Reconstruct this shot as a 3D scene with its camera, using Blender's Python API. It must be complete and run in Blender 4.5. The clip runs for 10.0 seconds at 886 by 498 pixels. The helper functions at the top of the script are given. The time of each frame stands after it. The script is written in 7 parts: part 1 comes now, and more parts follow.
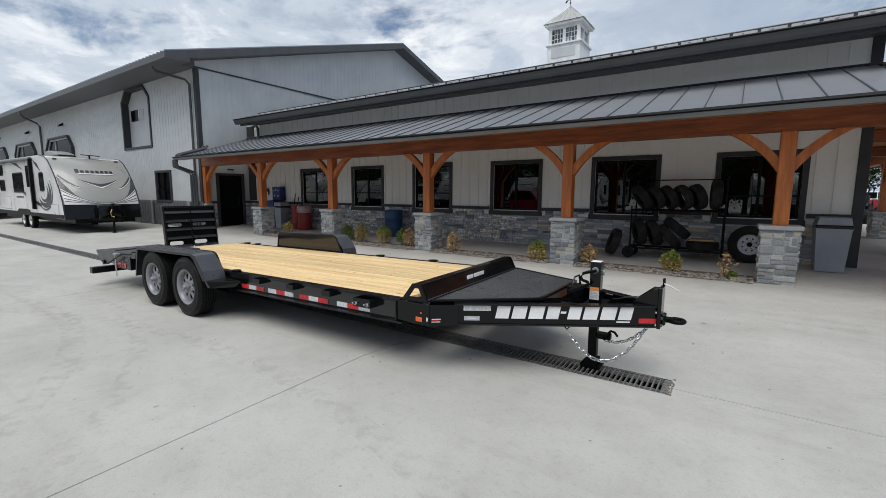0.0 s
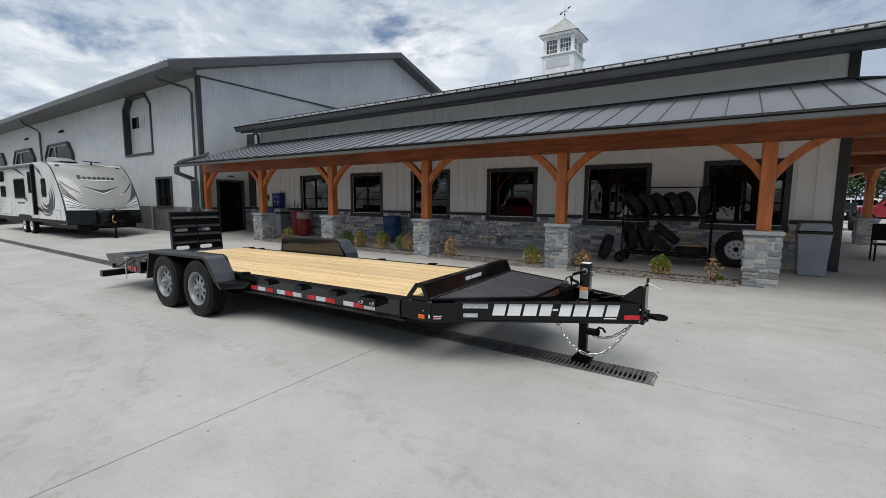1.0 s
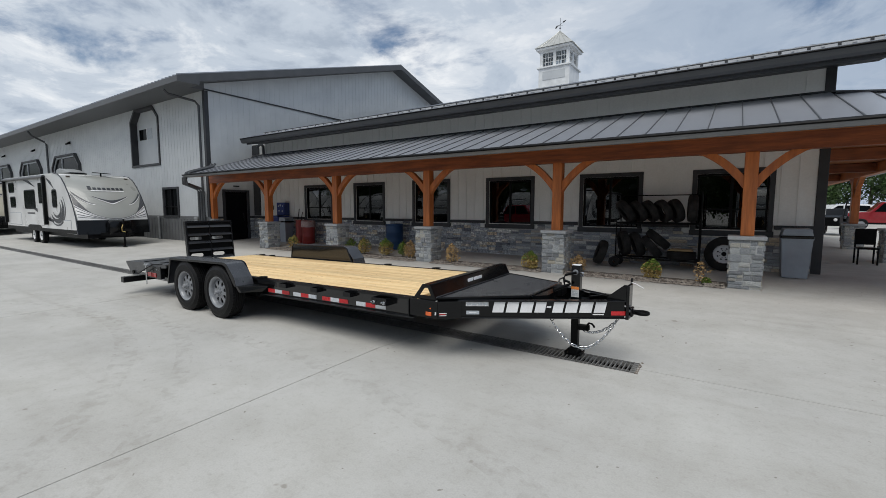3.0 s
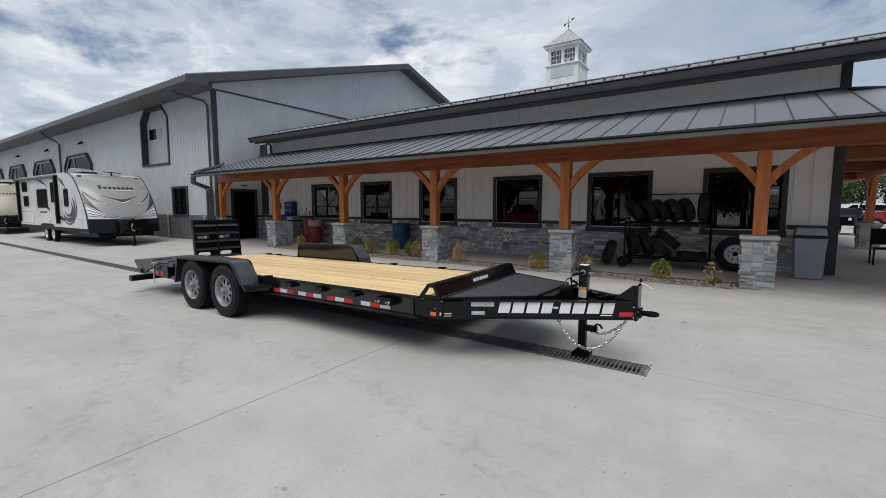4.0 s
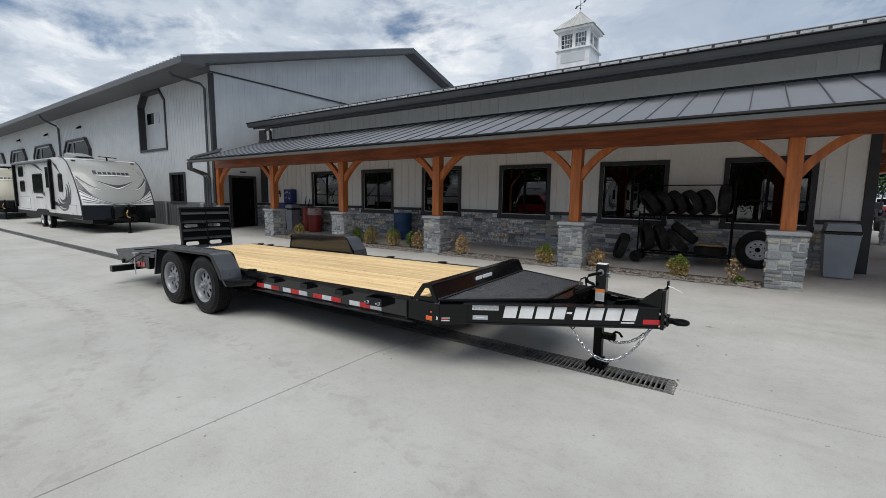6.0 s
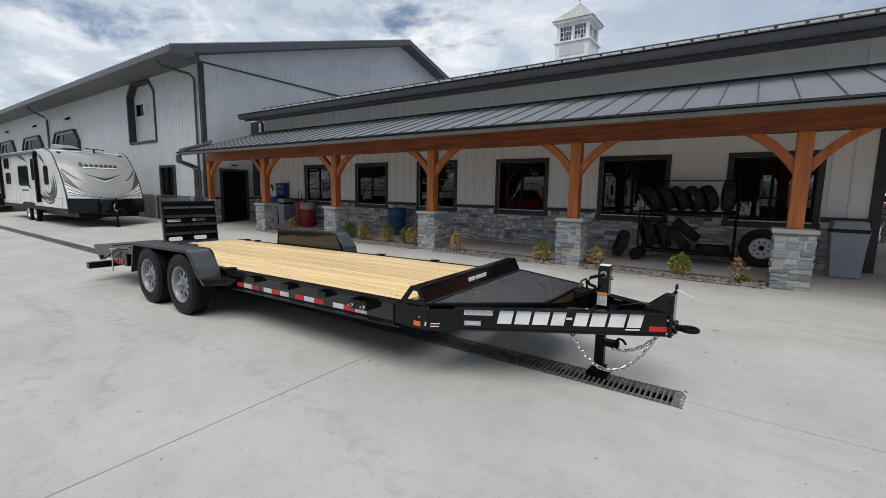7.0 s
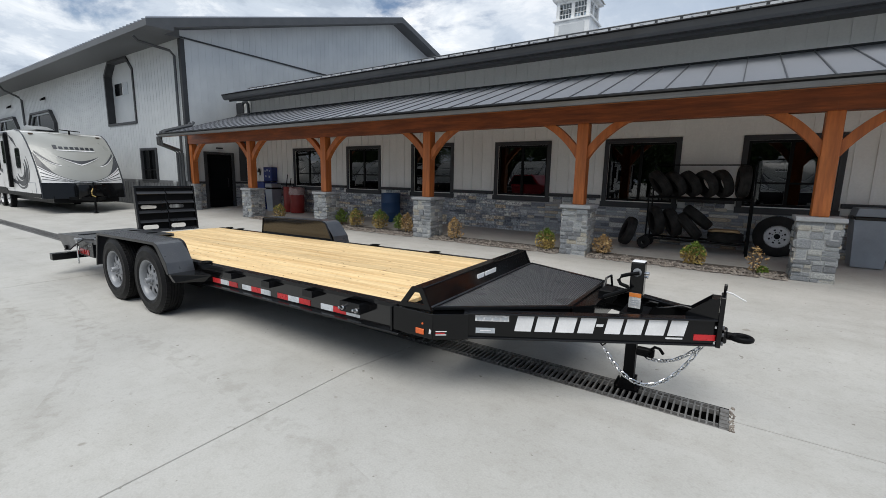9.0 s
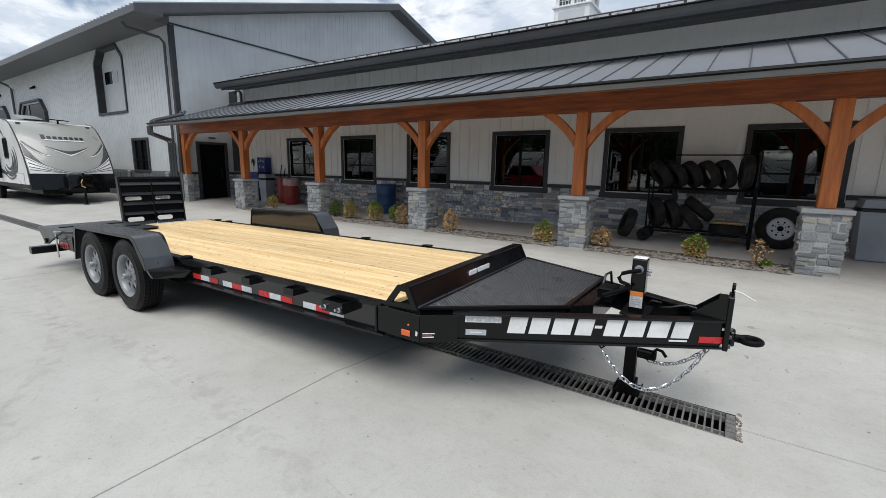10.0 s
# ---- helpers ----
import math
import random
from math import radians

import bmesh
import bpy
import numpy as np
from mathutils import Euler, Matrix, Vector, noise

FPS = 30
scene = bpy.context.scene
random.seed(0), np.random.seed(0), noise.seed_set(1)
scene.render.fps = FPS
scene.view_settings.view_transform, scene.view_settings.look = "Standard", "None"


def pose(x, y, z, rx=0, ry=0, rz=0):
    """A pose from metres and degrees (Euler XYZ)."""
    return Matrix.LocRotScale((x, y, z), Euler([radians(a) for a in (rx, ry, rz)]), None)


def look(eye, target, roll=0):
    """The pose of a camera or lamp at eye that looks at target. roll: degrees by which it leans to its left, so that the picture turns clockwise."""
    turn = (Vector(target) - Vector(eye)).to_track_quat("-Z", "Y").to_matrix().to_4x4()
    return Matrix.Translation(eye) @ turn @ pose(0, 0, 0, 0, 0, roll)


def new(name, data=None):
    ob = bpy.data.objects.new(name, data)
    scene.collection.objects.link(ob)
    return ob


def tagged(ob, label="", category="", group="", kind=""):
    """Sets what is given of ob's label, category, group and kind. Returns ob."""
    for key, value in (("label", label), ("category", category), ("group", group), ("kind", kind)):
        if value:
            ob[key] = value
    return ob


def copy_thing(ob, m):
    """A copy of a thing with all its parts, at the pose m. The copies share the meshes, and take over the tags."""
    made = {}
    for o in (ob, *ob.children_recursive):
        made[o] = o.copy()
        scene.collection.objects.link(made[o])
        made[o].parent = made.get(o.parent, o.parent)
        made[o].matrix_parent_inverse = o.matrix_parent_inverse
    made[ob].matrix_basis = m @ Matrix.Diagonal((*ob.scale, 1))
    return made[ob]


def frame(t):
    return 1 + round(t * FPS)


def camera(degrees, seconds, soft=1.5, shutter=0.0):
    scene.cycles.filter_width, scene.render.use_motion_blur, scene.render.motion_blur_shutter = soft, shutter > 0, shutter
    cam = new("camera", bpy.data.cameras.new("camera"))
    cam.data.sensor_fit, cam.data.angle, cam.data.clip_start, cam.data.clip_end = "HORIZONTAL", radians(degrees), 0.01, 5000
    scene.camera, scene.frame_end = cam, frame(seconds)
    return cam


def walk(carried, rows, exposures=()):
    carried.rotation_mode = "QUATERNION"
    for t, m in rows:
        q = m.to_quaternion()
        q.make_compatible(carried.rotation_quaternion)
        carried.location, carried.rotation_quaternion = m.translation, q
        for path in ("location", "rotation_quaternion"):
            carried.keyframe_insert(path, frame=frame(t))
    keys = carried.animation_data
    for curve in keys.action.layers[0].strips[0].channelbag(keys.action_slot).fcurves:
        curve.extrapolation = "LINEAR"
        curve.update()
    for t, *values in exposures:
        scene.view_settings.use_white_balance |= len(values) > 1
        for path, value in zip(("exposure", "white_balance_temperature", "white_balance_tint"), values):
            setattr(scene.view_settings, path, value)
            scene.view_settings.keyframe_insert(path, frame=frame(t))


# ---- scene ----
cam = camera(91.6, 10.0, soft=0.35)
PATH = [
    (0, (0.108, 0.092, 1.572), (-1.007, 1.732, 1.318), 0.3),
    (0.5, (0.13, -0.081, 1.568), (-0.978, 1.566, 1.325), 0.4),
    (1, (0.242, -0.181, 1.57), (-0.861, 1.472, 1.346), 0.4),
    (1.5, (0.393, -0.28, 1.576), (-0.711, 1.375, 1.371), 0.3),
    (2, (0.446, -0.421, 1.581), (-0.656, 1.237, 1.388), 0.2),
    (2.5, (0.449, -0.586, 1.58), (-0.649, 1.074, 1.392), 0.1),
    (4, (0.436, -0.526, 1.575), (-0.695, 1.112, 1.384), 0.1),
    (4.5, (0.435, -0.357, 1.578), (-0.715, 1.267, 1.38), 0.2),
    (5, (0.408, -0.253, 1.577), (-0.749, 1.365, 1.367), 0.3),
    (5.5, (0.279, -0.166, 1.568), (-0.874, 1.453, 1.343), 0.5),
    (7, (0.037, 0.262, 1.571), (-1.096, 1.889, 1.309), 1.0),
    (7.5, (-0.05, 0.356, 1.566), (-1.172, 1.988, 1.29), 1.1),
    (8, (-0.212, 0.439, 1.564), (-1.321, 2.077, 1.271), 1.1),
    (8.5, (-0.324, 0.513, 1.561), (-1.423, 2.155, 1.252), 1.1),
    (9, (-0.37, 0.665, 1.555), (-1.468, 2.304, 1.227), 1.1),
    (9.5, (-0.39, 0.817, 1.561), (-1.488, 2.451, 1.21), 1.1),
    (10, (-0.43, 0.885, 1.554), (-1.519, 2.522, 1.184), 1.1),
]
walk(cam, [(t, look(eye, target, roll)) for t, eye, target, roll in PATH],
     [(0, -0.03), (1.0, -0.06), (2.5, -0.14), (4.0, -0.15), (5.5, -0.11), (7.0, -0.05), (9.0, 0.09), (10.0, 0.14)])

# ---------- sky, sun, exposure ----------
world = bpy.data.worlds.new("sky")
scene.world = world
world.use_nodes = True
wn, wl = world.node_tree.nodes, world.node_tree.links
wn.clear()
w_out = wn.new("ShaderNodeOutputWorld")
w_bg = wn.new("ShaderNodeBackground")
w_sky = wn.new("ShaderNodeTexSky")
w_sky.sky_type = "NISHITA"
w_sky.sun_disc = False
w_sky.sun_elevation = radians(63.5)
w_sky.sun_rotation = radians(155)
w_sky.air_density, w_sky.dust_density = 1.0, 1.5
w_co = wn.new("ShaderNodeTexCoord")
w_sep = wn.new("ShaderNodeSeparateXYZ")
w_add = wn.new("ShaderNodeMath")
w_add.inputs[1].default_value = 0.18
w_div = wn.new("ShaderNodeVectorMath")
w_div.operation = "DIVIDE"
w_com = wn.new("ShaderNodeCombineXYZ")
wl.new(w_co.outputs["Generated"], w_sep.inputs[0])
wl.new(w_sep.outputs["Z"], w_add.inputs[0])
for k in range(3):
    wl.new(w_add.outputs[0], w_com.inputs[k])
wl.new(w_co.outputs["Generated"], w_div.inputs[0])
wl.new(w_com.outputs[0], w_div.inputs[1])


def sky_noise(scale, detail, rough, off):
    m = wn.new("ShaderNodeMapping")
    m.inputs["Location"].default_value = off
    wl.new(w_div.outputs[0], m.inputs["Vector"])
    n = wn.new("ShaderNodeTexNoise")
    n.inputs["Scale"].default_value, n.inputs["Detail"].default_value, n.inputs["Roughness"].default_value = scale, detail, rough
    n.inputs["Distortion"].default_value = 0.35
    wl.new(m.outputs[0], n.inputs["Vector"])
    return n


def sky_ramp(src, stops):
    r = wn.new("ShaderNodeValToRGB")
    wl.new(src, r.inputs[0])
    r.color_ramp.interpolation = "EASE"
    while len(r.color_ramp.elements) < len(stops):
        r.color_ramp.elements.new(0.5)
    for e, (p, c) in zip(r.color_ramp.elements, stops):
        e.position, e.color = p, (*c, 1)
    return r


cover = sky_ramp(sky_noise(1.35, 10, 0.60, (3.1, 0.4, 0)).outputs["Fac"], [(0.32, (0, 0, 0)), (0.48, (1, 1, 1))])
shade = sky_ramp(sky_noise(2.3, 10, 0.62, (7.3, 2.2, 1)).outputs["Fac"],
                 [(0.32, (4.2, 4.9, 5.9)), (0.46, (5.8, 6.5, 7.4)), (0.56, (7.6, 8.1, 8.7)), (0.68, (9.8, 10.0, 10.2))])
w_mix = wn.new("ShaderNodeMix")
w_mix.data_type = "RGBA"
# the cloud thickens into an even blue-grey sheet towards the east
veil = wn.new("ShaderNodeMapRange")
veil.interpolation_type = "SMOOTHSTEP"
veil.inputs["From Min"].default_value, veil.inputs["From Max"].default_value = -0.75, 0.1
veil.inputs["To Min"].default_value, veil.inputs["To Max"].default_value = 0.0, 0.75
wl.new(w_sep.outputs["X"], veil.inputs["Value"])
w_veil = wn.new("ShaderNodeMix")
w_veil.data_type = "RGBA"
wl.new(veil.outputs[0], w_veil.inputs["Factor"])
wl.new(shade.outputs["Color"], w_veil.inputs["A"])
w_veil.inputs["B"].default_value = (3.6, 4.45, 5.75, 1)
wl.new(cover.outputs["Color"], w_mix.inputs["Factor"])
wl.new(w_sky.outputs[0], w_mix.inputs["A"])
wl.new(w_veil.outputs["Result"], w_mix.inputs["B"])
wl.new(w_mix.outputs["Result"], w_bg.inputs["Color"])
w_bg.inputs["Strength"].default_value = 0.106
wl.new(w_bg.outputs[0], w_out.inputs["Surface"])

sun = new("sun", bpy.data.lights.new("sun", "SUN"))
sun.data.energy, sun.data.angle, sun.data.color = 2.88, radians(46), (1.0, 0.97, 0.92)
sun.matrix_basis = look((2.9, -6.3, 13.9), (0, 0, 0))
scene.view_settings.exposure = 0.0

# ---------- materials ----------


def mat(name, col, rough=0.6, metal=0.0, col2=None, scale=4.0, lo=0.35, hi=0.65, bump=0.0, bscale=80.0,
        stretch=(1, 1, 1), rnd=0.0, fine=0.12, rvar=0.1, coat=0.0, spec=0.5):
    m = bpy.data.materials.new(name)
    m.use_nodes = True
    n, l = m.node_tree.nodes, m.node_tree.links
    b = n["Principled BSDF"]
    b.inputs["Metallic"].default_value = metal
    b.inputs["Coat Weight"].default_value = coat
    b.inputs["Specular IOR Level"].default_value = spec
    co = n.new("ShaderNodeTexCoord")
    mp = n.new("ShaderNodeMapping")
    mp.inputs["Scale"].default_value = stretch
    l.new(co.outputs["Object"], mp.inputs["Vector"])
    big = n.new("ShaderNodeTexNoise")
    big.inputs["Scale"].default_value, big.inputs["Detail"].default_value = scale, 5
    small = n.new("ShaderNodeTexNoise")
    small.inputs["Scale"].default_value, small.inputs["Detail"].default_value = bscale, 4
    for t in (big, small):
        l.new(mp.outputs[0], t.inputs["Vector"])
    ramp = n.new("ShaderNodeValToRGB")
    l.new(big.outputs["Fac"], ramp.inputs[0])
    c2 = col2 or tuple(c * 0.82 for c in col)
    ramp.color_ramp.elements[0].position, ramp.color_ramp.elements[0].color = lo, (*c2, 1)
    ramp.color_ramp.elements[1].position, ramp.color_ramp.elements[1].color = hi, (*col, 1)
    hsv = n.new("ShaderNodeHueSaturation")
    l.new(ramp.outputs[0], hsv.inputs["Color"])
    val = n.new("ShaderNodeMapRange")
    val.inputs["From Min"].default_value, val.inputs["From Max"].default_value = 0.25, 0.75
    val.inputs["To Min"].default_value, val.inputs["To Max"].default_value = 1 - fine, 1 + fine
    l.new(small.outputs["Fac"], val.inputs["Value"])
    last = val.outputs[0]
    if rnd:
        info = n.new("ShaderNodeObjectInfo")
        rr = n.new("ShaderNodeMapRange")
        rr.inputs["To Min"].default_value, rr.inputs["To Max"].default_value = 1 - rnd, 1 + rnd
        l.new(info.outputs["Random"], rr.inputs["Value"])
        mul = n.new("ShaderNodeMath")
        mul.operation = "MULTIPLY"
        l.new(last, mul.inputs[0])
        l.new(rr.outputs[0], mul.inputs[1])
        last = mul.outputs[0]
    l.new(last, hsv.inputs["Value"])
    l.new(hsv.outputs[0], b.inputs["Base Color"])
    ro = n.new("ShaderNodeMapRange")
    ro.inputs["To Min"].default_value, ro.inputs["To Max"].default_value = max(0.02, rough - rvar), min(1, rough + rvar)
    l.new(big.outputs["Fac"], ro.inputs["Value"])
    l.new(ro.outputs[0], b.inputs["Roughness"])
    if bump:
        bp = n.new("ShaderNodeBump")
        bp.inputs["Strength"].default_value, bp.inputs["Distance"].default_value = bump, 0.01
        l.new(small.outputs["Fac"], bp.inputs["Height"])
        l.new(bp.outputs[0], b.inputs["Normal"])
    return m


def emit_free_glass(name, tint, ior=1.5, rough=0.0):
    m = bpy.data.materials.new(name)
    m.use_nodes = True
    n, l = m.node_tree.nodes, m.node_tree.links
    n.remove(n["Principled BSDF"])
    tr, gl = n.new("ShaderNodeBsdfTransparent"), n.new("ShaderNodeBsdfGlossy")
    tr.inputs[0].default_value = (*tint, 1)
    gl.inputs["Roughness"].default_value = rough
    fr = n.new("ShaderNodeFresnel")
    fr.inputs["IOR"].default_value = ior
    mx = n.new("ShaderNodeMixShader")
    l.new(fr.outputs[0], mx.inputs[0])
    l.new(tr.outputs[0], mx.inputs[1])
    l.new(gl.outputs[0], mx.inputs[2])
    l.new(mx.outputs[0], n["Material Output"].inputs[0])
    return m


def stone_mat(name, stops, bump=0.7):
    m = mat(name, (0.4, 0.4, 0.4), 0.85, bump=bump, bscale=40, scale=15, rnd=0.0, fine=0.5)
    n, l = m.node_tree.nodes, m.node_tree.links
    info, r = n.new("ShaderNodeObjectInfo"), n.new("ShaderNodeValToRGB")
    geo = n.new("ShaderNodeNewGeometry")
    add = n.new("ShaderNodeMath")
    fr = n.new("ShaderNodeMath")
    fr.operation = "FRACT"
    l.new(info.outputs["Random"], add.inputs[0])
    l.new(geo.outputs["Random Per Island"], add.inputs[1])
    l.new(add.outputs[0], fr.inputs[0])
    l.new(fr.outputs[0], r.inputs[0])
    r.color_ramp.interpolation = "LINEAR"
    while len(r.color_ramp.elements) < len(stops):
        r.color_ramp.elements.new(0.5)
    for e, (p, c) in zip(r.color_ramp.elements, stops):
        e.position, e.color = p, (*c, 1)
    hsv = [x for x in n if x.type == "HUE_SAT"][0]
    mixc = n.new("ShaderNodeMix")
    mixc.data_type, mixc.blend_type = "RGBA", "MULTIPLY"
    mixc.inputs["Factor"].default_value = 0.8
    old = [x for x in n if x.type == "VALTORGB" and x != r][0]
    old.color_ramp.elements[0].color, old.color_ramp.elements[1].color = (0.35, 0.35, 0.38, 1), (1.3, 1.28, 1.22, 1)
    l.new(r.outputs[0], mixc.inputs["A"])
    l.new(old.outputs[0], mixc.inputs["B"])
    l.new(mixc.outputs["Result"], hsv.inputs["Color"])
    return m


M = {}
M["siding"] = mat("white_siding", (0.54, 0.56, 0.565), 0.45, col2=(0.48, 0.50, 0.51), scale=1.2, fine=0.03, bscale=20)
M["fascia"] = mat("grey_fascia_metal", (0.072, 0.075, 0.079), 0.45, scale=3, fine=0.05)
M["siding_warm"] = mat("pale_board_siding", (0.78, 0.785, 0.76), 0.55, col2=(0.72, 0.725, 0.70), scale=1.5, fine=0.04, bscale=25)
M["trim"] = mat("charcoal_trim", (0.048, 0.05, 0.054), 0.5, scale=3, fine=0.06, spec=0.25)
M["roof"] = mat("grey_metal_roof", (0.315, 0.33, 0.363), 0.32, 0.3, col2=(0.26, 0.274, 0.302), scale=0.8, fine=0.04, bscale=12, rvar=0.08)
M["seam"] = mat("dark_roof_seam", (0.10, 0.105, 0.115), 0.4, 0.3, scale=2, fine=0.05)
M["gutter_pale"] = mat("pale_grey_gutter_metal", (0.30, 0.31, 0.31), 0.4, 0.2, scale=2, fine=0.05)
M["gutter_mid"] = mat("mid_grey_gutter_metal", (0.19, 0.195, 0.20), 0.35, 0.3, scale=2, fine=0.05)
M["gutter"] = mat("grey_gutter_metal", (0.075, 0.079, 0.084), 0.4, 0.3, scale=2, fine=0.05)
M["soffit"] = mat("dark_soffit", (0.115, 0.12, 0.125), 0.6, scale=2, fine=0.05)
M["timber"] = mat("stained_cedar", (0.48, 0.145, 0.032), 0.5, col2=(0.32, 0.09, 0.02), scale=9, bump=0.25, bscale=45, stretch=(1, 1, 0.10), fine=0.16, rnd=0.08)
# beam cedar with grain along x; the eave's shade is put into the colour
M["timber_x"] = mat("stained_cedar_beam_shaded", (0.27, 0.075, 0.020), 0.5, col2=(0.13, 0.034, 0.010), scale=9, bump=0.25, bscale=45, stretch=(0.10, 1, 1), fine=0.26, rnd=0.05)
M["ceil_wood"] = mat("stained_board_ceiling", (0.42, 0.15, 0.045), 0.55, col2=(0.30, 0.10, 0.03), scale=4, bump=0.2, bscale=30, stretch=(0.15, 2, 2), fine=0.15)
M["cap"] = mat("cut_stone_cap", (0.34, 0.35, 0.36), 0.8, col2=(0.27, 0.28, 0.29), scale=6, bump=0.4, bscale=60)
M["mortar_pale"] = mat("pale_grey_mortar", (0.44, 0.445, 0.445), 0.95, col2=(0.38, 0.385, 0.38), bump=0.5, bscale=90, scale=8)
M["mortar"] = mat("grey_mortar", (0.34, 0.34, 0.335), 0.95, bump=0.5, bscale=90, scale=8)
GREYS = [(0.0, (0.15, 0.16, 0.185)), (0.2, (0.27, 0.29, 0.32)), (0.42, (0.36, 0.385, 0.41)), (0.6, (0.50, 0.51, 0.50)), (0.74, (0.46, 0.40, 0.31)), (0.84, (0.25, 0.265, 0.30)), (1.0, (0.40, 0.42, 0.44))]
PALES = [(0.0, (0.26, 0.27, 0.29)), (0.2, (0.40, 0.42, 0.45)), (0.42, (0.52, 0.54, 0.56)), (0.6, (0.66, 0.66, 0.64)), (0.74, (0.58, 0.52, 0.42)), (0.84, (0.34, 0.36, 0.39)), (1.0, (0.56, 0.58, 0.60))]
M["stone_pier"] = stone_mat("pale_ledge_stone", [(p, tuple(v * f for v, f in zip(c, (0.73, 0.74, 0.73)))) for p, c in PALES])
M["stone_wall"] = stone_mat("grey_ledge_stone", [(p, tuple(1.62 * v ** 1.18 for v in c)) for p, c in GREYS])
# near-black, so the darkness of the unlit rooms is in the colour
M["inner"] = mat("interior_wall_shaded", (0.04, 0.038, 0.036), 0.9, scale=2)
M["clear_glass"] = emit_free_glass("clear_glass", (0.86, 0.88, 0.89))
M["glass"] = emit_free_glass("window_glass", (0.30, 0.32, 0.33), 1.95)
M["black"] = mat("gloss_black_paint", (0.004, 0.0043, 0.005), 0.16, scale=5, fine=0.15, rvar=0.06, coat=0.0, spec=0.30, bump=0.03, bscale=120)
M["black_semi"] = mat("semi_gloss_black_paint", (0.006, 0.0064, 0.0075), 0.2, scale=5, fine=0.15, rvar=0.08, spec=0.32, bump=0.03, bscale=90)
M["black_gloss"] = mat("glossy_black_paint", (0.006, 0.006, 0.0065), 0.1, scale=5, fine=0.1, rvar=0.04, spec=0.7)
M["black_sheen"] = mat("black_paint_sheen", (0.022, 0.023, 0.026), 0.3, scale=5, fine=0.15, spec=0.8)
M["plate_black"] = mat("dusty_black_tread_plate", (0.020, 0.021, 0.024), 0.3, scale=1.6, fine=0.2, spec=0.7, col2=(0.044, 0.044, 0.046), lo=0.42, hi=0.62)
M["mesh_black"] = mat("worn_black_mesh", (0.035, 0.037, 0.042), 0.36, scale=5, fine=0.2, spec=0.9, col2=(0.06, 0.063, 0.07))
M["black_flat"] = mat("black_steel", (0.004, 0.0042, 0.0046), 0.42, spec=0.10, scale=9, fine=0.2, bump=0.1, bscale=150)
M["rubber"] = mat("tyre_rubber", (0.006, 0.006, 0.007), 0.5, spec=0.16, col2=(0.009, 0.009, 0.009), scale=7, fine=0.2, bump=0.2, bscale=140)
M["old_rubber"] = mat("worn_tyre_rubber", (0.010, 0.010, 0.010), 0.8, spec=0.25, col2=(0.022, 0.021, 0.020), scale=6, fine=0.25, bump=0.3, bscale=110, rnd=0.3)
M["rim_pale"] = mat("pale_rim_paint", (0.50, 0.51, 0.52), 0.45, scale=10, fine=0.08)
M["rim"] = mat("silver_wheel_paint", (0.25, 0.262, 0.278), 0.36, 0.15, scale=10, fine=0.08)
M["chrome"] = mat("zinc_plated_steel", (0.65, 0.66, 0.67), 0.25, 1.0, scale=20, fine=0.1)
M["white"] = mat("white_vinyl", (0.80, 0.80, 0.80), 0.5, scale=5, fine=0.04)
M["silver_lbl"] = mat("silver_label", (0.42, 0.45, 0.48), 0.4, scale=15, fine=0.08)
M["label"] = mat("printed_white_label", (0.68, 0.69, 0.68), 0.5, scale=60, lo=0.5, hi=0.6, col2=(0.5, 0.5, 0.5))
M["red_refl"] = mat("red_reflective_tape", (0.55, 0.02, 0.025), 0.3, scale=30, fine=0.12)
M["white_refl"] = mat("white_reflective_tape", (0.62, 0.65, 0.68), 0.3, scale=30, fine=0.08)
M["amber"] = mat("amber_lens", (0.75, 0.13, 0.02), 0.15, coat=0.5)
M["red_lens"] = mat("red_lens", (0.35, 0.01, 0.01), 0.15, coat=0.5)
M["orange_lbl"] = mat("orange_label", (0.8, 0.25, 0.05), 0.5)
M["grate"] = mat("cast_iron_grate", (0.22, 0.216, 0.208), 0.5, 0.2, col2=(0.14, 0.136, 0.128), scale=12, bump=0.3, bscale=120, rnd=0.1)
M["trench"] = mat("trench_dark", (0.010, 0.010, 0.009), 0.95, spec=0.1)
M["van_white"] = mat("white_fibreglass", (0.72, 0.72, 0.71), 0.3, scale=1, fine=0.02, coat=0.2)
M["van_grey"] = mat("champagne_front_cap", (0.30, 0.305, 0.285), 0.3, col2=(0.27, 0.275, 0.255), scale=0.8, fine=0.02, coat=0.3)
M["van_beige"] = mat("beige_front_cap", (0.36, 0.335, 0.265), 0.35, scale=1, fine=0.03)
M["van_dark"] = mat("dark_graphic", (0.03, 0.033, 0.04), 0.35, scale=3)
M["van_mid"] = mat("grey_graphic", (0.055, 0.058, 0.065), 0.35, scale=3)
M["dark_glass"] = mat("tinted_glass", (0.005, 0.006, 0.007), 0.12, fine=0.02, spec=0.03)
M["blue"] = mat("blue_plastic", (0.012, 0.03, 0.16), 0.45, scale=6, fine=0.1)
M["blue_barrel"] = mat("blue_drum_plastic", (0.008, 0.05, 0.14), 0.45, scale=6, fine=0.1)
M["red_plastic"] = mat("red_drum_plastic", (0.26, 0.022, 0.018), 0.4, scale=6, fine=0.1)
M["grey_plastic"] = mat("grey_plastic", (0.28, 0.31, 0.35), 0.55, scale=3, fine=0.06)
M["clear_bag"] = mat("frosted_bag", (0.42, 0.30, 0.29), 0.25, scale=20, fine=0.2, bump=0.6, bscale=40)
M["cupola"] = mat("white_painted_wood", (0.80, 0.81, 0.80), 0.5, scale=2, fine=0.04)
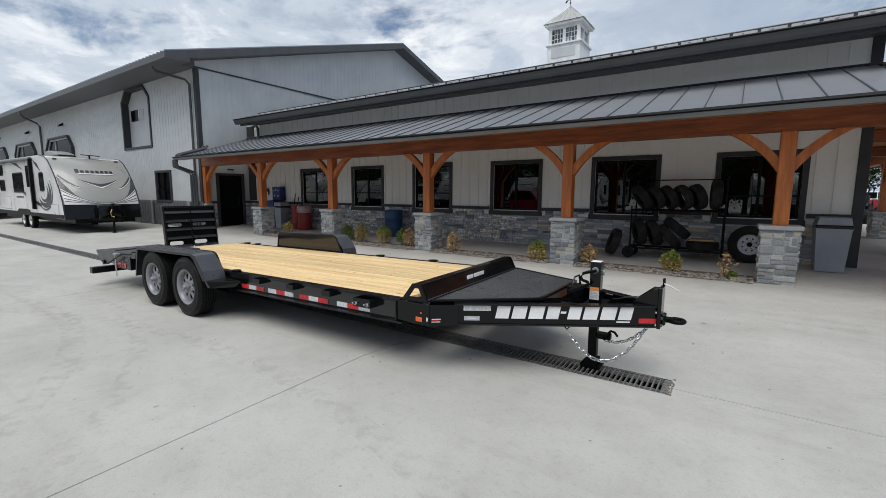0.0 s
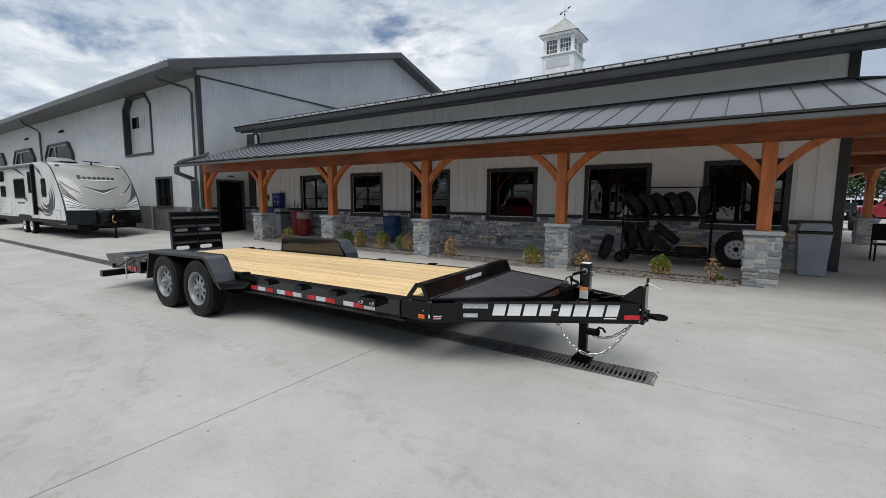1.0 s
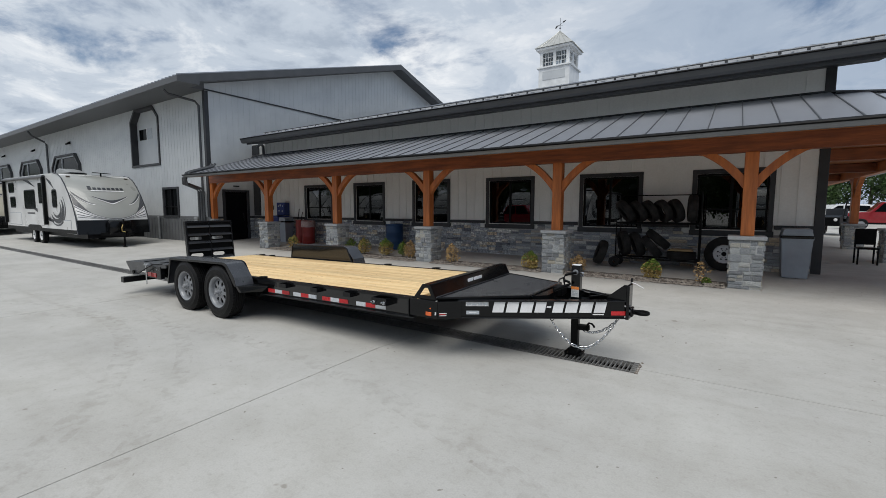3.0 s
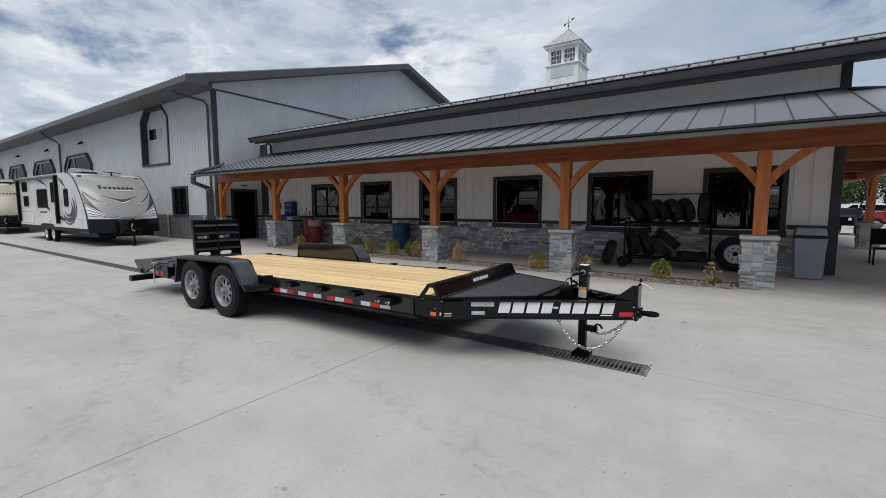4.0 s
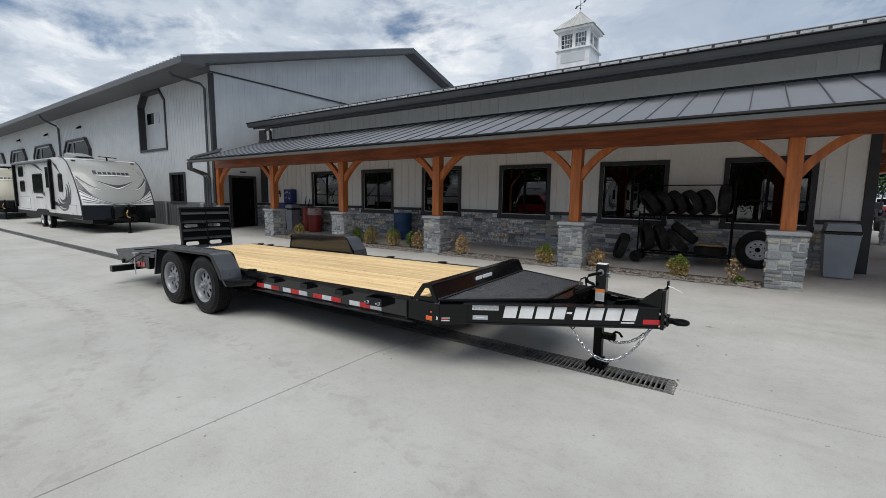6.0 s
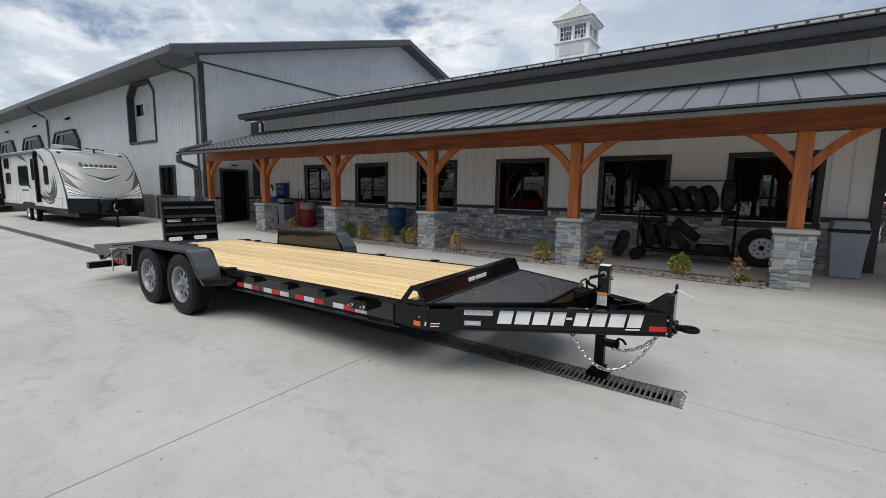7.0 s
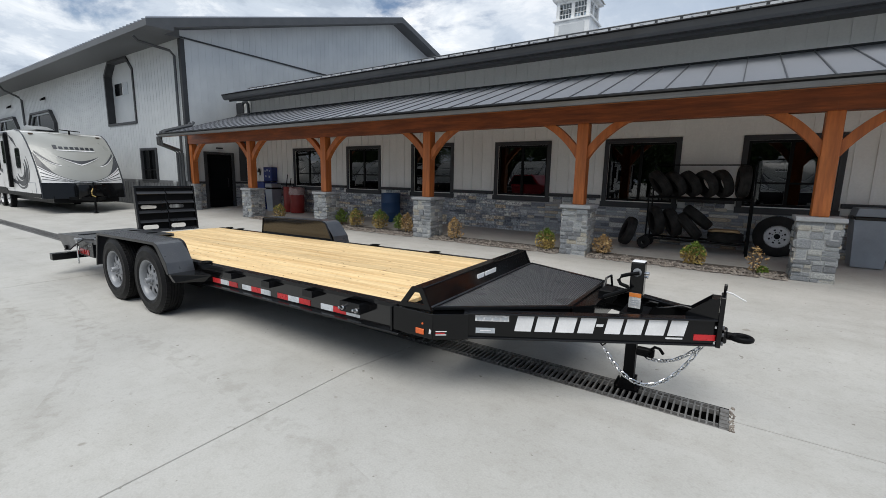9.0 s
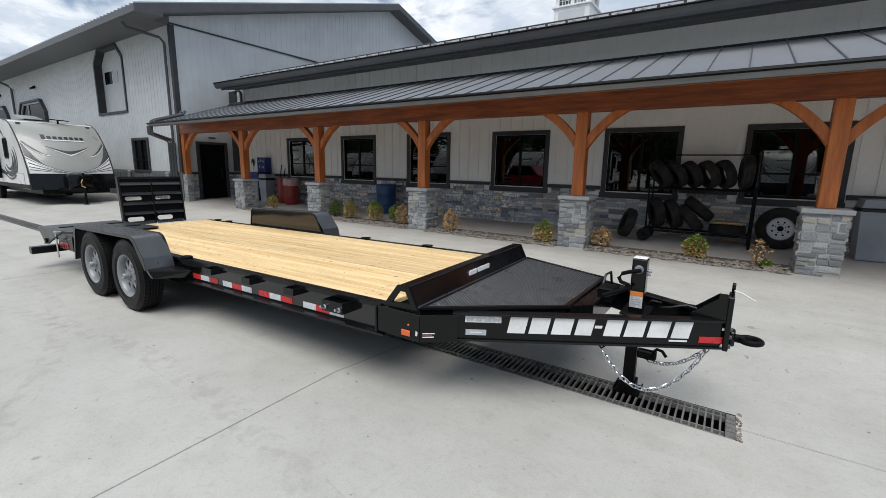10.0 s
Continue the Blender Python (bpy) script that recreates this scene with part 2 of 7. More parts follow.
M["cup_roof"] = mat("pale_metal_roof", (0.50, 0.50, 0.47), 0.35, 0.3, scale=2, fine=0.05)
M["leaf_g"] = mat("green_leaves", (0.16, 0.24, 0.03), 0.55, col2=(0.08, 0.13, 0.02), scale=9, fine=0.35)
M["leaf_y"] = mat("yellow_brown_leaves", (0.50, 0.38, 0.12), 0.65, col2=(0.28, 0.18, 0.06), scale=9, fine=0.35)
M["leaf_b"] = mat("dry_brown_leaves", (0.56, 0.38, 0.17), 0.7, col2=(0.34, 0.22, 0.10), scale=9, fine=0.35)
M["twig"] = mat("twig_bark", (0.14, 0.10, 0.07), 0.9)
M["tree_leaf"] = mat("tree_foliage", (0.055, 0.11, 0.022), 0.6, col2=(0.03, 0.06, 0.014), scale=0.8, fine=0.4, bscale=6)
M["bark"] = mat("tree_bark", (0.12, 0.095, 0.07), 0.9, bump=0.5)
M["rocks"] = mat("river_rock_mulch", (0.30, 0.265, 0.225), 0.9, col2=(0.12, 0.10, 0.085), scale=14, fine=0.4, bump=0.4)
M["soil"] = mat("brown_mulch", (0.085, 0.072, 0.06), 1.0, col2=(0.14, 0.125, 0.105), scale=25, bump=0.8, bscale=90, fine=0.3)
M["car_white"] = mat("white_car_paint", (0.78, 0.78, 0.78), 0.2, coat=0.6, fine=0.02)
M["car_red"] = mat("red_car_paint", (0.25, 0.008, 0.015), 0.2, coat=0.6, fine=0.03)
M["card"] = mat("brown_cardboard", (0.36, 0.25, 0.13), 0.8)


def concrete():
    m = mat("broom_finished_concrete", (0.447, 0.439, 0.411), 0.8, col2=(0.38, 0.373, 0.35), scale=0.5, lo=0.32, hi=0.68,
            bump=0.15, bscale=85, fine=0.075, rvar=0.12)
    n, l = m.node_tree.nodes, m.node_tree.links
    co = [x for x in n if x.type == "TEX_COORD"][0]
    hsv = [x for x in n if x.type == "HUE_SAT"][0]
    b = n["Principled BSDF"]

    def layer(src, scale, detail, lo, hi, dark, rot=None, stretch=None, distort=0.0):
        t = n.new("ShaderNodeTexNoise")
        t.inputs["Scale"].default_value, t.inputs["Detail"].default_value = scale, detail
        t.inputs["Distortion"].default_value = distort
        mp = n.new("ShaderNodeMapping")
        mp.inputs["Scale"].default_value = stretch or (1, 1, 1)
        mp.inputs["Rotation"].default_value = (0, 0, rot or 0)
        l.new(co.outputs["Object"], mp.inputs[0])
        l.new(mp.outputs[0], t.inputs["Vector"])
        r = n.new("ShaderNodeValToRGB")
        r.color_ramp.elements[0].position, r.color_ramp.elements[0].color = lo, (1, 1, 1, 1)
        r.color_ramp.elements[1].position, r.color_ramp.elements[1].color = hi, (*dark, 1)
        l.new(t.outputs["Fac"], r.inputs[0])
        mx = n.new("ShaderNodeMix")
        mx.data_type, mx.blend_type = "RGBA", "MULTIPLY"
        mx.inputs["Factor"].default_value = 1
        l.new(src, mx.inputs["A"])
        l.new(r.outputs[0], mx.inputs["B"])
        return mx.outputs["Result"]

    c = hsv.outputs[0]
    c = layer(c, 1.3, 9, 0.46, 0.74, (0.89, 0.885, 0.87))
    c = layer(c, 5.5, 8, 0.46, 0.72, (0.925, 0.92, 0.91))
    c = layer(c, 0.7, 6, 0.52, 0.72, (0.93, 0.925, 0.915), rot=0.5, stretch=(0.25, 2.2, 1), distort=0.4)
    c = layer(c, 1.1, 5, 0.56, 0.64, (0.955, 0.95, 0.945), rot=-0.35, stretch=(0.12, 3.0, 1), distort=0.2)
    c = layer(c, 5.2, 2, 0.735, 0.775, (0.70, 0.68, 0.65))
    c = layer(c, 26.0, 6, 0.52, 0.74, (0.90, 0.895, 0.885))
    c = layer(c, 15.0, 2, 0.732, 0.76, (0.55, 0.53, 0.50))
    # ribbed prints left by turning tyres
    for cx, cy, rad, wid in ((-7.4, -4.4, 6.2, 0.11), (-7.4, -4.4, 6.75, 0.08), (-4.0, -7.0, 9.3, 0.10)):
        sub_ = n.new("ShaderNodeVectorMath")
        sub_.operation = "SUBTRACT"
        sub_.inputs[1].default_value = (cx, cy, 0)
        l.new(co.outputs["Object"], sub_.inputs[0])
        ln = n.new("ShaderNodeVectorMath")
        ln.operation = "LENGTH"
        l.new(sub_.outputs[0], ln.inputs[0])
        near = n.new("ShaderNodeMath")
        near.operation = "COMPARE"
        near.inputs[1].default_value, near.inputs[2].default_value = rad, wid
        l.new(ln.outputs["Value"], near.inputs[0])
        gr = n.new("ShaderNodeTexNoise")
        gr.inputs["Scale"].default_value, gr.inputs["Detail"].default_value = 9.0, 4
        l.new(co.outputs["Object"], gr.inputs["Vector"])
        rp_ = n.new("ShaderNodeValToRGB")
        rp_.color_ramp.elements[0].position, rp_.color_ramp.elements[1].position = 0.47, 0.60
        l.new(gr.outputs["Fac"], rp_.inputs[0])
        mu = n.new("ShaderNodeMath")
        mu.operation = "MULTIPLY"
        l.new(near.outputs[0], mu.inputs[0])
        l.new(rp_.outputs[0], mu.inputs[1])
        mx = n.new("ShaderNodeMix")
        mx.data_type, mx.blend_type = "RGBA", "MULTIPLY"
        l.new(mu.outputs[0], mx.inputs["Factor"])
        l.new(c, mx.inputs["A"])
        mx.inputs["B"].default_value = (0.90, 0.895, 0.885, 1)
        c = mx.outputs["Result"]
    l.new(c, b.inputs["Base Color"])
    return m


M["concrete"] = concrete()


def planks():
    m = mat("fresh_pine_plank", (0.74, 0.545, 0.285), 0.6, col2=(0.53, 0.335, 0.14), scale=3.2, lo=0.26, hi=0.60, stretch=(0.16, 4.0, 1),
            bump=0.2, bscale=26, fine=0.22, rnd=0.14)
    n, l = m.node_tree.nodes, m.node_tree.links
    co = [x for x in n if x.type == "TEX_COORD"][0]
    hsv = [x for x in n if x.type == "HUE_SAT"][0]
    b = n["Principled BSDF"]
    info = n.new("ShaderNodeObjectInfo")
    sc = n.new("ShaderNodeVectorMath")
    sc.operation = "SCALE"
    sc.inputs[0].default_value = (37.0, 11.0, 5.0)
    l.new(info.outputs["Random"], sc.inputs["Scale"])
    ad = n.new("ShaderNodeVectorMath")
    l.new(co.outputs["Object"], ad.inputs[0])
    l.new(sc.outputs[0], ad.inputs[1])
    mp0 = [x for x in n if x.type == "MAPPING"][0]
    l.new(ad.outputs[0], mp0.inputs["Vector"])
    v = n.new("ShaderNodeTexVoronoi")
    v.inputs["Scale"].default_value = 6.4
    mp = n.new("ShaderNodeMapping")
    mp.inputs["Scale"].default_value = (0.62, 1.7, 0.01)
    l.new(ad.outputs[0], mp.inputs[0])
    l.new(mp.outputs[0], v.inputs["Vector"])
    r = n.new("ShaderNodeValToRGB")
    r.color_ramp.elements[0].position, r.color_ramp.elements[0].color = 0.06, (0.24, 0.13, 0.065, 1)
    r.color_ramp.elements[1].position, r.color_ramp.elements[1].color = 0.125, (1, 1, 1, 1)
    l.new(v.outputs["Distance"], r.inputs[0])
    mx = n.new("ShaderNodeMix")
    mx.data_type, mx.blend_type = "RGBA", "MULTIPLY"
    mx.inputs["Factor"].default_value = 0.9
    l.new(hsv.outputs[0], mx.inputs["A"])
    l.new(r.outputs[0], mx.inputs["B"])
    l.new(mx.outputs["Result"], b.inputs["Base Color"])
    return m


M["plank"] = planks()


M["tread"] = mat("painted_tread_plate", (0.026, 0.028, 0.033), 0.30, scale=6, spec=0.9, col2=(0.04, 0.042, 0.046), fine=0.2)

# ---------- building helpers ----------
ORG = {}


def thing(name, label, category, at=(0, 0, 0), group="", kind=""):
    ob = new(name)
    ob.empty_display_size = 0.1
    ob.location = at
    ORG[ob.name] = Vector(at)
    return tagged(ob, label, category, group, kind)


def part(name, bm, material, parent=None, label="", smooth=False, sharp=35):
    me = bpy.data.meshes.new(name)
    o = ORG.get(parent.name, Vector()) if parent else Vector()
    if o.length:
        bmesh.ops.translate(bm, vec=-o, verts=bm.verts)
    bmesh.ops.recalc_face_normals(bm, faces=bm.faces)
    bm.to_mesh(me)
    bm.free()
    me.materials.append(material)
    if smooth:
        me.polygons.foreach_set("use_smooth", [True] * len(me.polygons))
        me.set_sharp_from_angle(angle=radians(sharp))
    ob = new(name, me)
    if parent:
        ob.parent = parent
    ORG[ob.name] = o
    if label:
        tagged(ob, label)
    return ob


def structure(name, bm, material, label, category, smooth=False):
    return tagged(part(name, bm, material, None, "", smooth), label, category, "", "structure")


def piece(name, me, parent, m):
    ob = new(name, me)
    ob.parent = parent
    ob.matrix_basis = Matrix.Translation(-ORG.get(parent.name, Vector())) @ m
    return ob


def box(x0, x1, y0, y1, z0, z1, bev=0.0, bm=None):
    b = bmesh.new()
    bmesh.ops.create_cube(b, size=1)
    for v in b.verts:
        v.co = Vector((x0 + (v.co.x + 0.5) * (x1 - x0), y0 + (v.co.y + 0.5) * (y1 - y0), z0 + (v.co.z + 0.5) * (z1 - z0)))
    if bev:
        bmesh.ops.bevel(b, geom=list(b.edges), offset=bev, segments=2 if bev > 0.008 else 1, affect="EDGES", profile=0.5)
    return b if bm is None else join(bm, b)


def join(bm, b, m=None):
    me = bpy.data.meshes.new("tmp")
    if m is not None:
        bmesh.ops.transform(b, matrix=m, verts=b.verts)
    b.to_mesh(me)
    b.free()
    bm.from_mesh(me)
    bpy.data.meshes.remove(me)
    return bm


def prism(poly, a0, a1, axis="y", bm=None, bev=0.0):
    """A polygon (u, v) pushed along an axis: y: (x, z); x: (y, z); z: (x, y)."""
    b = bmesh.new()

    def co(u, v, a):
        return {"y": (u, a, v), "x": (a, u, v), "z": (u, v, a)}[axis]
    r0 = [b.verts.new(co(u, v, a0)) for u, v in poly]
    r1 = [b.verts.new(co(u, v, a1)) for u, v in poly]
    k = len(poly)
    for i in range(k):
        b.faces.new((r0[i], r0[(i + 1) % k], r1[(i + 1) % k], r1[i]))
    b.faces.new(r0[::-1])
    b.faces.new(r1)
    bmesh.ops.recalc_face_normals(b, faces=b.faces)
    if bev:
        bmesh.ops.bevel(b, geom=list(b.edges), offset=bev, segments=1, affect="EDGES")
    return b if bm is None else join(bm, b)


def lathe(profile, m=None, seg=32, bm=None, closed=False):
    """Profile of (radius, height) turned about z."""
    b = bmesh.new()
    rings = []
    for r, h in profile:
        if r < 1e-6:
            rings.append([b.verts.new((0, 0, h))] * seg)
        else:
            rings.append([b.verts.new((r * math.cos(2 * math.pi * i / seg), r * math.sin(2 * math.pi * i / seg), h)) for i in range(seg)])
    pairs = list(zip(rings, rings[1:])) + ([(rings[-1], rings[0])] if closed else [])
    for a, c in pairs:
        for i in range(seg):
            q = [a[i], a[(i + 1) % seg], c[(i + 1) % seg], c[i]]
            u = []
            for v in q:
                if v not in u:
                    u.append(v)
            if len(u) > 2:
                b.faces.new(u)
    bmesh.ops.recalc_face_normals(b, faces=b.faces)
    if m is not None:
        bmesh.ops.transform(b, matrix=m, verts=b.verts)
    return b if bm is None else join(bm, b)


def tube(pts, r, seg=8, bm=None, ring=False):
    """A round bar along points."""
    b = bmesh.new()
    P = [Vector(p) for p in pts]
    k = len(P)
    rows = []
    up = Vector((0, 0, 1))
    for i, p in enumerate(P):
        d = (P[(i + 1) % k] - P[i - 1]) if ring else (P[min(i + 1, k - 1)] - P[max(i - 1, 0)])
        d.normalize()
        s = d.cross(up if abs(d.z) < 0.95 else Vector((1, 0, 0))).normalized()
        t = s.cross(d)
        rows.append([b.verts.new(p + r * (math.cos(a) * s + math.sin(a) * t)) for a in [2 * math.pi * j / seg for j in range(seg)]])
    for i in range(k if ring else k - 1):
        a, c = rows[i], rows[(i + 1) % k]
        for j in range(seg):
            b.faces.new((a[j], a[(j + 1) % seg], c[(j + 1) % seg], c[j]))
    if not ring:
        b.faces.new(rows[0][::-1])
        b.faces.new(rows[-1])
    return b if bm is None else join(bm, b)


def bar(p, q, w, h, bm=None, up=(0, 0, 1), bev=0.0):
    """A square bar from p to q, w wide across, h high along up."""
    p, q, up = Vector(p), Vector(q), Vector(up)
    d = (q - p).normalized()
    s = d.cross(up).normalized() * w / 2
    t = s.cross(d).normalized() * h / 2
    b = bmesh.new()
    r = [[b.verts.new(e + i * s + j * t) for i, j in ((-1, -1), (1, -1), (1, 1), (-1, 1))] for e in (p, q)]
    for i in range(4):
        b.faces.new((r[0][i], r[0][(i + 1) % 4], r[1][(i + 1) % 4], r[1][i]))
    b.faces.new(r[0][::-1])
    b.faces.new(r[1])
    bmesh.ops.recalc_face_normals(b, faces=b.faces)
    if bev:
        bmesh.ops.bevel(b, geom=list(b.edges), offset=bev, segments=2, affect="EDGES", profile=0.5)
    return b if bm is None else join(bm, b)


def holed(a0, a1, z0, z1, d0, d1, holes, axis="y"):
    """A wall slab with through openings. Along a (x for axis y, y for axis x), depth d0 to d1."""
    b = bmesh.new()
    A = sorted({a0, a1, *[h[0] for h in holes], *[h[1] for h in holes]})
    Z = sorted({z0, z1, *[h[2] for h in holes], *[h[3] for h in holes]})
    cache = {}

    def v(a, z, d):
        key = (a, z, d)
        if key not in cache:
            cache[key] = b.verts.new((a, d, z) if axis == "y" else (d, a, z))
        return cache[key]

    def solid(i, j):
        if not (0 <= i < len(A) - 1 and 0 <= j < len(Z) - 1):
            return False
        ca, cz = (A[i] + A[i + 1]) / 2, (Z[j] + Z[j + 1]) / 2
        return not any(h[0] < ca < h[1] and h[2] < cz < h[3] for h in holes)
    for i in range(len(A) - 1):
        for j in range(len(Z) - 1):
            if not solid(i, j):
                continue
            p, q, r, s = A[i], A[i + 1], Z[j], Z[j + 1]
            b.faces.new((v(p, r, d0), v(q, r, d0), v(q, s, d0), v(p, s, d0)))
            b.faces.new((v(p, r, d1), v(p, s, d1), v(q, s, d1), v(q, r, d1)))
            for di, dj, e in ((-1, 0, ((p, r), (p, s))), (1, 0, ((q, r), (q, s))), (0, -1, ((p, r), (q, r))), (0, 1, ((p, s), (q, s)))):
                if not solid(i + di, j + dj):
                    (u, w), (x, y) = e
                    b.faces.new((v(u, w, d0), v(x, y, d0), v(x, y, d1), v(u, w, d1)))
    return b


def level(y):
    """Height of the paving: falls from the building to the trench drain."""
    if y < 4.3:
        return 0.0
    if y < 9.0:
        return 0.088 * (y - 4.3) / 4.7
    return 0.088 + 0.112 * min(1.0, (y - 9.0) / 2.3)

# ---------- ground: one concrete sheet with sawn joints and a slot for the trench drain ----------
GX0, GX1, GY0, GY1 = -34.0, -0.245, 3.775, 4.10


SKEW_J = -0.030


def ground_sheet():
    xs = [-400, -150, -80, -50, GX0, -30, -20, -14, -9, GX1, GX1 + 0.03, 12, 20, 40, 80, 150, 400]
    ys = [-400, -150, -80, -40, -20, -9, -4, 1, 3, GY0, GY1, 4.3, 6, 9.0, 9.7, 11.3, 14, 25, 40, 80, 150, 400]
    jx, jy = [-30.2, -24.7, -19.2, -13.7, -8.2, -2.7, 2.8, 8.3], [-9.6, -5.1, -0.55, 3.925]
    w = 0.0065
    for j in jx:
        xs += [j - w, j, j + w]
    for j in jy:
        ys += [j - w, j, j + w]
    xs, ys = sorted(xs), sorted(ys)
    b = bmesh.new()
    V = {}
    for i, x in enumerate(xs):
        for j, y in enumerate(ys):
            z = level(y)
            if -31 < x < 14 and (x in jx and y < 3.8 or (y in jy and (y != 3.925 or x > GX1))):
                z -= 0.020
            # the cross joint was sawn a little askew
            near = [q for q in jx if abs(q - x) < 0.02]
            V[i, j] = b.verts.new((x + (SKEW_J * (y + 0.55) if near and -31 < x < 14 and -20 < y < GY0 else 0.0), y, z))
    for i in range(len(xs) - 1):
        for j in range(len(ys) - 1):
            if GX0 <= xs[i] < GX1 and GY0 <= ys[j] < GY1:
                continue
            b.faces.new((V[i, j], V[i + 1, j], V[i + 1, j + 1], V[i, j + 1]))
    return structure("ground", b, M["concrete"], "pale grey broom-finished concrete yard with sawn joints", "paving")


ground_sheet()
tr = bmesh.new()
box(GX0, GX1, GY0 - 0.03, GY1 + 0.03, -0.30, -0.28, bm=tr)
box(GX0, GX1, GY0 - 0.06, GY0, -0.28, -0.005, bm=tr)
box(GX0, GX1, GY1, GY1 + 0.06, -0.28, -0.005, bm=tr)
box(GX1, GX1 + 0.05, GY0 - 0.06, GY1 + 0.06, -0.28, -0.03, bm=tr)
structure("trench", tr, M["trench"], "dark concrete channel under the drain grate", "drain channel")

# ---------- office building ----------
WY = 11.33
EAVE_Y, EAVE_Z, RIDGE_Y, RIDGE_Z = 10.42, 4.60, 21.6, 7.85
BX0, BX1 = -18.0, 2.06
WIN = [(-14.42, -12.72, 1.05, 2.52), (-11.56, -10.0, 1.02, 2.53), (-8.74, -7.19, 1.02, 2.54),
       (-5.87, -4.30, 1.03, 2.51), (-3.005, -1.42, 1.0, 2.50), (-0.345, 1.23, 1.0, 2.49)]
TR = 0.10
holes = [(a + TR, b - TR, c + TR, d - TR) for a, b, c, d in WIN]
structure("wall_front", holed(BX0, BX1, 0.0, 4.56, WY, WY + 0.2, holes), M["siding_warm"], "pale board-and-batten front wall of the office building", "wall")
structure("wall_side", box(BX1 - 0.2, BX1, WY + 0.2, 31.8, 0, 4.42), M["siding_warm"], "pale board-and-batten side wall of the office building", "wall")
structure("wall_back", box(BX0, BX1 - 0.2, 31.6, 31.8, 0, 4.42), M["siding_warm"], "pale back wall of the office building", "wall")
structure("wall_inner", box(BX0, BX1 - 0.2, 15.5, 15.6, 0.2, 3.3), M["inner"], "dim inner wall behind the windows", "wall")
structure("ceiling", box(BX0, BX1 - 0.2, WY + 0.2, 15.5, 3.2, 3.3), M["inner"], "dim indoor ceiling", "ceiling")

battens = thing("siding_battens", "pale vertical battens on the front wall", "siding", (BX0, WY, 0), kind="structure")
bm_unit = box(-0.022, 0.022, -0.018, 0.0, 0, 1)
batten_me = bpy.data.meshes.new("batten")
bm_unit.to_mesh(batten_me)
bm_unit.free()
batten_me.materials.append(M["siding_warm"])
x = BX0 + 0.12
while x < BX1 - 0.15:
    spans = [(1.22, 3.90), (3.97, 4.435)]
    for a, b, c, d in WIN:
        if a - 0.03 < x < b + 0.03:
            spans = [(d + 0.004, 3.90), (3.97, 4.435)]
    for z0, z1 in spans:
        piece("batten", batten_me, battens, Matrix.Translation((x, WY, z0)) @ Matrix.Diagonal((1, 1, z1 - z0, 1)))
    x += 0.305


def window(i, x0, x1, z0, z1, cross, vert=True):
    w = thing("window_%d" % i, "dark-framed office window reflecting the yard", "window", ((x0 + x1) / 2, WY, z0), kind="structure")
    for nm, q in (("head_trim", (x0, x1, z1 - TR, z1)), ("sill_trim", (x0 - 0.02, x1 + 0.02, z0 - 0.045, z0 + TR - 0.02)),
                  ("jamb_trim", (x0, x0 + TR, z0 + TR - 0.02, z1 - TR)), ("jamb_trim", (x1 - TR, x1, z0 + TR - 0.02, z1 - TR))):
        dep = 0.06 if nm == "sill_trim" else 0.035
        part(nm, box(q[0], q[1], WY - dep, WY - 0.001, q[2], q[3], 0.005), M["trim"], w)
    a, b, c, d = x0 + TR, x1 - TR, z0 + TR, z1 - TR
    fr = bmesh.new()
    f = 0.045
    for q in ((a, b, d - f, d), (a, b, c, c + f), (a, a + f, c + f, d - f), (b - f, b, c + f, d - f)):
        box(q[0], q[1], WY + 0.03, WY + 0.10, q[2], q[3], bm=fr)
    part("window_frame", fr, M["black_flat"], w)
    xm, zm = (a + b) / 2, c + (d - c) * 0.36
    if vert:
        part("mullion", box(xm - 0.03, xm + 0.03, WY + 0.035, WY + 0.095, c + f, d - f), M["black_flat"], w)
    if cross:
        for p, q in ((a + f, xm - 0.03), (xm + 0.03, b - f)):
            part("glazing_bar", box(p, q, WY + 0.045, WY + 0.085, zm - 0.018, zm + 0.018), M["black_flat"], w)
    for p, q in ((a + f, xm - 0.03), (xm + 0.03, b - f)):
        g = part("pane", box(p, q, WY + 0.06, WY + 0.066, c + f, d - f), M["glass"], w)
        g.visible_shadow = False


for i, (a, b, c, d) in enumerate(WIN):
    window(i + 1, a, b, c, d, i < 3 or i == 5)

# trims of the office wall
tb = bmesh.new()
edges = [BX0 + 0.02] + [v for a, b, c, d in WIN for v in (a - 0.022, b + 0.022)] + [BX1 - 0.14]
for a, b in zip(edges[::2], edges[1::2]):
    box(a, b, WY - 0.075, WY - 0.001, 1.13, 1.215, 0.006, bm=tb)
structure("trim_band", tb, M["trim"], "charcoal ledge trim above the stone wainscot", "trim")
ct = box(BX1 - 0.14, BX1 + 0.03, WY - 0.03, WY + 0.16, 0.2, 4.52, 0.006)
structure("trim_corner", ct, M["trim"], "charcoal corner board of the office building", "trim")
structure("trim_flashing", prism([(WY - 0.09, 3.90), (WY - 0.001, 3.935), (WY - 0.001, 3.99), (WY - 0.02, 3.99)], BX0, BX1 - 0.14, "x"), M["trim"],
          "dark flashing where the porch roof meets the wall", "trim")

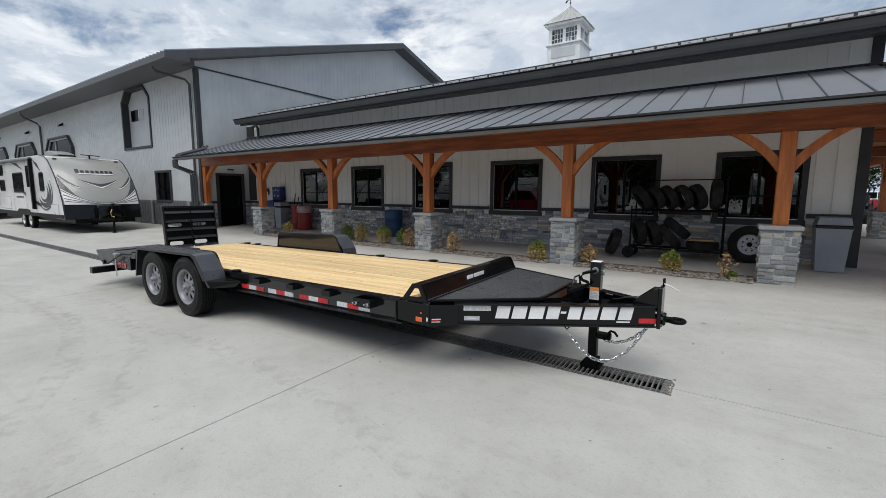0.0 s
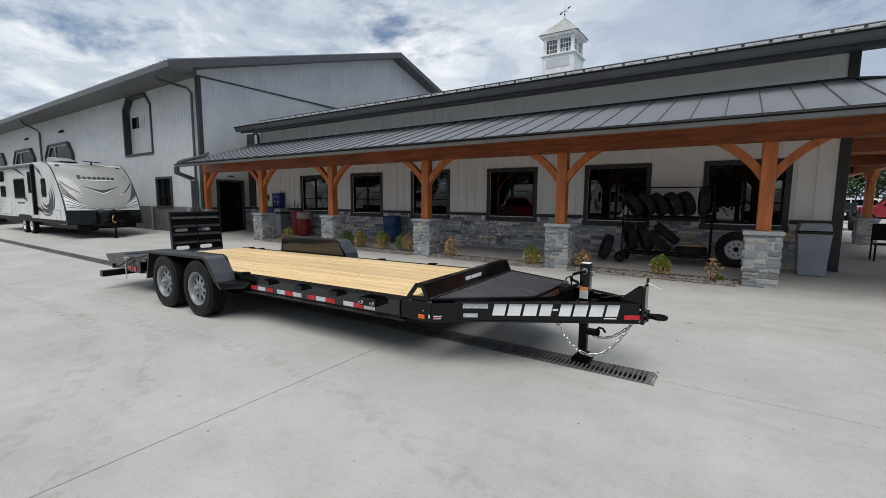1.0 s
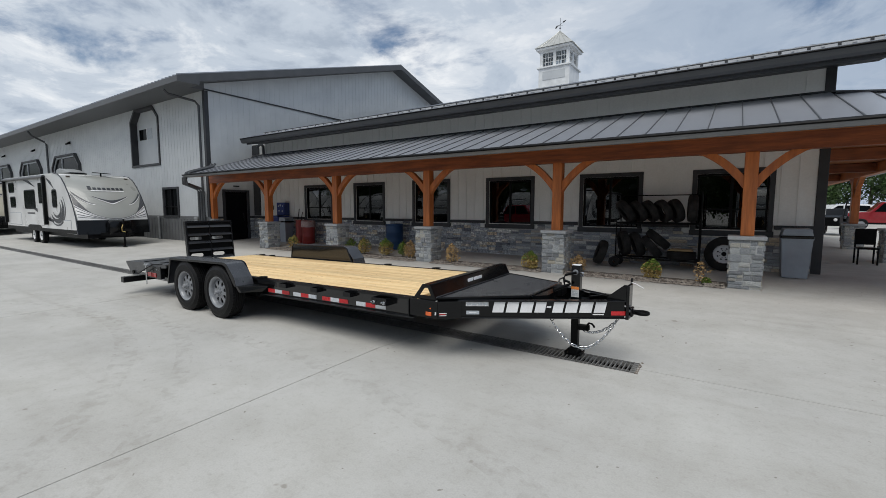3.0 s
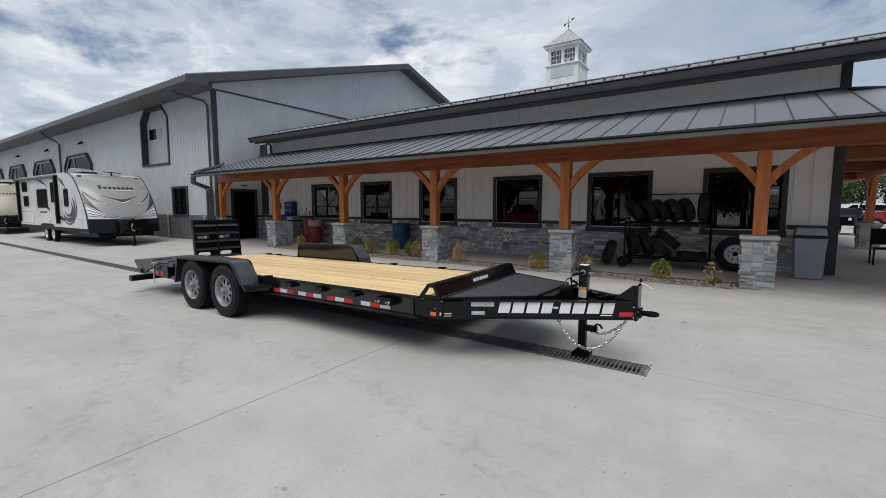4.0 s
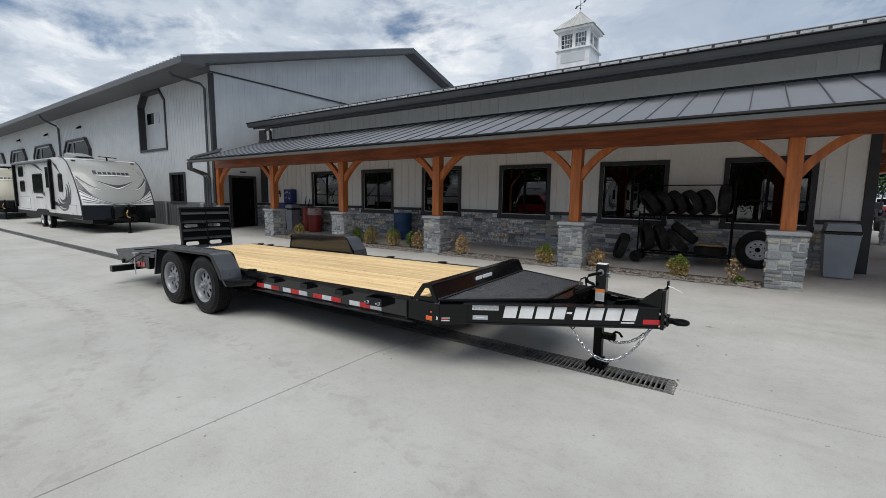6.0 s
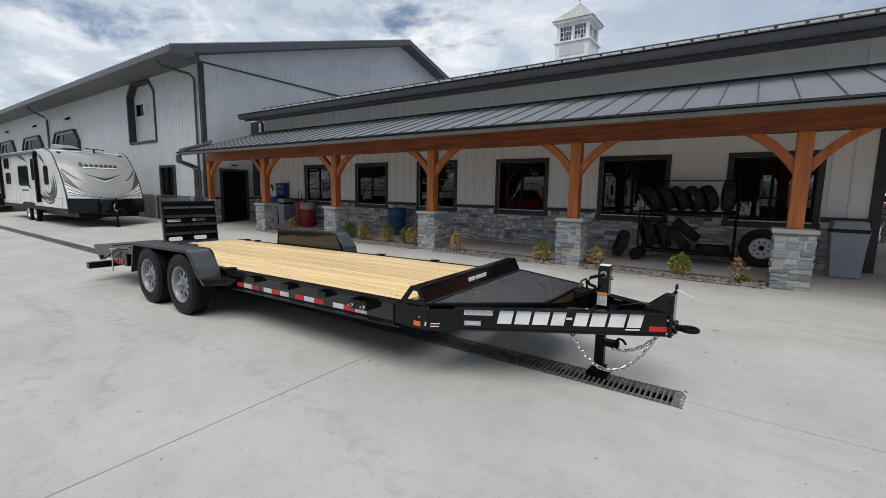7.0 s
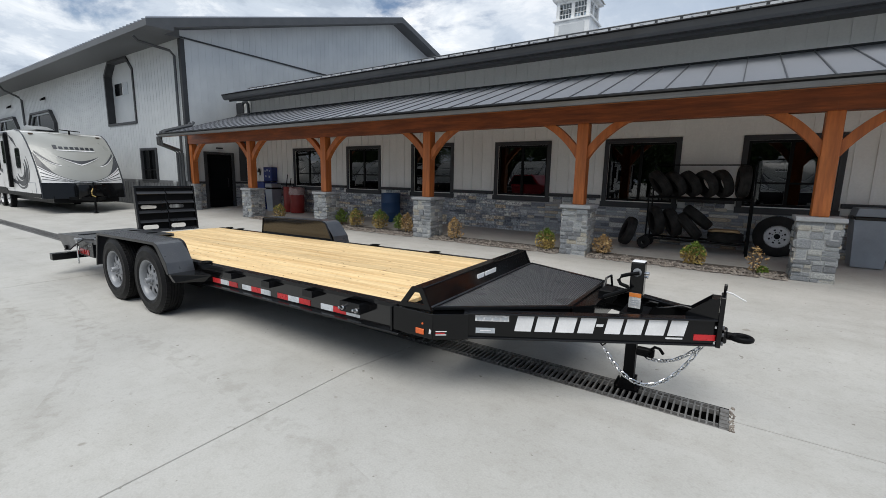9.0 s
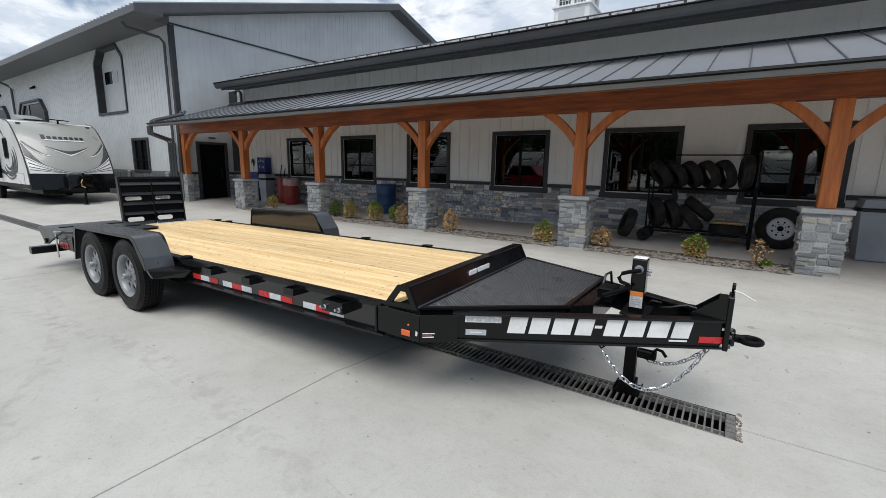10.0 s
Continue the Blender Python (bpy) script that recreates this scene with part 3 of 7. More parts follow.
# main roof: two slopes, fascia, soffit, gutter, snow rail
RX0, RX1 = -17.0, 2.72
rb = bmesh.new()
prism([(EAVE_Y, EAVE_Z - 0.06), (EAVE_Y, EAVE_Z), (RIDGE_Y, RIDGE_Z), (2 * RIDGE_Y - EAVE_Y, EAVE_Z), (2 * RIDGE_Y - EAVE_Y, EAVE_Z - 0.06), (RIDGE_Y, RIDGE_Z - 0.1)], RX0, RX1, "x", bm=rb)
structure("roof_main", rb, M["roof"], "low-pitched grey standing-seam roof of the office building", "roof")
sb = bmesh.new()
x = RX0 + 0.3
while x < RX1:
    bar((x, EAVE_Y + 0.02, EAVE_Z + 0.02), (x, RIDGE_Y, RIDGE_Z + 0.02), 0.025, 0.02, bm=sb)
    x += 0.45
tagged(structure("roof_seams", sb, M["roof"], "standing seams of the main roof", "roof seam"), kind="stuff")
structure("fascia_main", box(RX0, RX1, EAVE_Y + 0.003, EAVE_Y + 0.03, 4.28, EAVE_Z - 0.062), M["trim"], "charcoal fascia under the main eave", "fascia")
structure("soffit_main", prism([(EAVE_Y + 0.03, 4.30), (WY - 0.001, 4.44), (WY - 0.001, 4.46), (EAVE_Y + 0.03, 4.32)], RX0, RX1 - 0.04, "x"), M["trim"], "dark soffit under the main eave", "soffit")
structure("rake_main", prism([(EAVE_Y + 0.03, 4.36), (EAVE_Y + 0.03, EAVE_Z - 0.066), (RIDGE_Y, RIDGE_Z - 0.11), (RIDGE_Y, RIDGE_Z - 0.34)], RX1 - 0.04, RX1 - 0.005, "x"), M["trim"], "charcoal rake board of the office gable", "fascia")
structure("gable_side", prism([(WY, 4.42), (RIDGE_Y, RIDGE_Z - 0.16), (31.8, 4.42)], BX1 - 0.2, BX1, "x"), M["siding_warm"], "pale gable wall of the office building", "wall")


def gutter(name, x0, x1, y, z, label, s=1.0, metal="gutter", bead=0.018):
    g = thing(name, label, "gutter", (x0, y, z), kind="structure")
    prof = [(y, z), (y, z - 0.13 * s), (y - 0.07 * s, z - 0.13 * s), (y - 0.10 * s, z - 0.09 * s), (y - 0.125 * s, z - 0.02 * s), (y - 0.14 * s, z),
            (y - 0.125 * s, z), (y - 0.115 * s, z - 0.02 * s), (y - 0.09 * s, z - 0.08 * s), (y - 0.07 * s, z - 0.115 * s), (y - 0.012, z - 0.115 * s), (y - 0.012, z)]
    part("trough", prism(prof, x0, x1, "x"), M[metal], g)
    part("bead", tube([(x0, y - 0.132 * s, z + 0.004), (x1, y - 0.132 * s, z + 0.004)], bead * s, 6), M["black_flat"], g, smooth=True)
    return g


gutter("gutter_main", RX0 - 0.2, RX1, EAVE_Y - 0.003, EAVE_Z - 0.085, "grey metal gutter along the main eave", 1.3)
sr = thing("snow_rail", "pale clamp-on snow guard rail along the eave", "snow guard", (BX0, EAVE_Y, EAVE_Z))
part("rail", tube([(RX0 + 0.9, EAVE_Y + 0.25, EAVE_Z + 0.135), (RX1 - 0.1, EAVE_Y + 0.25, EAVE_Z + 0.135)], 0.018), M["gutter"], sr)
part("flange", box(RX0 + 0.9, RX1 - 0.1, EAVE_Y + 0.24, EAVE_Y + 0.25, EAVE_Z + 0.055, EAVE_Z + 0.118), M["rim_pale"], sr)
cl = bpy.data.meshes.new("clamp")
bb = box(-0.028, 0.028, -0.014, 0.05, 0.0, 0.07, 0.004)
bb.to_mesh(cl)
bb.free()
cl.materials.append(M["trim"])
x = RX0 + 1.0
while x < RX1 - 0.1:
    piece("clamp", cl, sr, Matrix.Translation((x, EAVE_Y + 0.25, EAVE_Z + 0.055)))
    x += 0.45

# ---------- cupola on the ridge ----------
cu = thing("cupola", "white panelled cupola with a pale metal hip roof", "cupola", (-7.4, RIDGE_Y, RIDGE_Z))
cx, cy = -7.4, RIDGE_Y
part("base", box(cx - 0.98, cx + 0.98, cy - 0.98, cy + 0.98, 6.9, 8.62, 0.01), M["cupola"], cu)
part("base_panel", box(cx - 0.72, cx + 0.72, cy - 1.0, cy - 0.982, 8.0, 8.45, 0.008), M["siding"], cu)
part("ledge", box(cx - 1.08, cx + 1.08, cy - 1.08, cy + 1.08, 8.62, 8.70, 0.01), M["cupola"], cu)
for sx in (-1, 1):
    for sy in (-1, 1):
        part("corner_post", box(cx + sx * 0.84 - 0.09, cx + sx * 0.84 + 0.09, cy + sy * 0.84 - 0.09, cy + sy * 0.84 + 0.09, 8.70, 9.56), M["cupola"], cu)
for s in (-1, 1):
    part("mid_post", box(cx - 0.09, cx + 0.09, cy + s * 0.84 - 0.05, cy + s * 0.84 + 0.05, 8.70, 9.42), M["cupola"], cu)
    part("mid_post", box(cx + s * 0.84 - 0.05, cx + s * 0.84 + 0.05, cy - 0.09, cy + 0.09, 8.70, 9.42), M["cupola"], cu)
    part("head_rail", box(cx - 0.75, cx + 0.75, cy + s * 0.84 - 0.05, cy + s * 0.84 + 0.05, 9.42, 9.56), M["cupola"], cu)
    part("head_rail", box(cx + s * 0.84 - 0.05, cx + s * 0.84 + 0.05, cy - 0.75, cy + 0.75, 9.42, 9.56), M["cupola"], cu)
for rot in range(4):
    mr = Matrix.Translation((cx, cy, 0)) @ Matrix.Rotation(rot * math.pi / 2, 4, "Z")
    for s in (-1, 1):
        gp = box(s * 0.42 - 0.33, s * 0.42 + 0.33, -0.80, -0.795, 8.70, 9.42)
        gp.transform(mr)
        part("pane", gp, M["clear_glass"], cu)
        gb = bmesh.new()
        for k in range(-1, 2):
            box(s * 0.42 + k * 0.165 - 0.012, s * 0.42 + k * 0.165 + 0.012, -0.83, -0.80, 8.70, 9.42, bm=gb)
        for z in (8.95, 9.19):
            box(s * 0.42 - 0.33, s * 0.42 + 0.33, -0.826, -0.803, z - 0.012, z + 0.012, bm=gb)
        gb.transform(mr)
        part("glazing_bars", gb, M["cupola"], cu)
part("cornice", box(cx - 1.12, cx + 1.12, cy - 1.12, cy + 1.12, 9.56, 9.68, 0.015), M["cupola"], cu)
rf = bmesh.new()
ring = [rf.verts.new((cx + sx * 1.2, cy + sy * 1.2, 9.68)) for sx, sy in ((-1, -1), (1, -1), (1, 1), (-1, 1))]
mid = [rf.verts.new((cx + sx * 0.55, cy + sy * 0.60, 10.19)) for sx, sy in ((-1, -1), (1, -1), (1, 1), (-1, 1))]
top = rf.verts.new((cx, cy, 10.72))
for i in range(4):
    rf.faces.new((ring[i], ring[(i + 1) % 4], mid[(i + 1) % 4], mid[i]))
    rf.faces.new((mid[i], mid[(i + 1) % 4], top))
rf.faces.new(ring[::-1])
part("roof", rf, M["cup_roof"], cu)
rs = bmesh.new()
for k in (-0.8, -0.4, 0.0, 0.4, 0.8):
    for f in range(2):
        p, q, t = Vector((k, -1.2, 9.69)), Vector((k * 0.50, -0.60, 10.20)), Vector((0, 0, 10.73))
        if f:
            p, q = Vector((1.2, k, 9.69)), Vector((0.60, k * 0.50, 10.20))
        c = Vector((cx, cy, 0))
        tube([p + c, q + c, t + c], 0.016, 4, bm=rs)
part("roof_seam", rs, M["cup_roof"], cu)
cu.location, cu.scale = (-7.22, RIDGE_Y, RIDGE_Z), (0.80, 0.80, 0.93)
wv = thing("weathervane", "dark metal weathervane with arrow on the cupola", "weathervane", (cx, cy, 10.7))
wv.location, wv.scale = (-7.22, RIDGE_Y, RIDGE_Z + 2.85 * 0.92), (0.64, 0.64, 0.64)
part("rod", tube([(cx, cy, 10.68), (cx, cy, 11.75)], 0.016), M["trim"], wv)
part("ball", lathe([(0, -0.06), (0.05, -0.035), (0.062, 0), (0.05, 0.035), (0, 0.06)], Matrix.Translation((cx, cy, 10.98)), 12), M["trim"], wv, smooth=True)
arrow = tube([(cx - 0.32, cy, 11.08), (cx + 0.36, cy, 11.44)], 0.014)
prism([(cx + 0.28, 11.32), (cx + 0.5, 11.52), (cx + 0.2, 11.46)], cy - 0.008, cy + 0.008, bm=arrow)
prism([(cx - 0.30, 11.02), (cx - 0.16, 11.18), (cx - 0.30, 11.22), (cx - 0.42, 11.04)], cy - 0.008, cy + 0.008, bm=arrow)
part("arrow", arrow, M["trim"], wv)
part("direction_arms", tube([(cx - 0.2, cy - 0.1, 11.2), (cx + 0.2, cy + 0.1, 11.2)], 0.01, bm=tube([(cx - 0.1, cy + 0.2, 11.2), (cx + 0.1, cy - 0.2, 11.2)], 0.01)), M["trim"], wv)

# ---------- timber porch ----------
PX0, PX1 = -17.62, 5.15
PEY, PEZ, PRZ = 8.14, 2.90, 3.95
psl = (PRZ - PEZ) / (WY - PEY)
POSTS = [0.725, -2.93, -6.65, -10.34, -14.02]
PY = 9.34
roof = thing("roof_porch", "grey standing-seam metal porch roof", "porch roof", (PX0, PEY, PEZ), kind="structure")


def hip_run(x):
    """Share of the slope that is left at x, past the hip from the wall corner."""
    return min(1.0, max(0.0, (PX1 - x) / (PX1 - BX1)))


dk = bmesh.new()
prism([(PEY, PEZ - 0.05), (PEY, PEZ - 0.02), (WY, PRZ - 0.02), (WY, PRZ - 0.05)], PX0, BX1, "x", bm=dk)
lo_ = [dk.verts.new(p) for p in ((BX1, PEY, PEZ - 0.05), (PX1, PEY, PEZ - 0.05), (BX1, WY, PRZ - 0.05))]
hi_ = [dk.verts.new(p) for p in ((BX1, PEY, PEZ - 0.02), (PX1, PEY, PEZ - 0.02), (BX1, WY, PRZ - 0.02))]
dk.faces.new(lo_[::-1])
dk.faces.new(hi_)
for k in range(3):
    dk.faces.new((lo_[k], lo_[(k + 1) % 3], hi_[(k + 1) % 3], hi_[k]))
part("roof_deck", dk, M["trim"], roof)
L = math.hypot(WY - PEY, PRZ - PEZ)
pan = bmesh.new()
box(0.004, 0.489, 0, L, -0.002, 0.004, bm=pan)
n_pan = len(pan.faces)
prism([(-0.007, 0.0), (-0.007, 0.024), (0.007, 0.024), (0.007, 0.0)], 0, L, "y", bm=pan)
for fi, fc in enumerate(pan.faces):
    fc.material_index = 1 if fi >= n_pan else 0
pan_me = bpy.data.meshes.new("roof_panel")
pan.to_mesh(pan_me)
pan.free()
pan_me.materials.append(M["roof"])
pan_me.materials.append(M["seam"])
ang = math.degrees(math.atan2(PRZ - PEZ, WY - PEY))
x = 0.045 - 0.493 * 36
while x < PX1 - 0.4:
    if x >= PX0 - 0.02:
        piece("roof_panel", pan_me, roof, pose(x, PEY, PEZ, ang) @ Matrix.Diagonal((1, max(0.02, hip_run(x + 0.493)), 1, 1)))
    x += 0.493
part("eave_drip", box(PX0, PX1, PEY - 0.016, PEY - 0.001, PEZ - 0.075, PEZ + 0.03), M["trim"], roof)
sd = bmesh.new()
q_ = [sd.verts.new(p) for p in ((PX1, PEY, PEZ), (PX1, 27.4, PEZ), (BX1, 27.4, PRZ), (BX1, WY, PRZ))]
sd.faces.new(q_)
bmesh.ops.solidify(sd, geom=list(sd.faces), thickness=0.05)
part("side_slope", sd, M["roof"], roof)
part("hip_cap", bar((BX1, WY, PRZ + 0.012), (PX1, PEY, PEZ + 0.012), 0.12, 0.03), M["seam"], roof)
gutter("gutter_porch", PX0 - 0.05, PX1, PEY - 0.016, PEZ - 0.03, "pale grey metal gutter along the porch eave", 0.66, "gutter_mid", 0.036)
structure("porch_ceiling", prism([(PEY + 0.06, PEZ - 0.12), (PY - 0.101, 3.04), (PY - 0.101, 3.06), (PEY + 0.06, PEZ - 0.10)], PX0 + 0.05, PX1 - 0.1, "x", bm=box(PX0 + 0.05, PX1 - 0.1, PY + 0.101, WY - 0.001, 2.93, 2.95)), M["ceil_wood"], "stained tongue-and-groove boards under the porch roof", "ceiling")
structure("porch_fascia", box(PX0, PX1, PEY + 0.002, PEY + 0.04, PEZ - 0.112, PEZ - 0.06), M["trim"], "dark fascia behind the porch gutter", "fascia")
structure("side_ceiling", box(BX1 + 0.04, PX1 - 0.1, WY + 0.06, 27.0, 2.93, 2.97), M["ceil_wood"], "stained board ceiling of the side porch", "ceiling")
beam = thing("porch_beam", "long stained timber beam carrying the porch roof, shade put into its colour", "beam", (PX0, PY, 2.65), kind="structure")
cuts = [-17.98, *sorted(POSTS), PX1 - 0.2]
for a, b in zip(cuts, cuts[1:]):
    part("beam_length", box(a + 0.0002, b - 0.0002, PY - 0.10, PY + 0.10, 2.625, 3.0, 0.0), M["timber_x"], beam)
SX, SIDE_Y = 4.0, (15.0, 19.7)
sbeam = thing("side_beam", "stained timber beam of the side porch, cross beams darkened for shade", "beam", (SX, PY, 2.65), kind="structure")
part("beam_length", box(SX - 0.1, SX + 0.1, PY + 0.102, 27, 2.625, 2.92, 0.008), M["timber"], sbeam)
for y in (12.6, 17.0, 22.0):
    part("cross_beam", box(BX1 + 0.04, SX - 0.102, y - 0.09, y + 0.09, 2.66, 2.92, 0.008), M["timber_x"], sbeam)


def brace(sx, bm, cx=0.0, dirn="x"):
    """A curved knee brace from a post to the beam."""
    R, w, d, off = 0.62, 0.14, 0.13, 0.06
    pts_o, pts_i = [], []
    for k in range(13):
        f = k / 10
        a = math.pi / 2 * f
        # arc from the post (low) to the beam (high), hollow side outward
        u = R * (1 - math.cos(a)) * 0.28 + R * f * 0.72
        v = R * math.sin(a) * 0.28 + R * f * 0.72
        pts_o.append((u, v))
    dn = []
    for k, (u, v) in enumerate(pts_o):
        a, c = pts_o[max(0, k - 1)], pts_o[min(12, k + 1)]
        t = Vector((c[0] - a[0], c[1] - a[1])).normalized()
        nrm = Vector((t.y, -t.x))
        dn.append((u + nrm.x * w * 0.5, v + nrm.y * w * 0.5))
        pts_i.append((u - nrm.x * w * 0.5, v - nrm.y * w * 0.5))
    z0 = 2.625 - R
    poly = [(sx * (off + max(0.0, u)), min(2.624, z0 + v)) for u, v in dn] + [(sx * (off + max(0.0, u)), min(2.624, z0 + v)) for u, v in pts_i[::-1]]
    clean = []
    for p in poly:
        if not clean or (Vector(p) - Vector(clean[-1])).length > 0.004:
            clean.append(p)
    if dirn == "x":
        return prism([(cx + u, v) for u, v in clean], -d / 2, d / 2, "y", bm=bm)
    return prism([(cx + u, v) for u, v in clean], -d / 2, d / 2, "x", bm=bm)


def porch_post(base_z):
    p = thing("porch_post", "stained timber porch post with two curved braces", "post", (0, 0, 0), "porch posts")
    part("shaft", box(-0.108, 0.108, -0.108, 0.108, base_z, 2.625, 0.012), M["timber"], p)
    for s in (-1, 1):
        part("brace", brace(s, bmesh.new()), M["timber"], p)
    return p


post = porch_post(1.075)
post.matrix_basis = Matrix.Translation((POSTS[0], PY, 0))
for px in POSTS[1:] + [SX]:
    copy_thing(post, Matrix.Translation((px, PY, 0)))
for y in SIDE_Y:
    copy_thing(post, pose(SX, y, 0, 0, 0, 90))
pe = thing("porch_post", "stained timber half post with one curved brace against the wall", "post", (0, 0, 0), "porch posts")
part("shaft", box(-0.10, 0.10, -0.10, 0.10, 1.13, 2.625, 0.012), M["timber"], pe)
part("brace", brace(1, bmesh.new()), M["timber"], pe)
pe.matrix_basis = Matrix.Translation((-17.88, PY + 0.03, 0))

# ---------- big metal building ----------
HX, HY = -18.0, 9.24
HEZ, HPY, HPZ = 6.60, 21.3, 10.55
FXL = -62.0
W_UP = (-25.15, -22.12, 3.61, 6.43)
W_SM = (-22.05, -20.55, 1.14, 2.55)
DORM = [(-37.0, -32.2, 3.4, 4.9), (-44.3, -39.4, 3.5, 4.95), (-51.6, -46.7, 3.5, 5.0), (-59.0, -54.0, 3.5, 5.0)]
structure("wall_hall_front", holed(FXL, HX, 0.0, HEZ, HY, HY + 0.2, [(a + 0.08, b - 0.08, c + 0.08, d - 0.08) for a, b, c, d in [W_SM, W_UP]]), M["siding"], "white ribbed metal front wall of the big hall", "wall")
DOOR_Y = (9.81, 11.06)
gw = holed(HY + 0.2, 33.4, 0.0, HEZ, HX - 0.2, HX, [(DOOR_Y[0] + 0.12, DOOR_Y[1] - 0.12, 0.0, 2.30)], "x")
structure("wall_hall_end", gw, M["siding"], "white ribbed metal end wall of the big hall", "wall")
structure("gable_hall", prism([(HY, HEZ), (HY, 6.71), (HPY, HPZ - 0.26), (2 * HPY - HY, 6.71), (2 * HPY - HY, HEZ)], HX - 0.2, HX, "x"), M["siding"], "white ribbed metal gable of the big hall", "wall")
HO = -17.3
hr = bmesh.new()
prism([(7.88, 6.56), (7.88, 6.62), (HPY, HPZ), (34.7, 6.62), (34.7, 6.56), (HPY, HPZ - 0.22)], FXL - 1, HO, "x", bm=hr)
structure("roof_hall", hr, M["roof"], "grey ribbed metal roof of the big hall", "roof")
rr = bmesh.new()
x = FXL
while x < HO:
    bar((x, 7.86, 6.635), (x, HPY, HPZ + 0.012), 0.06, 0.04, bm=rr)
    x += 0.3
tagged(structure("roof_ribs", rr, M["roof"], "raised ribs of the hall roof", "roof rib"), kind="stuff")
rk = bmesh.new()
for s in (0, 1):
    f = (lambda y: y) if not s else (lambda y: 2 * HPY - y)
    prism([(f(7.84), 6.375), (f(7.84), 6.605), (f(HPY), HPZ - 0.01), (f(HPY), HPZ - 0.29), (f(8.72), 6.56), (f(8.71), 6.415)], HO + 0.002, HO + 0.04, "x", bm=rk)
structure("rake_hall", rk, M["fascia"], "charcoal rake board along the hall gable", "fascia")
structure("fascia_hall", box(FXL, HO, 7.84, 7.878, 6.38, 6.59), M["fascia"], "charcoal eave fascia of the hall", "fascia")
so = bmesh.new()
prism([(7.88, 6.39), (HY - 0.001, 6.45), (HY - 0.001, 6.47), (7.88, 6.41)], FXL, HX, "x", bm=so)
prism([(7.88, 6.39), (8.71, 6.43), (8.71, 6.45), (7.88, 6.41)], HX, HO, "x", bm=so)
for s in (0, 1):
    f = (lambda y: y) if not s else (lambda y: 2 * HPY - y)
    prism([(f(8.71), 6.575), (f(HPY), HPZ - 0.28), (f(HPY), HPZ - 0.26), (f(8.71), 6.595)], HX, HO, "x", bm=so)
prism([(8.70, 6.43), (8.70, 6.58), (8.72, 6.58), (8.72, 6.43)], HX, HO, "x", bm=so)
prism([(8.72, 6.44), (8.72, 6.60), (HY, 6.75), (HY, 6.45)], HX - 0.01, HX + 0.012, "x", bm=so)
structure("soffit_hall", so, M["soffit"], "dark soffit under the hall eaves", "soffit")
structure("trim_hall_corner", box(HX - 0.14, HX + 0.025, HY - 0.03, HY + 0.14, 1.2, 6.44, 0.006), M["trim"], "charcoal corner trim of the hall", "trim")
structure("trim_hall_belt", box(HX + 0.026, HX + 0.045, HY - 0.03, 33.4, 6.45, 6.51), M["trim"], "charcoal belt trim across the hall gable", "trim")
ribs = bmesh.new()
y = HY + 0.4
while y < 33:
    top = 6.68 + (HPZ - 0.30 - 6.68) * (1 - abs(y - HPY) / (HPY - HY)) - 0.02
    lo = 1.3 if not (DOOR_Y[0] - 0.05 < y < DOOR_Y[1] + 0.05) else 2.42
    for a, b in ((lo, top),):
        if b - a > 0.05:
            box(HX, HX + 0.007, y - 0.02, y + 0.02, a, b, bm=ribs)
    y += 0.27
x = FXL + 0.2
while x < HX - 0.3:
    spans = [(1.3, 6.44)]
    for a, b, c, d in [W_UP, W_SM] + DORM:
        if a - 0.05 < x < b + 0.05:
            spans = [(1.3, c - 0.002), (d + 0.002, 6.44)]
    for a, b in spans:
        if b - a > 0.05:
            box(x - 0.02, x + 0.02, HY - 0.006, HY, a, b, bm=ribs)
    x += 0.27
tagged(structure("siding_ribs", ribs, M["siding"], "raised ribs of the white metal siding", "siding rib"), kind="stuff")
wb = bmesh.new()
for a, b in ((FXL, W_SM[0] - 0.02), (W_SM[1] + 0.02, HX + 0.0)):
    box(a, b, HY - 0.03, HY - 0.001, 0.0, 1.22, bm=wb)
box(W_SM[0] - 0.02, W_SM[1] + 0.02, HY - 0.03, HY - 0.001, 0.0, 1.13, bm=wb)
structure("wainscot_hall", wb, mat("grey_metal_wainscot", (0.14, 0.145, 0.15), 0.5, scale=2), "grey metal wainscot on the hall front", "wainscot")
wr = bmesh.new()
x = -30.0
while x < HX - 0.1:
    box(x - 0.025, x + 0.025, HY - 0.045, HY - 0.03, 0.0, 1.1, bm=wr)
    x += 0.29
tagged(structure("wainscot_ribs", wr, M["soffit"], "ribs of the grey metal wainscot", "siding rib"), kind="stuff")
hc = bmesh.new()
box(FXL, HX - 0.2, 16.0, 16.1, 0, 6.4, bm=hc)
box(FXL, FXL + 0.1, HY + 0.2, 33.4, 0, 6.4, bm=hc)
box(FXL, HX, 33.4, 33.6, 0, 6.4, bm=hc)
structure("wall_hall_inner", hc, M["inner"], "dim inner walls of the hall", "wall")


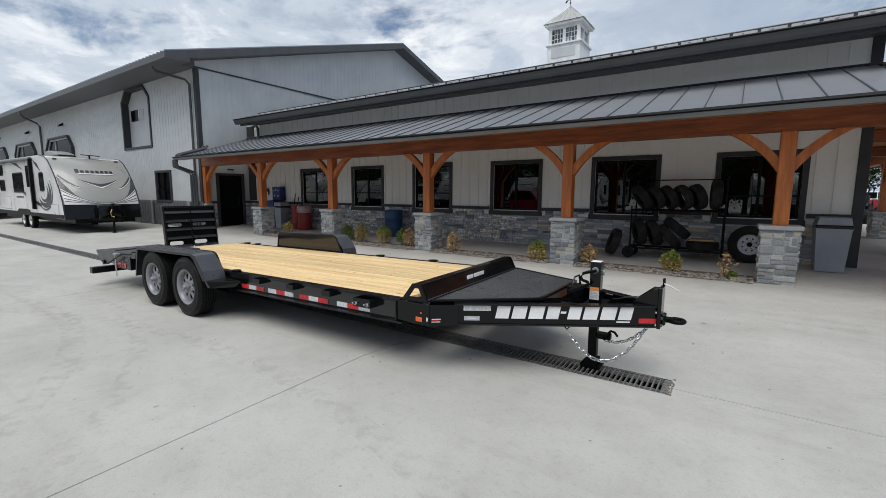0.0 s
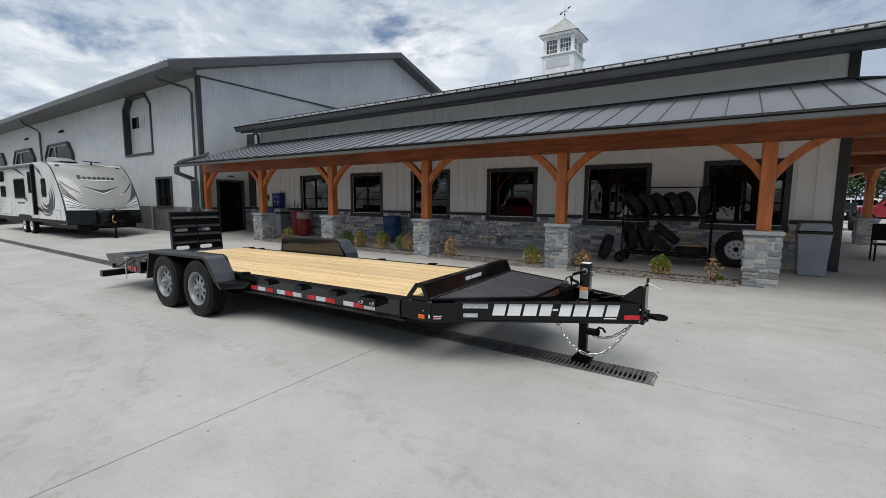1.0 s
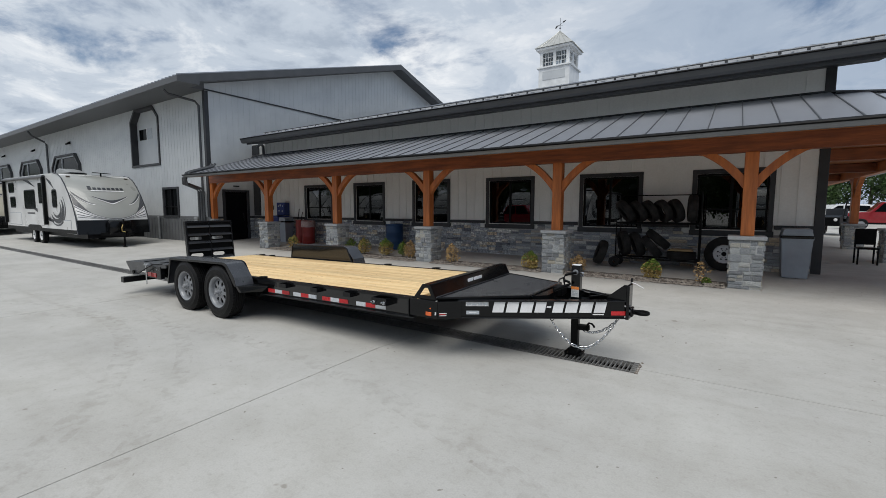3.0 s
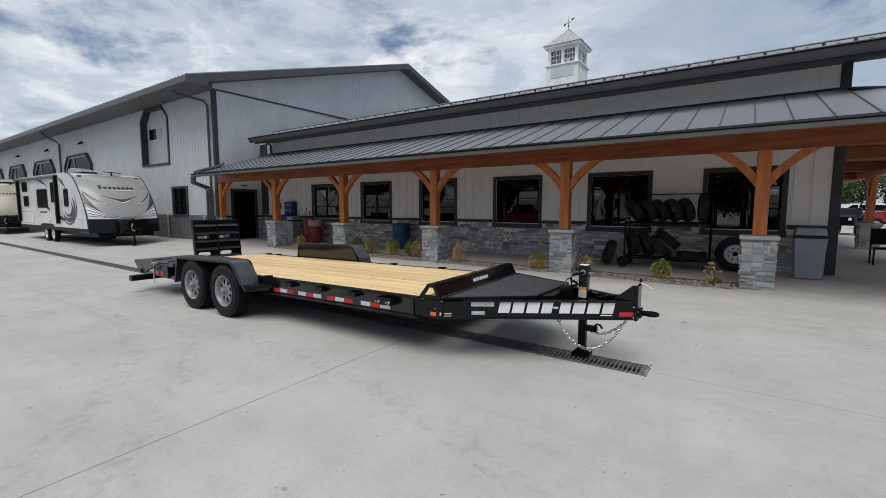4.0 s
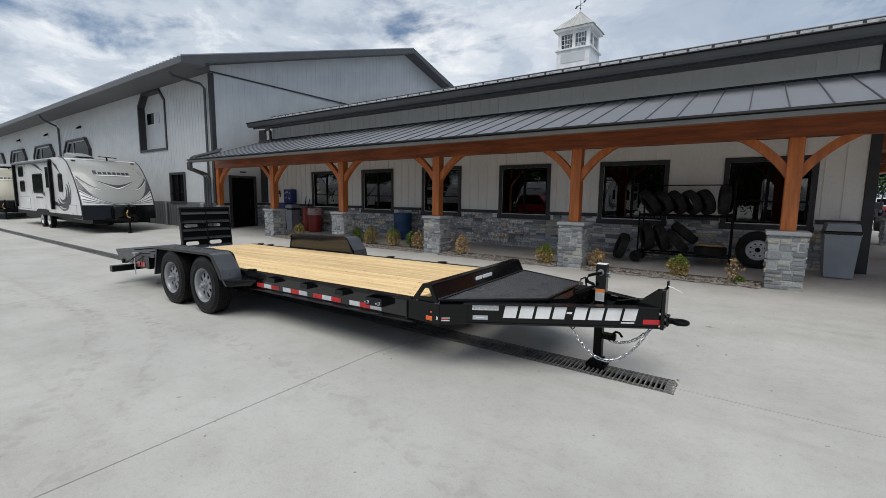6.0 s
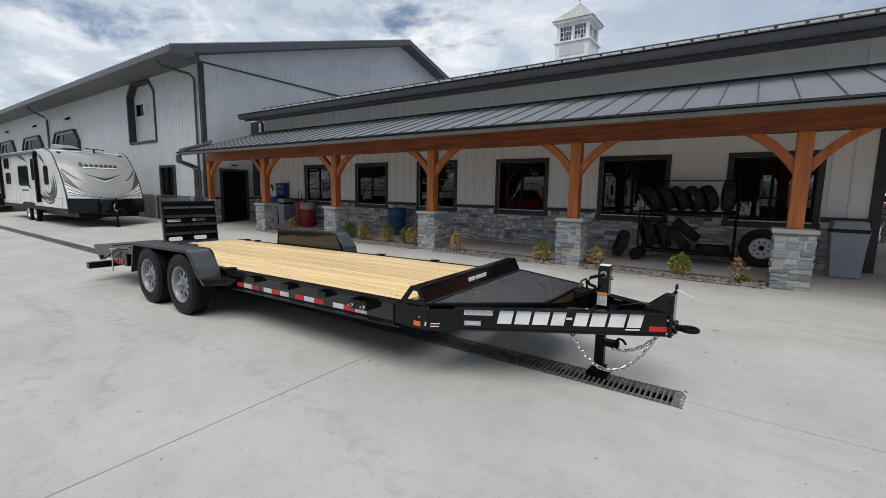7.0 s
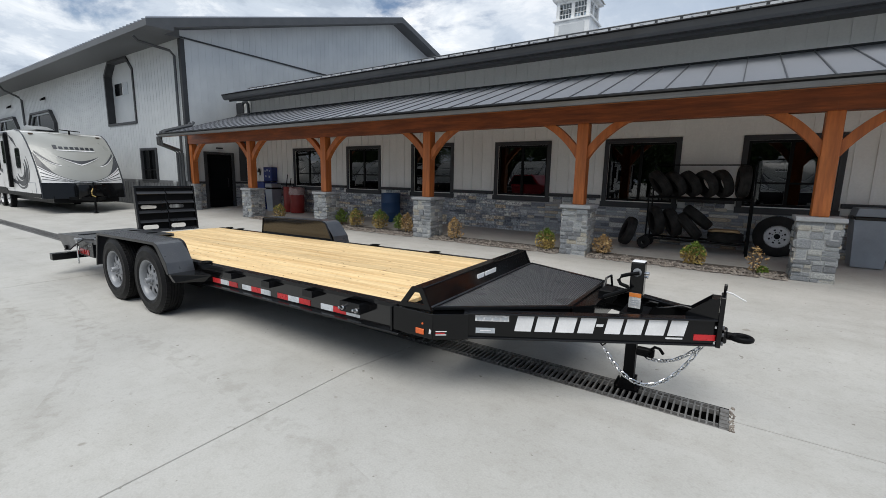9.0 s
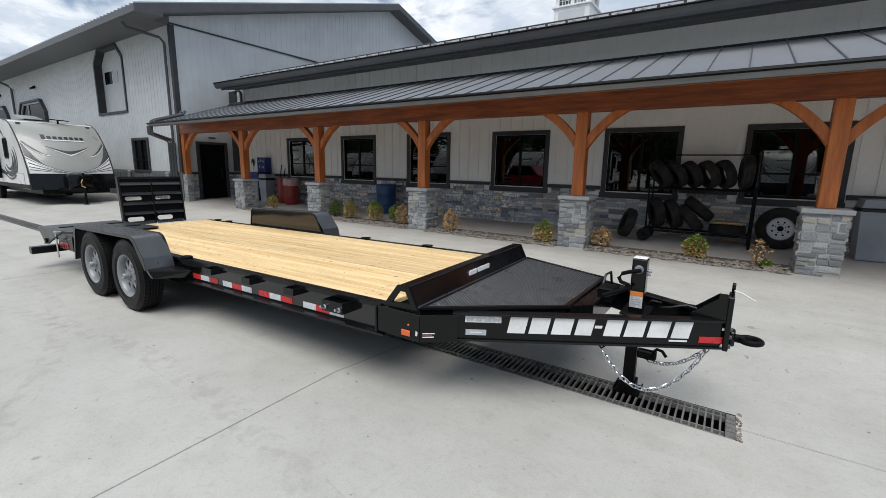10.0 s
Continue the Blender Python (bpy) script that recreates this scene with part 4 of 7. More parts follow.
def hall_window(i, q, chamfer=0.0, fill="glass", label="dark-trimmed hall window"):
    a, b, c, d = q
    w = thing("window_%d" % i, label, "window", ((a + b) / 2, HY, c), kind="structure")
    t = 0.10
    k = chamfer

    def ringpoly(o):
        if not k:
            return [(a + o, c + o), (b - o, c + o), (b - o, d - o), (a + o, d - o)]
        kk = k - o * 0.4
        return [(a + o, c + o), (b - o, c + o), (b - o, d - o - kk), (b - o - kk, d - o), (a + o + kk, d - o), (a + o, d - o - kk)]
    o, n = ringpoly(0), ringpoly(t)
    bb = bmesh.new()
    m = len(o)
    fy = HY - (0.05 if fill == "panel" else 0.17 if k else 0.06)
    vo = [[bb.verts.new((u, yy, v)) for u, v in o] for yy in (fy, HY - 0.001)]
    vi = [[bb.verts.new((u, yy, v)) for u, v in n] for yy in (fy, HY + 0.27 if fill == "panel" else HY - 0.001 if k else HY + 0.06)]
    for j in range(m):
        e = (j + 1) % m
        bb.faces.new((vo[0][j], vo[0][e], vi[0][e], vi[0][j]))
        bb.faces.new((vo[0][j], vo[1][j], vo[1][e], vo[0][e]))
        bb.faces.new((vi[0][j], vi[0][e], vi[1][e], vi[1][j]))
    part("surround", bb, M["trim"], w)
    if fill == "glass":
        gy = HY + 0.03 if not k else HY - 0.03
        part("pane", prism(ringpoly(t + 0.001), gy, gy + 0.01, "y"), M["dark_glass"], w)
        xm = a + (0.36 if k else 0.5) * (b - a)
        part("mullion", box(xm - 0.03, xm + 0.03, gy - 0.05, gy - 0.002, c + t, d - t), M["silver_lbl" if k else "black_flat"], w)
        if k:
            u0, u1 = ringpoly(t + 0.01), ringpoly(t + 0.10)
            sash = bmesh.new()
            for j in range(len(u0)):
                e = (j + 1) % len(u0)
                prism([u0[j], u0[e], u1[e], u1[j]], gy - 0.05, gy - 0.002, "y", bm=sash)
            part("sash", sash, M["silver_lbl"], w)
            return w
        part("glazing_bar", box(a + t, b - t, gy - 0.042, gy - 0.01, (c + d) / 2 - 0.55 * (d - c) * 0.3, (c + d) / 2 - 0.55 * (d - c) * 0.3 + 0.05), M["black_flat"], w)
    else:
        part("panel", prism(ringpoly(t - 0.004), HY + 0.25, HY + 0.28, "y"), M["siding"], w)
        for u, sg in ((a + 0.082, 1), (b - 0.082, -1)):
            tri = [(u - sg * 0.001, d - 0.082), (u + sg * (k - 0.06), d - 0.082), (u - sg * 0.001, d - k - 0.04)]
            part("corner_fill", prism(tri if sg < 0 else tri[::-1], HY + 0.001, HY + 0.2, "y"), M["siding"], w)
        part("pane", box(a + 0.35, a + 1.15, HY + 0.235, HY + 0.248, 4.98, 5.5), M["dark_glass"], w)
        part("screen", box(a + 1.25, a + 1.72, HY + 0.235, HY + 0.248, 4.98, 5.5), M["silver_lbl"], w)
        part("pane_frame", box(a + 1.16, a + 1.22, HY + 0.23, HY + 0.248, 4.94, 5.54), M["white"], w)
    return w


hall_window(7, W_UP, 0.55, "panel", "tall dark-framed opening closed with a white panel")
hall_window(8, W_SM, 0)
for i, q in enumerate(DORM):
    hall_window(9 + i, q, 0.7, label="wide dark chamfered hall window")

# dark panels laid over the wall corner stand in for its shade
structure("trim_office_corner", box(-17.985, -17.50, WY - 0.035, WY - 0.002, 1.24, 2.92, bm=box(-17.985, -17.47, WY - 0.035, WY - 0.002, 4.0, 4.43)), M["trim"], "dark panel standing in for the shaded wall where the office meets the hall", "trim")

# entrance door in the hall end wall
dr = thing("door_1", "dark glazed entrance door in a charcoal frame", "door", (HX, 10.4, 0.2), kind="structure")
db = bmesh.new()
for y0, y1, z0, z1 in ((DOOR_Y[0], DOOR_Y[0] + 0.12, 0.16, 2.39), (DOOR_Y[1] - 0.12, DOOR_Y[1], 0.16, 2.39), (DOOR_Y[0] + 0.12, DOOR_Y[1] - 0.12, 2.30, 2.39)):
    box(HX - 0.1, HX + 0.04, y0, y1, z0, z1, 0.006, bm=db)
part("door_frame", db, M["trim"], dr)
leaf = part("leaf", box(HX - 0.09, HX - 0.04, DOOR_Y[0] + 0.124, DOOR_Y[1] - 0.124, 0.17, 2.295, 0.004), M["black_flat"], dr)
part("pane", box(HX - 0.039, HX - 0.035, DOOR_Y[0] + 0.22, DOOR_Y[1] - 0.22, 0.45, 2.15), M["dark_glass"], leaf)
part("door_handle", tube([(HX - 0.035, 10.76, 1.0), (HX + 0.03, 10.76, 1.0), (HX + 0.03, 10.76, 1.35), (HX - 0.035, 10.76, 1.35)], 0.012), M["trim"], leaf)
ds = thing("door_sign", "small dark number plate above the door", "sign", (HX, 10.4, 2.5))
part("plate", box(HX + 0.018, HX + 0.03, 10.32, 10.6, 2.52, 2.58), M["trim"], ds)
wl_ = thing("wall_light", "small dark bell-shaped wall light on the siding", "light", (-15.9, WY, 1.6))
part("shade", lathe([(0.0, 0.16), (0.03, 0.15), (0.05, 0.05), (0.07, 0.0), (0.06, 0.0)], pose(-16.55, WY - 0.08, 1.62), 12), M["trim"], wl_, smooth=True)
for xx, zz in ((-33.8, 5.55), (-40.8, 5.6), (-48.5, 5.7)):
    fl = thing("flood_light", "small dark floodlight on the hall front", "light", (xx, HY, zz), "floodlights on the hall")
    part("housing", prism([(HY - 0.22, zz - 0.12), (HY - 0.20, zz + 0.0), (HY - 0.02, zz + 0.12), (HY - 0.02, zz - 0.03)], xx - 0.13, xx + 0.13, "x"), M["black_flat"], fl)

# downspouts
dn = thing("downspout", "three grey downspouts with elbows at the hall corner", "downspout", (-17.6, 8.2, 0.1))
for k in range(3):
    xx = -18.25 - 0.2 * k
    part("pipe", tube([(-17.45 - 0.12 * k, 8.08, 2.78), (-17.5 - 0.14 * k, 8.12, 2.55), (xx + 0.05, 9.02, 2.40), (xx, 9.14, 2.28), (xx, 9.14, 0.12)], 0.05, 8), M["gutter"], dn, smooth=True)
for k in range(2):
    xx = -17.52 + 0.26 * k
    ov = thing("downspout", "grey drain pipe lying down the porch roof into its gutter", "downspout", (xx, 8.2, 2.95), "pipes on the porch roof")
    part("pipe", tube([(xx, 9.16, PEZ + psl * 1.02 + 0.16), (xx, 9.08, PEZ + psl * 0.94 + 0.075), (xx - 0.03, 8.24, PEZ + psl * 0.10 + 0.075), (xx - 0.03, 8.13, PEZ + 0.05), (xx - 0.03, 8.09, PEZ - 0.06)], 0.05, 8), M["gutter"], ov, smooth=True)
for xx, yy, rr_, hh, lab in ((-22.4, 9.12, 0.05, 1.2, "upright grey pipe against the hall wainscot"), (-18.85, 9.1, 0.085, 1.2, "stout pale vent pipe beside the hall corner")):
    vp = thing("vent_pipe", lab, "pipe", (xx, yy, 0.0))
    part("pipe", lathe([(0, 0.09), (rr_, 0.09), (rr_, hh - 0.1), (rr_ * 1.2, hh - 0.095), (rr_ * 1.2, hh - 0.02), (rr_ * 0.9, hh), (0, hh)], Matrix.Translation((xx, yy, 0)), 16), M["gutter_pale"], vp, smooth=True)
d2 = thing("downspout", "grey downspout from the main gutter end", "downspout", (-16.6, 10.4, 3.4))
part("pipe", tube([(-17.40, 11.20, 4.30), (-17.28, 11.20, 4.40), (-17.08, 11.20, 4.39), (-16.99, 11.20, 4.29), (-16.98, 11.20, 3.95)], 0.055), M["gutter"], d2, smooth=True)
d3 = thing("downspout", "grey downspout from the hall eave", "downspout", (-38.0, HY, 0.1))
part("pipe", tube([(-36.3, 7.9, 6.3), (-36.5, 8.1, 6.1), (-37.8, 9.0, 5.95), (-37.9, 9.15, 5.8), (-37.9, 9.15, 0.1)], 0.06), M["gutter"], d3, smooth=True)
d4 = thing("downspout", "grey downspout from the hall eave corner", "downspout", (-18.4, HY, 6))
part("pipe", tube([(-18.6, 7.95, 6.28), (-18.6, 8.1, 6.15), (-18.32, 9.0, 6.0), (-18.32, 9.15, 5.85), (-18.32, 9.15, 2.2)], 0.05), M["gutter"], d4, smooth=True)
# ---------- drain grate ----------
gs = bmesh.new()
W = GY1 - GY0
for y0, y1 in ((0.004, 0.018), (W * 0.20 - 0.005, W * 0.20 + 0.005), (W * 0.80 - 0.005, W * 0.80 + 0.005), (W - 0.018, W - 0.004)):
    box(0.002, 0.498, y0, y1, -0.035, -0.002, bm=gs)
for k in range(12):
    box(0.012 + 0.0415 * k, 0.023 + 0.0415 * k, 0.018, W - 0.018, -0.03, -0.0035, bm=gs)
grate_me = bpy.data.meshes.new("grate_section")
gs.to_mesh(grate_me)
gs.free()
grate_me.materials.append(M["grate"])
grate = thing("drain_grate", "long cast-iron slotted grate over the trench drain", "drain grate", (GX1, GY0, 0), kind="structure")
x = GX1 - 0.5 - 0.055
while x > GX0:
    piece("grate_section", grate_me, grate, Matrix.Translation((x, GY0, 0)))
    x -= 0.5
eb = box(GX1 - 0.054, GX1 - 0.001, GY0 + 0.002, GY1 - 0.002, -0.03, -0.004, 0.003)
for k in range(5):
    box(GX1 - 0.048, GX1 + 0.006, GY0 + 0.03 + 0.055 * k, GY0 + 0.05 + 0.055 * k, -0.0045, 0.001, bm=eb)
part("end_plate", eb, M["grate"], grate)
chips = bmesh.new()
cr = random.Random(31)
for k in range(34):
    r_ = cr.uniform(0.003, 0.010)
    join(chips, box(-r_, r_, -r_, r_, -0.006, 0.004 + r_ * 0.3, 0.002), pose(GX1 + cr.uniform(0.0, 0.03), GY0 + cr.uniform(-0.01, GY1 - GY0 + 0.02), 0.002, cr.uniform(-12, 12), cr.uniform(-12, 12), cr.uniform(0, 90)))
cb_ = structure("concrete_chips", chips, M["rocks"], "crumbled pale concrete round the end of the grate", "rubble")
tagged(cb_, kind="stuff")

# ---------- equipment trailer ----------
CY = 4.03
tl = thing("flatbed_trailer", "black tandem-axle flatbed trailer, pine deck, one ramp raised", "trailer", (-4.5, CY, 0))
DY0, DY1, DX0, DX1, DZ = 2.99, 5.12, -8.22, -2.33, 0.635

# the bed stands a little askew to the yard and nose-up
BED = Matrix.Translation((-2.33, CY - 0.01, 0)) @ Matrix.Rotation(0.010, 4, "Z") @ Matrix.Rotation(-0.012, 4, "Y") @ Matrix.Translation((2.33, -CY, 0))
BED_IN = Matrix.Translation((4.5, -CY, 0)) @ BED @ Matrix.Translation((-4.5, CY, 0))


def bed(name, bm, material, parent, label="", smooth=False):
    ob = part(name, bm, material, parent, label, smooth)
    ob.data.transform(BED_IN)
    return ob


EDGE = 0.112
deck = bed("deck_frame", box(DX0, DX1, DY0 + 0.10, DY1 - 0.10, DZ - 0.085, DZ - 0.045), M["black_flat"], tl)
n_pl = 10
pw = (DY1 - DY0 - 2 * EDGE) / n_pl
rng = random.Random(4)
for k in range(n_pl):
    pl_ = box(DX0 + 0.006, DX1 - 0.006, DY0 + EDGE + k * pw + 0.003, DY0 + EDGE + (k + 1) * pw - 0.003, DZ - 0.042, DZ - 0.004 + rng.uniform(-0.003, 0.002), 0.004)
    bed("plank", pl_, M["plank"], deck)
screws = bmesh.new()
for k in range(n_pl):
    for i in range(10):
        for o_ in (0.27, 0.73):
            sx_, sy_ = DX1 - 0.28 - 0.61 * i + rng.uniform(-0.012, 0.012), DY0 + EDGE + (k + o_) * pw + rng.uniform(-0.008, 0.008)
            lathe([(0, 0.001), (0.004, 0.0008), (0.0055, -0.003)], Matrix.Translation((sx_, sy_, DZ - 0.003)), 6, bm=screws)
tagged(bed("screw_heads", screws, M["card"], deck), kind="stuff")

for s in (-1, 1):
    def Y(d):
        """Distance in from the trailer's side edge, on either side."""
        return DY0 + d if s < 0 else DY1 - d
    rail = bmesh.new()
    prism([(Y(0.036), DZ - 0.005), (Y(EDGE), DZ - 0.005), (Y(EDGE), DZ - 0.011), (Y(0.044), DZ - 0.011), (Y(0.044), DZ - 0.034), (Y(0.036), DZ - 0.034)], DX0 + 0.01, DX1 - 0.02, "x", bm=rail)
    bed("deck_edge_angle", rail, M["black_semi"], tl)
    web = bmesh.new()
    prism([(Y(0.05), DZ - 0.012), (Y(0.062), DZ - 0.012), (Y(0.062), 0.415), (Y(0.05), 0.415)], -8.3, DX1 + 0.03, "x", bm=web)
    bed("side_channel", web, M["black_gloss"], tl)
    fl_ = bmesh.new()
    prism([(Y(0.0), 0.425), (Y(0.05), 0.432), (Y(0.05), 0.414), (Y(0.0), 0.408)], -5.0, DX1 + 0.02, "x", bm=fl_, bev=0.004)
    bed("lower_flange", fl_, M["black_semi"], tl)
    a, b = sorted((Y(0.004), Y(0.05)))
    bed("web_rib", box(DX1 - 0.055, DX1 - 0.040, a, b, 0.43, 0.615, 0.003), M["black_semi"], tl)
    for k, (xx, w) in enumerate(((-4.53, 0.145), (-3.90, 0.118), (-3.326, 0.12), (-2.853, 0.212), (-7.35, 0.13))):
        pk = bmesh.new()
        t, d0, d1, z0, z1 = 0.008, -0.05 if w > 0.2 else -0.028, 0.049, 0.515 if w > 0.2 else 0.552, 0.597 if w > 0.2 else 0.607
        a, b = sorted((Y(d0), Y(d0 + t)))
        box(xx, xx + w, a, b, z0, z1, bm=pk)
        a, b = sorted((Y(d0 + t), Y(d1)))
        box(xx, xx + t, a, b, z0, z1, bm=pk)
        box(xx + w - t, xx + w, a, b, z0, z1, bm=pk)
        pko = bed("stake_pocket", pk, M["black_semi"], tl)
        if w > 0.2 and s < 0:
            for dx in (0.038, 0.185):
                bed("bolt", lathe([(0.0, 0.050), (0.010, 0.048), (0.012, 0.012), (0.020, 0.012), (0.020, 0.0), (0.0, 0.0)], pose(xx + dx, Y(d0), 0.545, 75), 8), M["chrome"], pko, "bright zinc bolt")
    if s < 0:
        for gx, cols in ((-4.866, "rwr"), (-4.33, "wrw"), (-3.772, "rwr"), (-3.186, "wrw")):
            for k, c in enumerate(cols):
                bed("reflector_strip", box(gx + 0.152 * k, gx + 0.152 * k + 0.149, Y(0.046), Y(0.0495), 0.448, 0.497), M["red_refl" if c == "r" else "white_refl"], tl,
                    "red reflective tape" if c == "r" else "white reflective tape")
    # tie-down rings on the deck edge
    for xx in (-5.0,) if s < 0 else (-7.95, -7.6, -4.4, -3.4):
        dr_ = bed("tie_down", box(xx - 0.05, xx + 0.05, min(Y(0.04), Y(0.105)), max(Y(0.04), Y(0.105)), DZ - 0.004, DZ + 0.006, 0.003), M["black_flat"], tl)
        bed("d_ring", tube([(xx + 0.075 * math.cos(a), Y(0.065) + 0.045 * math.sin(a), DZ + 0.010 + 0.003 * math.cos(a)) for a in [k * math.pi / 8 for k in range(16)]], 0.007, 6, ring=True), M["black_flat"], dr_)

# crossmembers hardly in view, added to cut the light under the deck
for k in range(11):
    xx = -8.2 + 0.57 * k
    bed("crossmember", box(xx, xx + 0.05, DY0 + 0.062, DY1 - 0.062, 0.47, 0.549), M["black_flat"], tl)
AX = (-6.53, -5.62)
for xx in AX:
    part("axle", tube([(xx, 2.95, 0.378), (xx, 5.11, 0.378)], 0.045), M["black_flat"], tl)
for yy in (3.10, 4.92):
    bed("spring_hanger", box(-7.1, -5.2, yy - 0.03, yy + 0.03, 0.33, 0.46, 0.01), M["black_flat"], tl)


def wheel(cx, cy, cz, s, parent, rim_mat, tyre_mat, R=0.382, wd=0.23, spokes=True, turn=0.0):
    """A tyre on a steel rim with its outer face to -y (s=-1) or +y (s=1)."""
    m = pose(cx, cy, cz, 90 if s < 0 else -90) @ Matrix.Rotation(turn, 4, "Z")
    h = wd / 2
    k = R / 0.382
    hub = lathe([(0.0, h * 1.16), (0.014, h * 1.16), (0.016, h * 1.20), (0.024, h * 1.19), (0.029, h * 1.12), (0.030, h * 0.80), (0.040, h * 0.78), (0.040, 0.0), (0.0, 0.0)], m, 16)
    wh = part("wheel_hub", hub, M["rim"], parent, smooth=True)
    g = 0.010
    prof = [(0.205 * k, -h * 0.75), (0.225 * k, -h * 0.9), (0.27 * k, -h * 1.0), (0.32 * k, -h * 0.98), (0.36 * k, -h * 0.86), (R - 0.006, -h * 0.72)]
    for q in (-0.36, -0.12, 0.12, 0.36):
        prof += [(R, h * (q - 0.035) - 0.005), (R - g, h * (q - 0.035)), (R - g, h * (q + 0.035)), (R, h * (q + 0.035) + 0.005)]
    prof += [(R - 0.006, h * 0.72), (0.36 * k, h * 0.86), (0.335 * k, h * 0.955), (0.33 * k, h * 0.99), (0.32 * k, h * 0.98), (0.27 * k, h * 1.0), (0.262 * k, h * 1.01), (0.255 * k, h * 0.985), (0.225 * k, h * 0.9), (0.205 * k, h * 0.75)]
    ty = lathe(prof, m, 48, closed=True)
    for i in range(56):
        a = 2 * math.pi * i / 56
        for e in (-1, 1):
            lug = box(R - 0.012, R + 0.003, -0.0155, 0.0155, 0, 0.034, bm=None)
            bmesh.ops.transform(lug, matrix=m @ Matrix.Rotation(a + e * 0.03, 4, "Z") @ Matrix.Translation((0, 0, e * h * 0.62 - 0.015)), verts=lug.verts)
            join(ty, lug)
    part("tyre", ty, tyre_mat, wh, smooth=True)
    rim = lathe([(0.190 * k, -h * 0.55), (0.197 * k, -h * 0.5), (0.200 * k, h * 0.55), (0.214 * k, h * 0.74), (0.229 * k, h * 0.86), (0.226 * k, h * 0.93), (0.214 * k, h * 0.88), (0.204 * k, h * 0.80), (0.198 * k, h * 0.66), (0.194 * k, h * 0.50), (0.186 * k, -h * 0.55)], m, 48, closed=True)
    disc = bmesh.new()
    rr_ = [(0.03, h * 0.62), (0.082, h * 0.62), (0.094, h * 0.57), (0.108, h * 0.56), (0.140, h * 0.54), (0.163, h * 0.49), (0.197, h * 0.38)]
    S = 96
    ring_ = [[disc.verts.new((r * k * math.cos(2 * math.pi * i / S), r * k * math.sin(2 * math.pi * i / S), hh)) for i in range(S)] for r, hh in rr_]
    for a in range(len(rr_) - 1):
        for i in range(S):
            if spokes and i % 12 in ((), (), (4, 5, 6, 7), (3, 4, 5, 6, 7, 8), (3, 4, 5, 6, 7, 8), ())[a]:
                continue
            disc.faces.new((ring_[a][i], ring_[a][(i + 1) % S], ring_[a + 1][(i + 1) % S], ring_[a + 1][i]))
    back = bmesh.ops.extrude_face_region(disc, geom=list(disc.faces))
    bmesh.ops.translate(disc, vec=(0, 0, -0.008), verts=[v for v in back["geom"] if isinstance(v, bmesh.types.BMVert)])
    bmesh.ops.recalc_face_normals(disc, faces=disc.faces)
    bmesh.ops.transform(disc, matrix=m, verts=disc.verts)
    part("wheel_disc", disc, rim_mat, wh)
    for i in range(8):
        a = 2 * math.pi * (i + 0.5) / 8
        lathe([(0.0, 0.014), (0.006, 0.013), (0.008, 0.0)], m @ Matrix.Translation((0.058 * k * math.cos(a), 0.058 * k * math.sin(a), h * 0.62)), 6, bm=rim)
    part("rim", rim, rim_mat, wh, smooth=True, sharp=40)
    part("brake_drum", lathe([(0.04, h * 0.15), (0.186 * k, h * 0.15), (0.186 * k, -h * 0.6), (0.0, -h * 0.6)], m, 24), M["black_flat"], wh)
    return wh


for cx_ in AX:
    wheel(cx_, 2.80, 0.378, -1, tl, M["rim"], M["rubber"], 0.380, turn=cx_)
    wheel(cx_, 5.21, 0.378, 1, tl, M["rim"], M["rubber"], 0.380)

FP = [(-7.11, 0.36), (-7.10, 0.40), (-7.015, 0.755), (-6.985, 0.786), (-5.43, 0.818), (-5.365, 0.800), (-5.335, 0.775), (-5.185, 0.62), (-5.145, 0.502)]


def fender(s):
    y0, y1 = (2.70, 2.965) if s < 0 else (5.05, 5.33)
    FPs = FP if s < 0 else [(x - (0.10 if x > -6 else 0.0), z + 0.045 * min(1, (z - 0.36) / 0.4)) for x, z in FP]
    f = prism(FPs + [(x + (0.006 if x < -6.99 else (-0.006 if x > -5.38 else 0)), z - (0.006 if -7.0 < x < -5.35 else 0.003)) for x, z in FPs[::-1]], y0, y1, "y")
    ob = part("fender", f, M["tread"], tl, "tread-plate fender")
    ys = (y0 - 0.004, y0) if s < 0 else (y1, y1 + 0.004)
    lip = prism(FPs + [(FPs[-1][0] - 0.035, FPs[-1][1]), (FPs[5][0] - 0.02, FPs[5][1] - 0.045), (FPs[4][0] - 0.02, FPs[4][1] - 0.03), (-6.965, FPs[3][1] - 0.03), (-7.07, FPs[1][1]), (-7.08, FPs[0][1])], ys[0], ys[1], "y")
    part("fender_lip", lip, M["black_semi"], ob)
    ip = (y1, y1 + 0.004) if s < 0 else (y0 - 0.004, y0)
    part("inner_panel", prism([(-7.06, 0.52)] + FPs[2:7] + [(FPs[-1][0] - 0.025, 0.52)], ip[0], ip[1], "y"), M["black_gloss"], ob)
    iy = ip[1] if s < 0 else ip[0]
    part("panel_edge", tube([(-7.06, iy, 0.52)] + [(x, iy, z) for x, z in FPs[2:7]] + [(FPs[-1][0] - 0.025, iy, 0.52)], 0.013, 6), M["black_semi"], ob, smooth=True)
    return ob




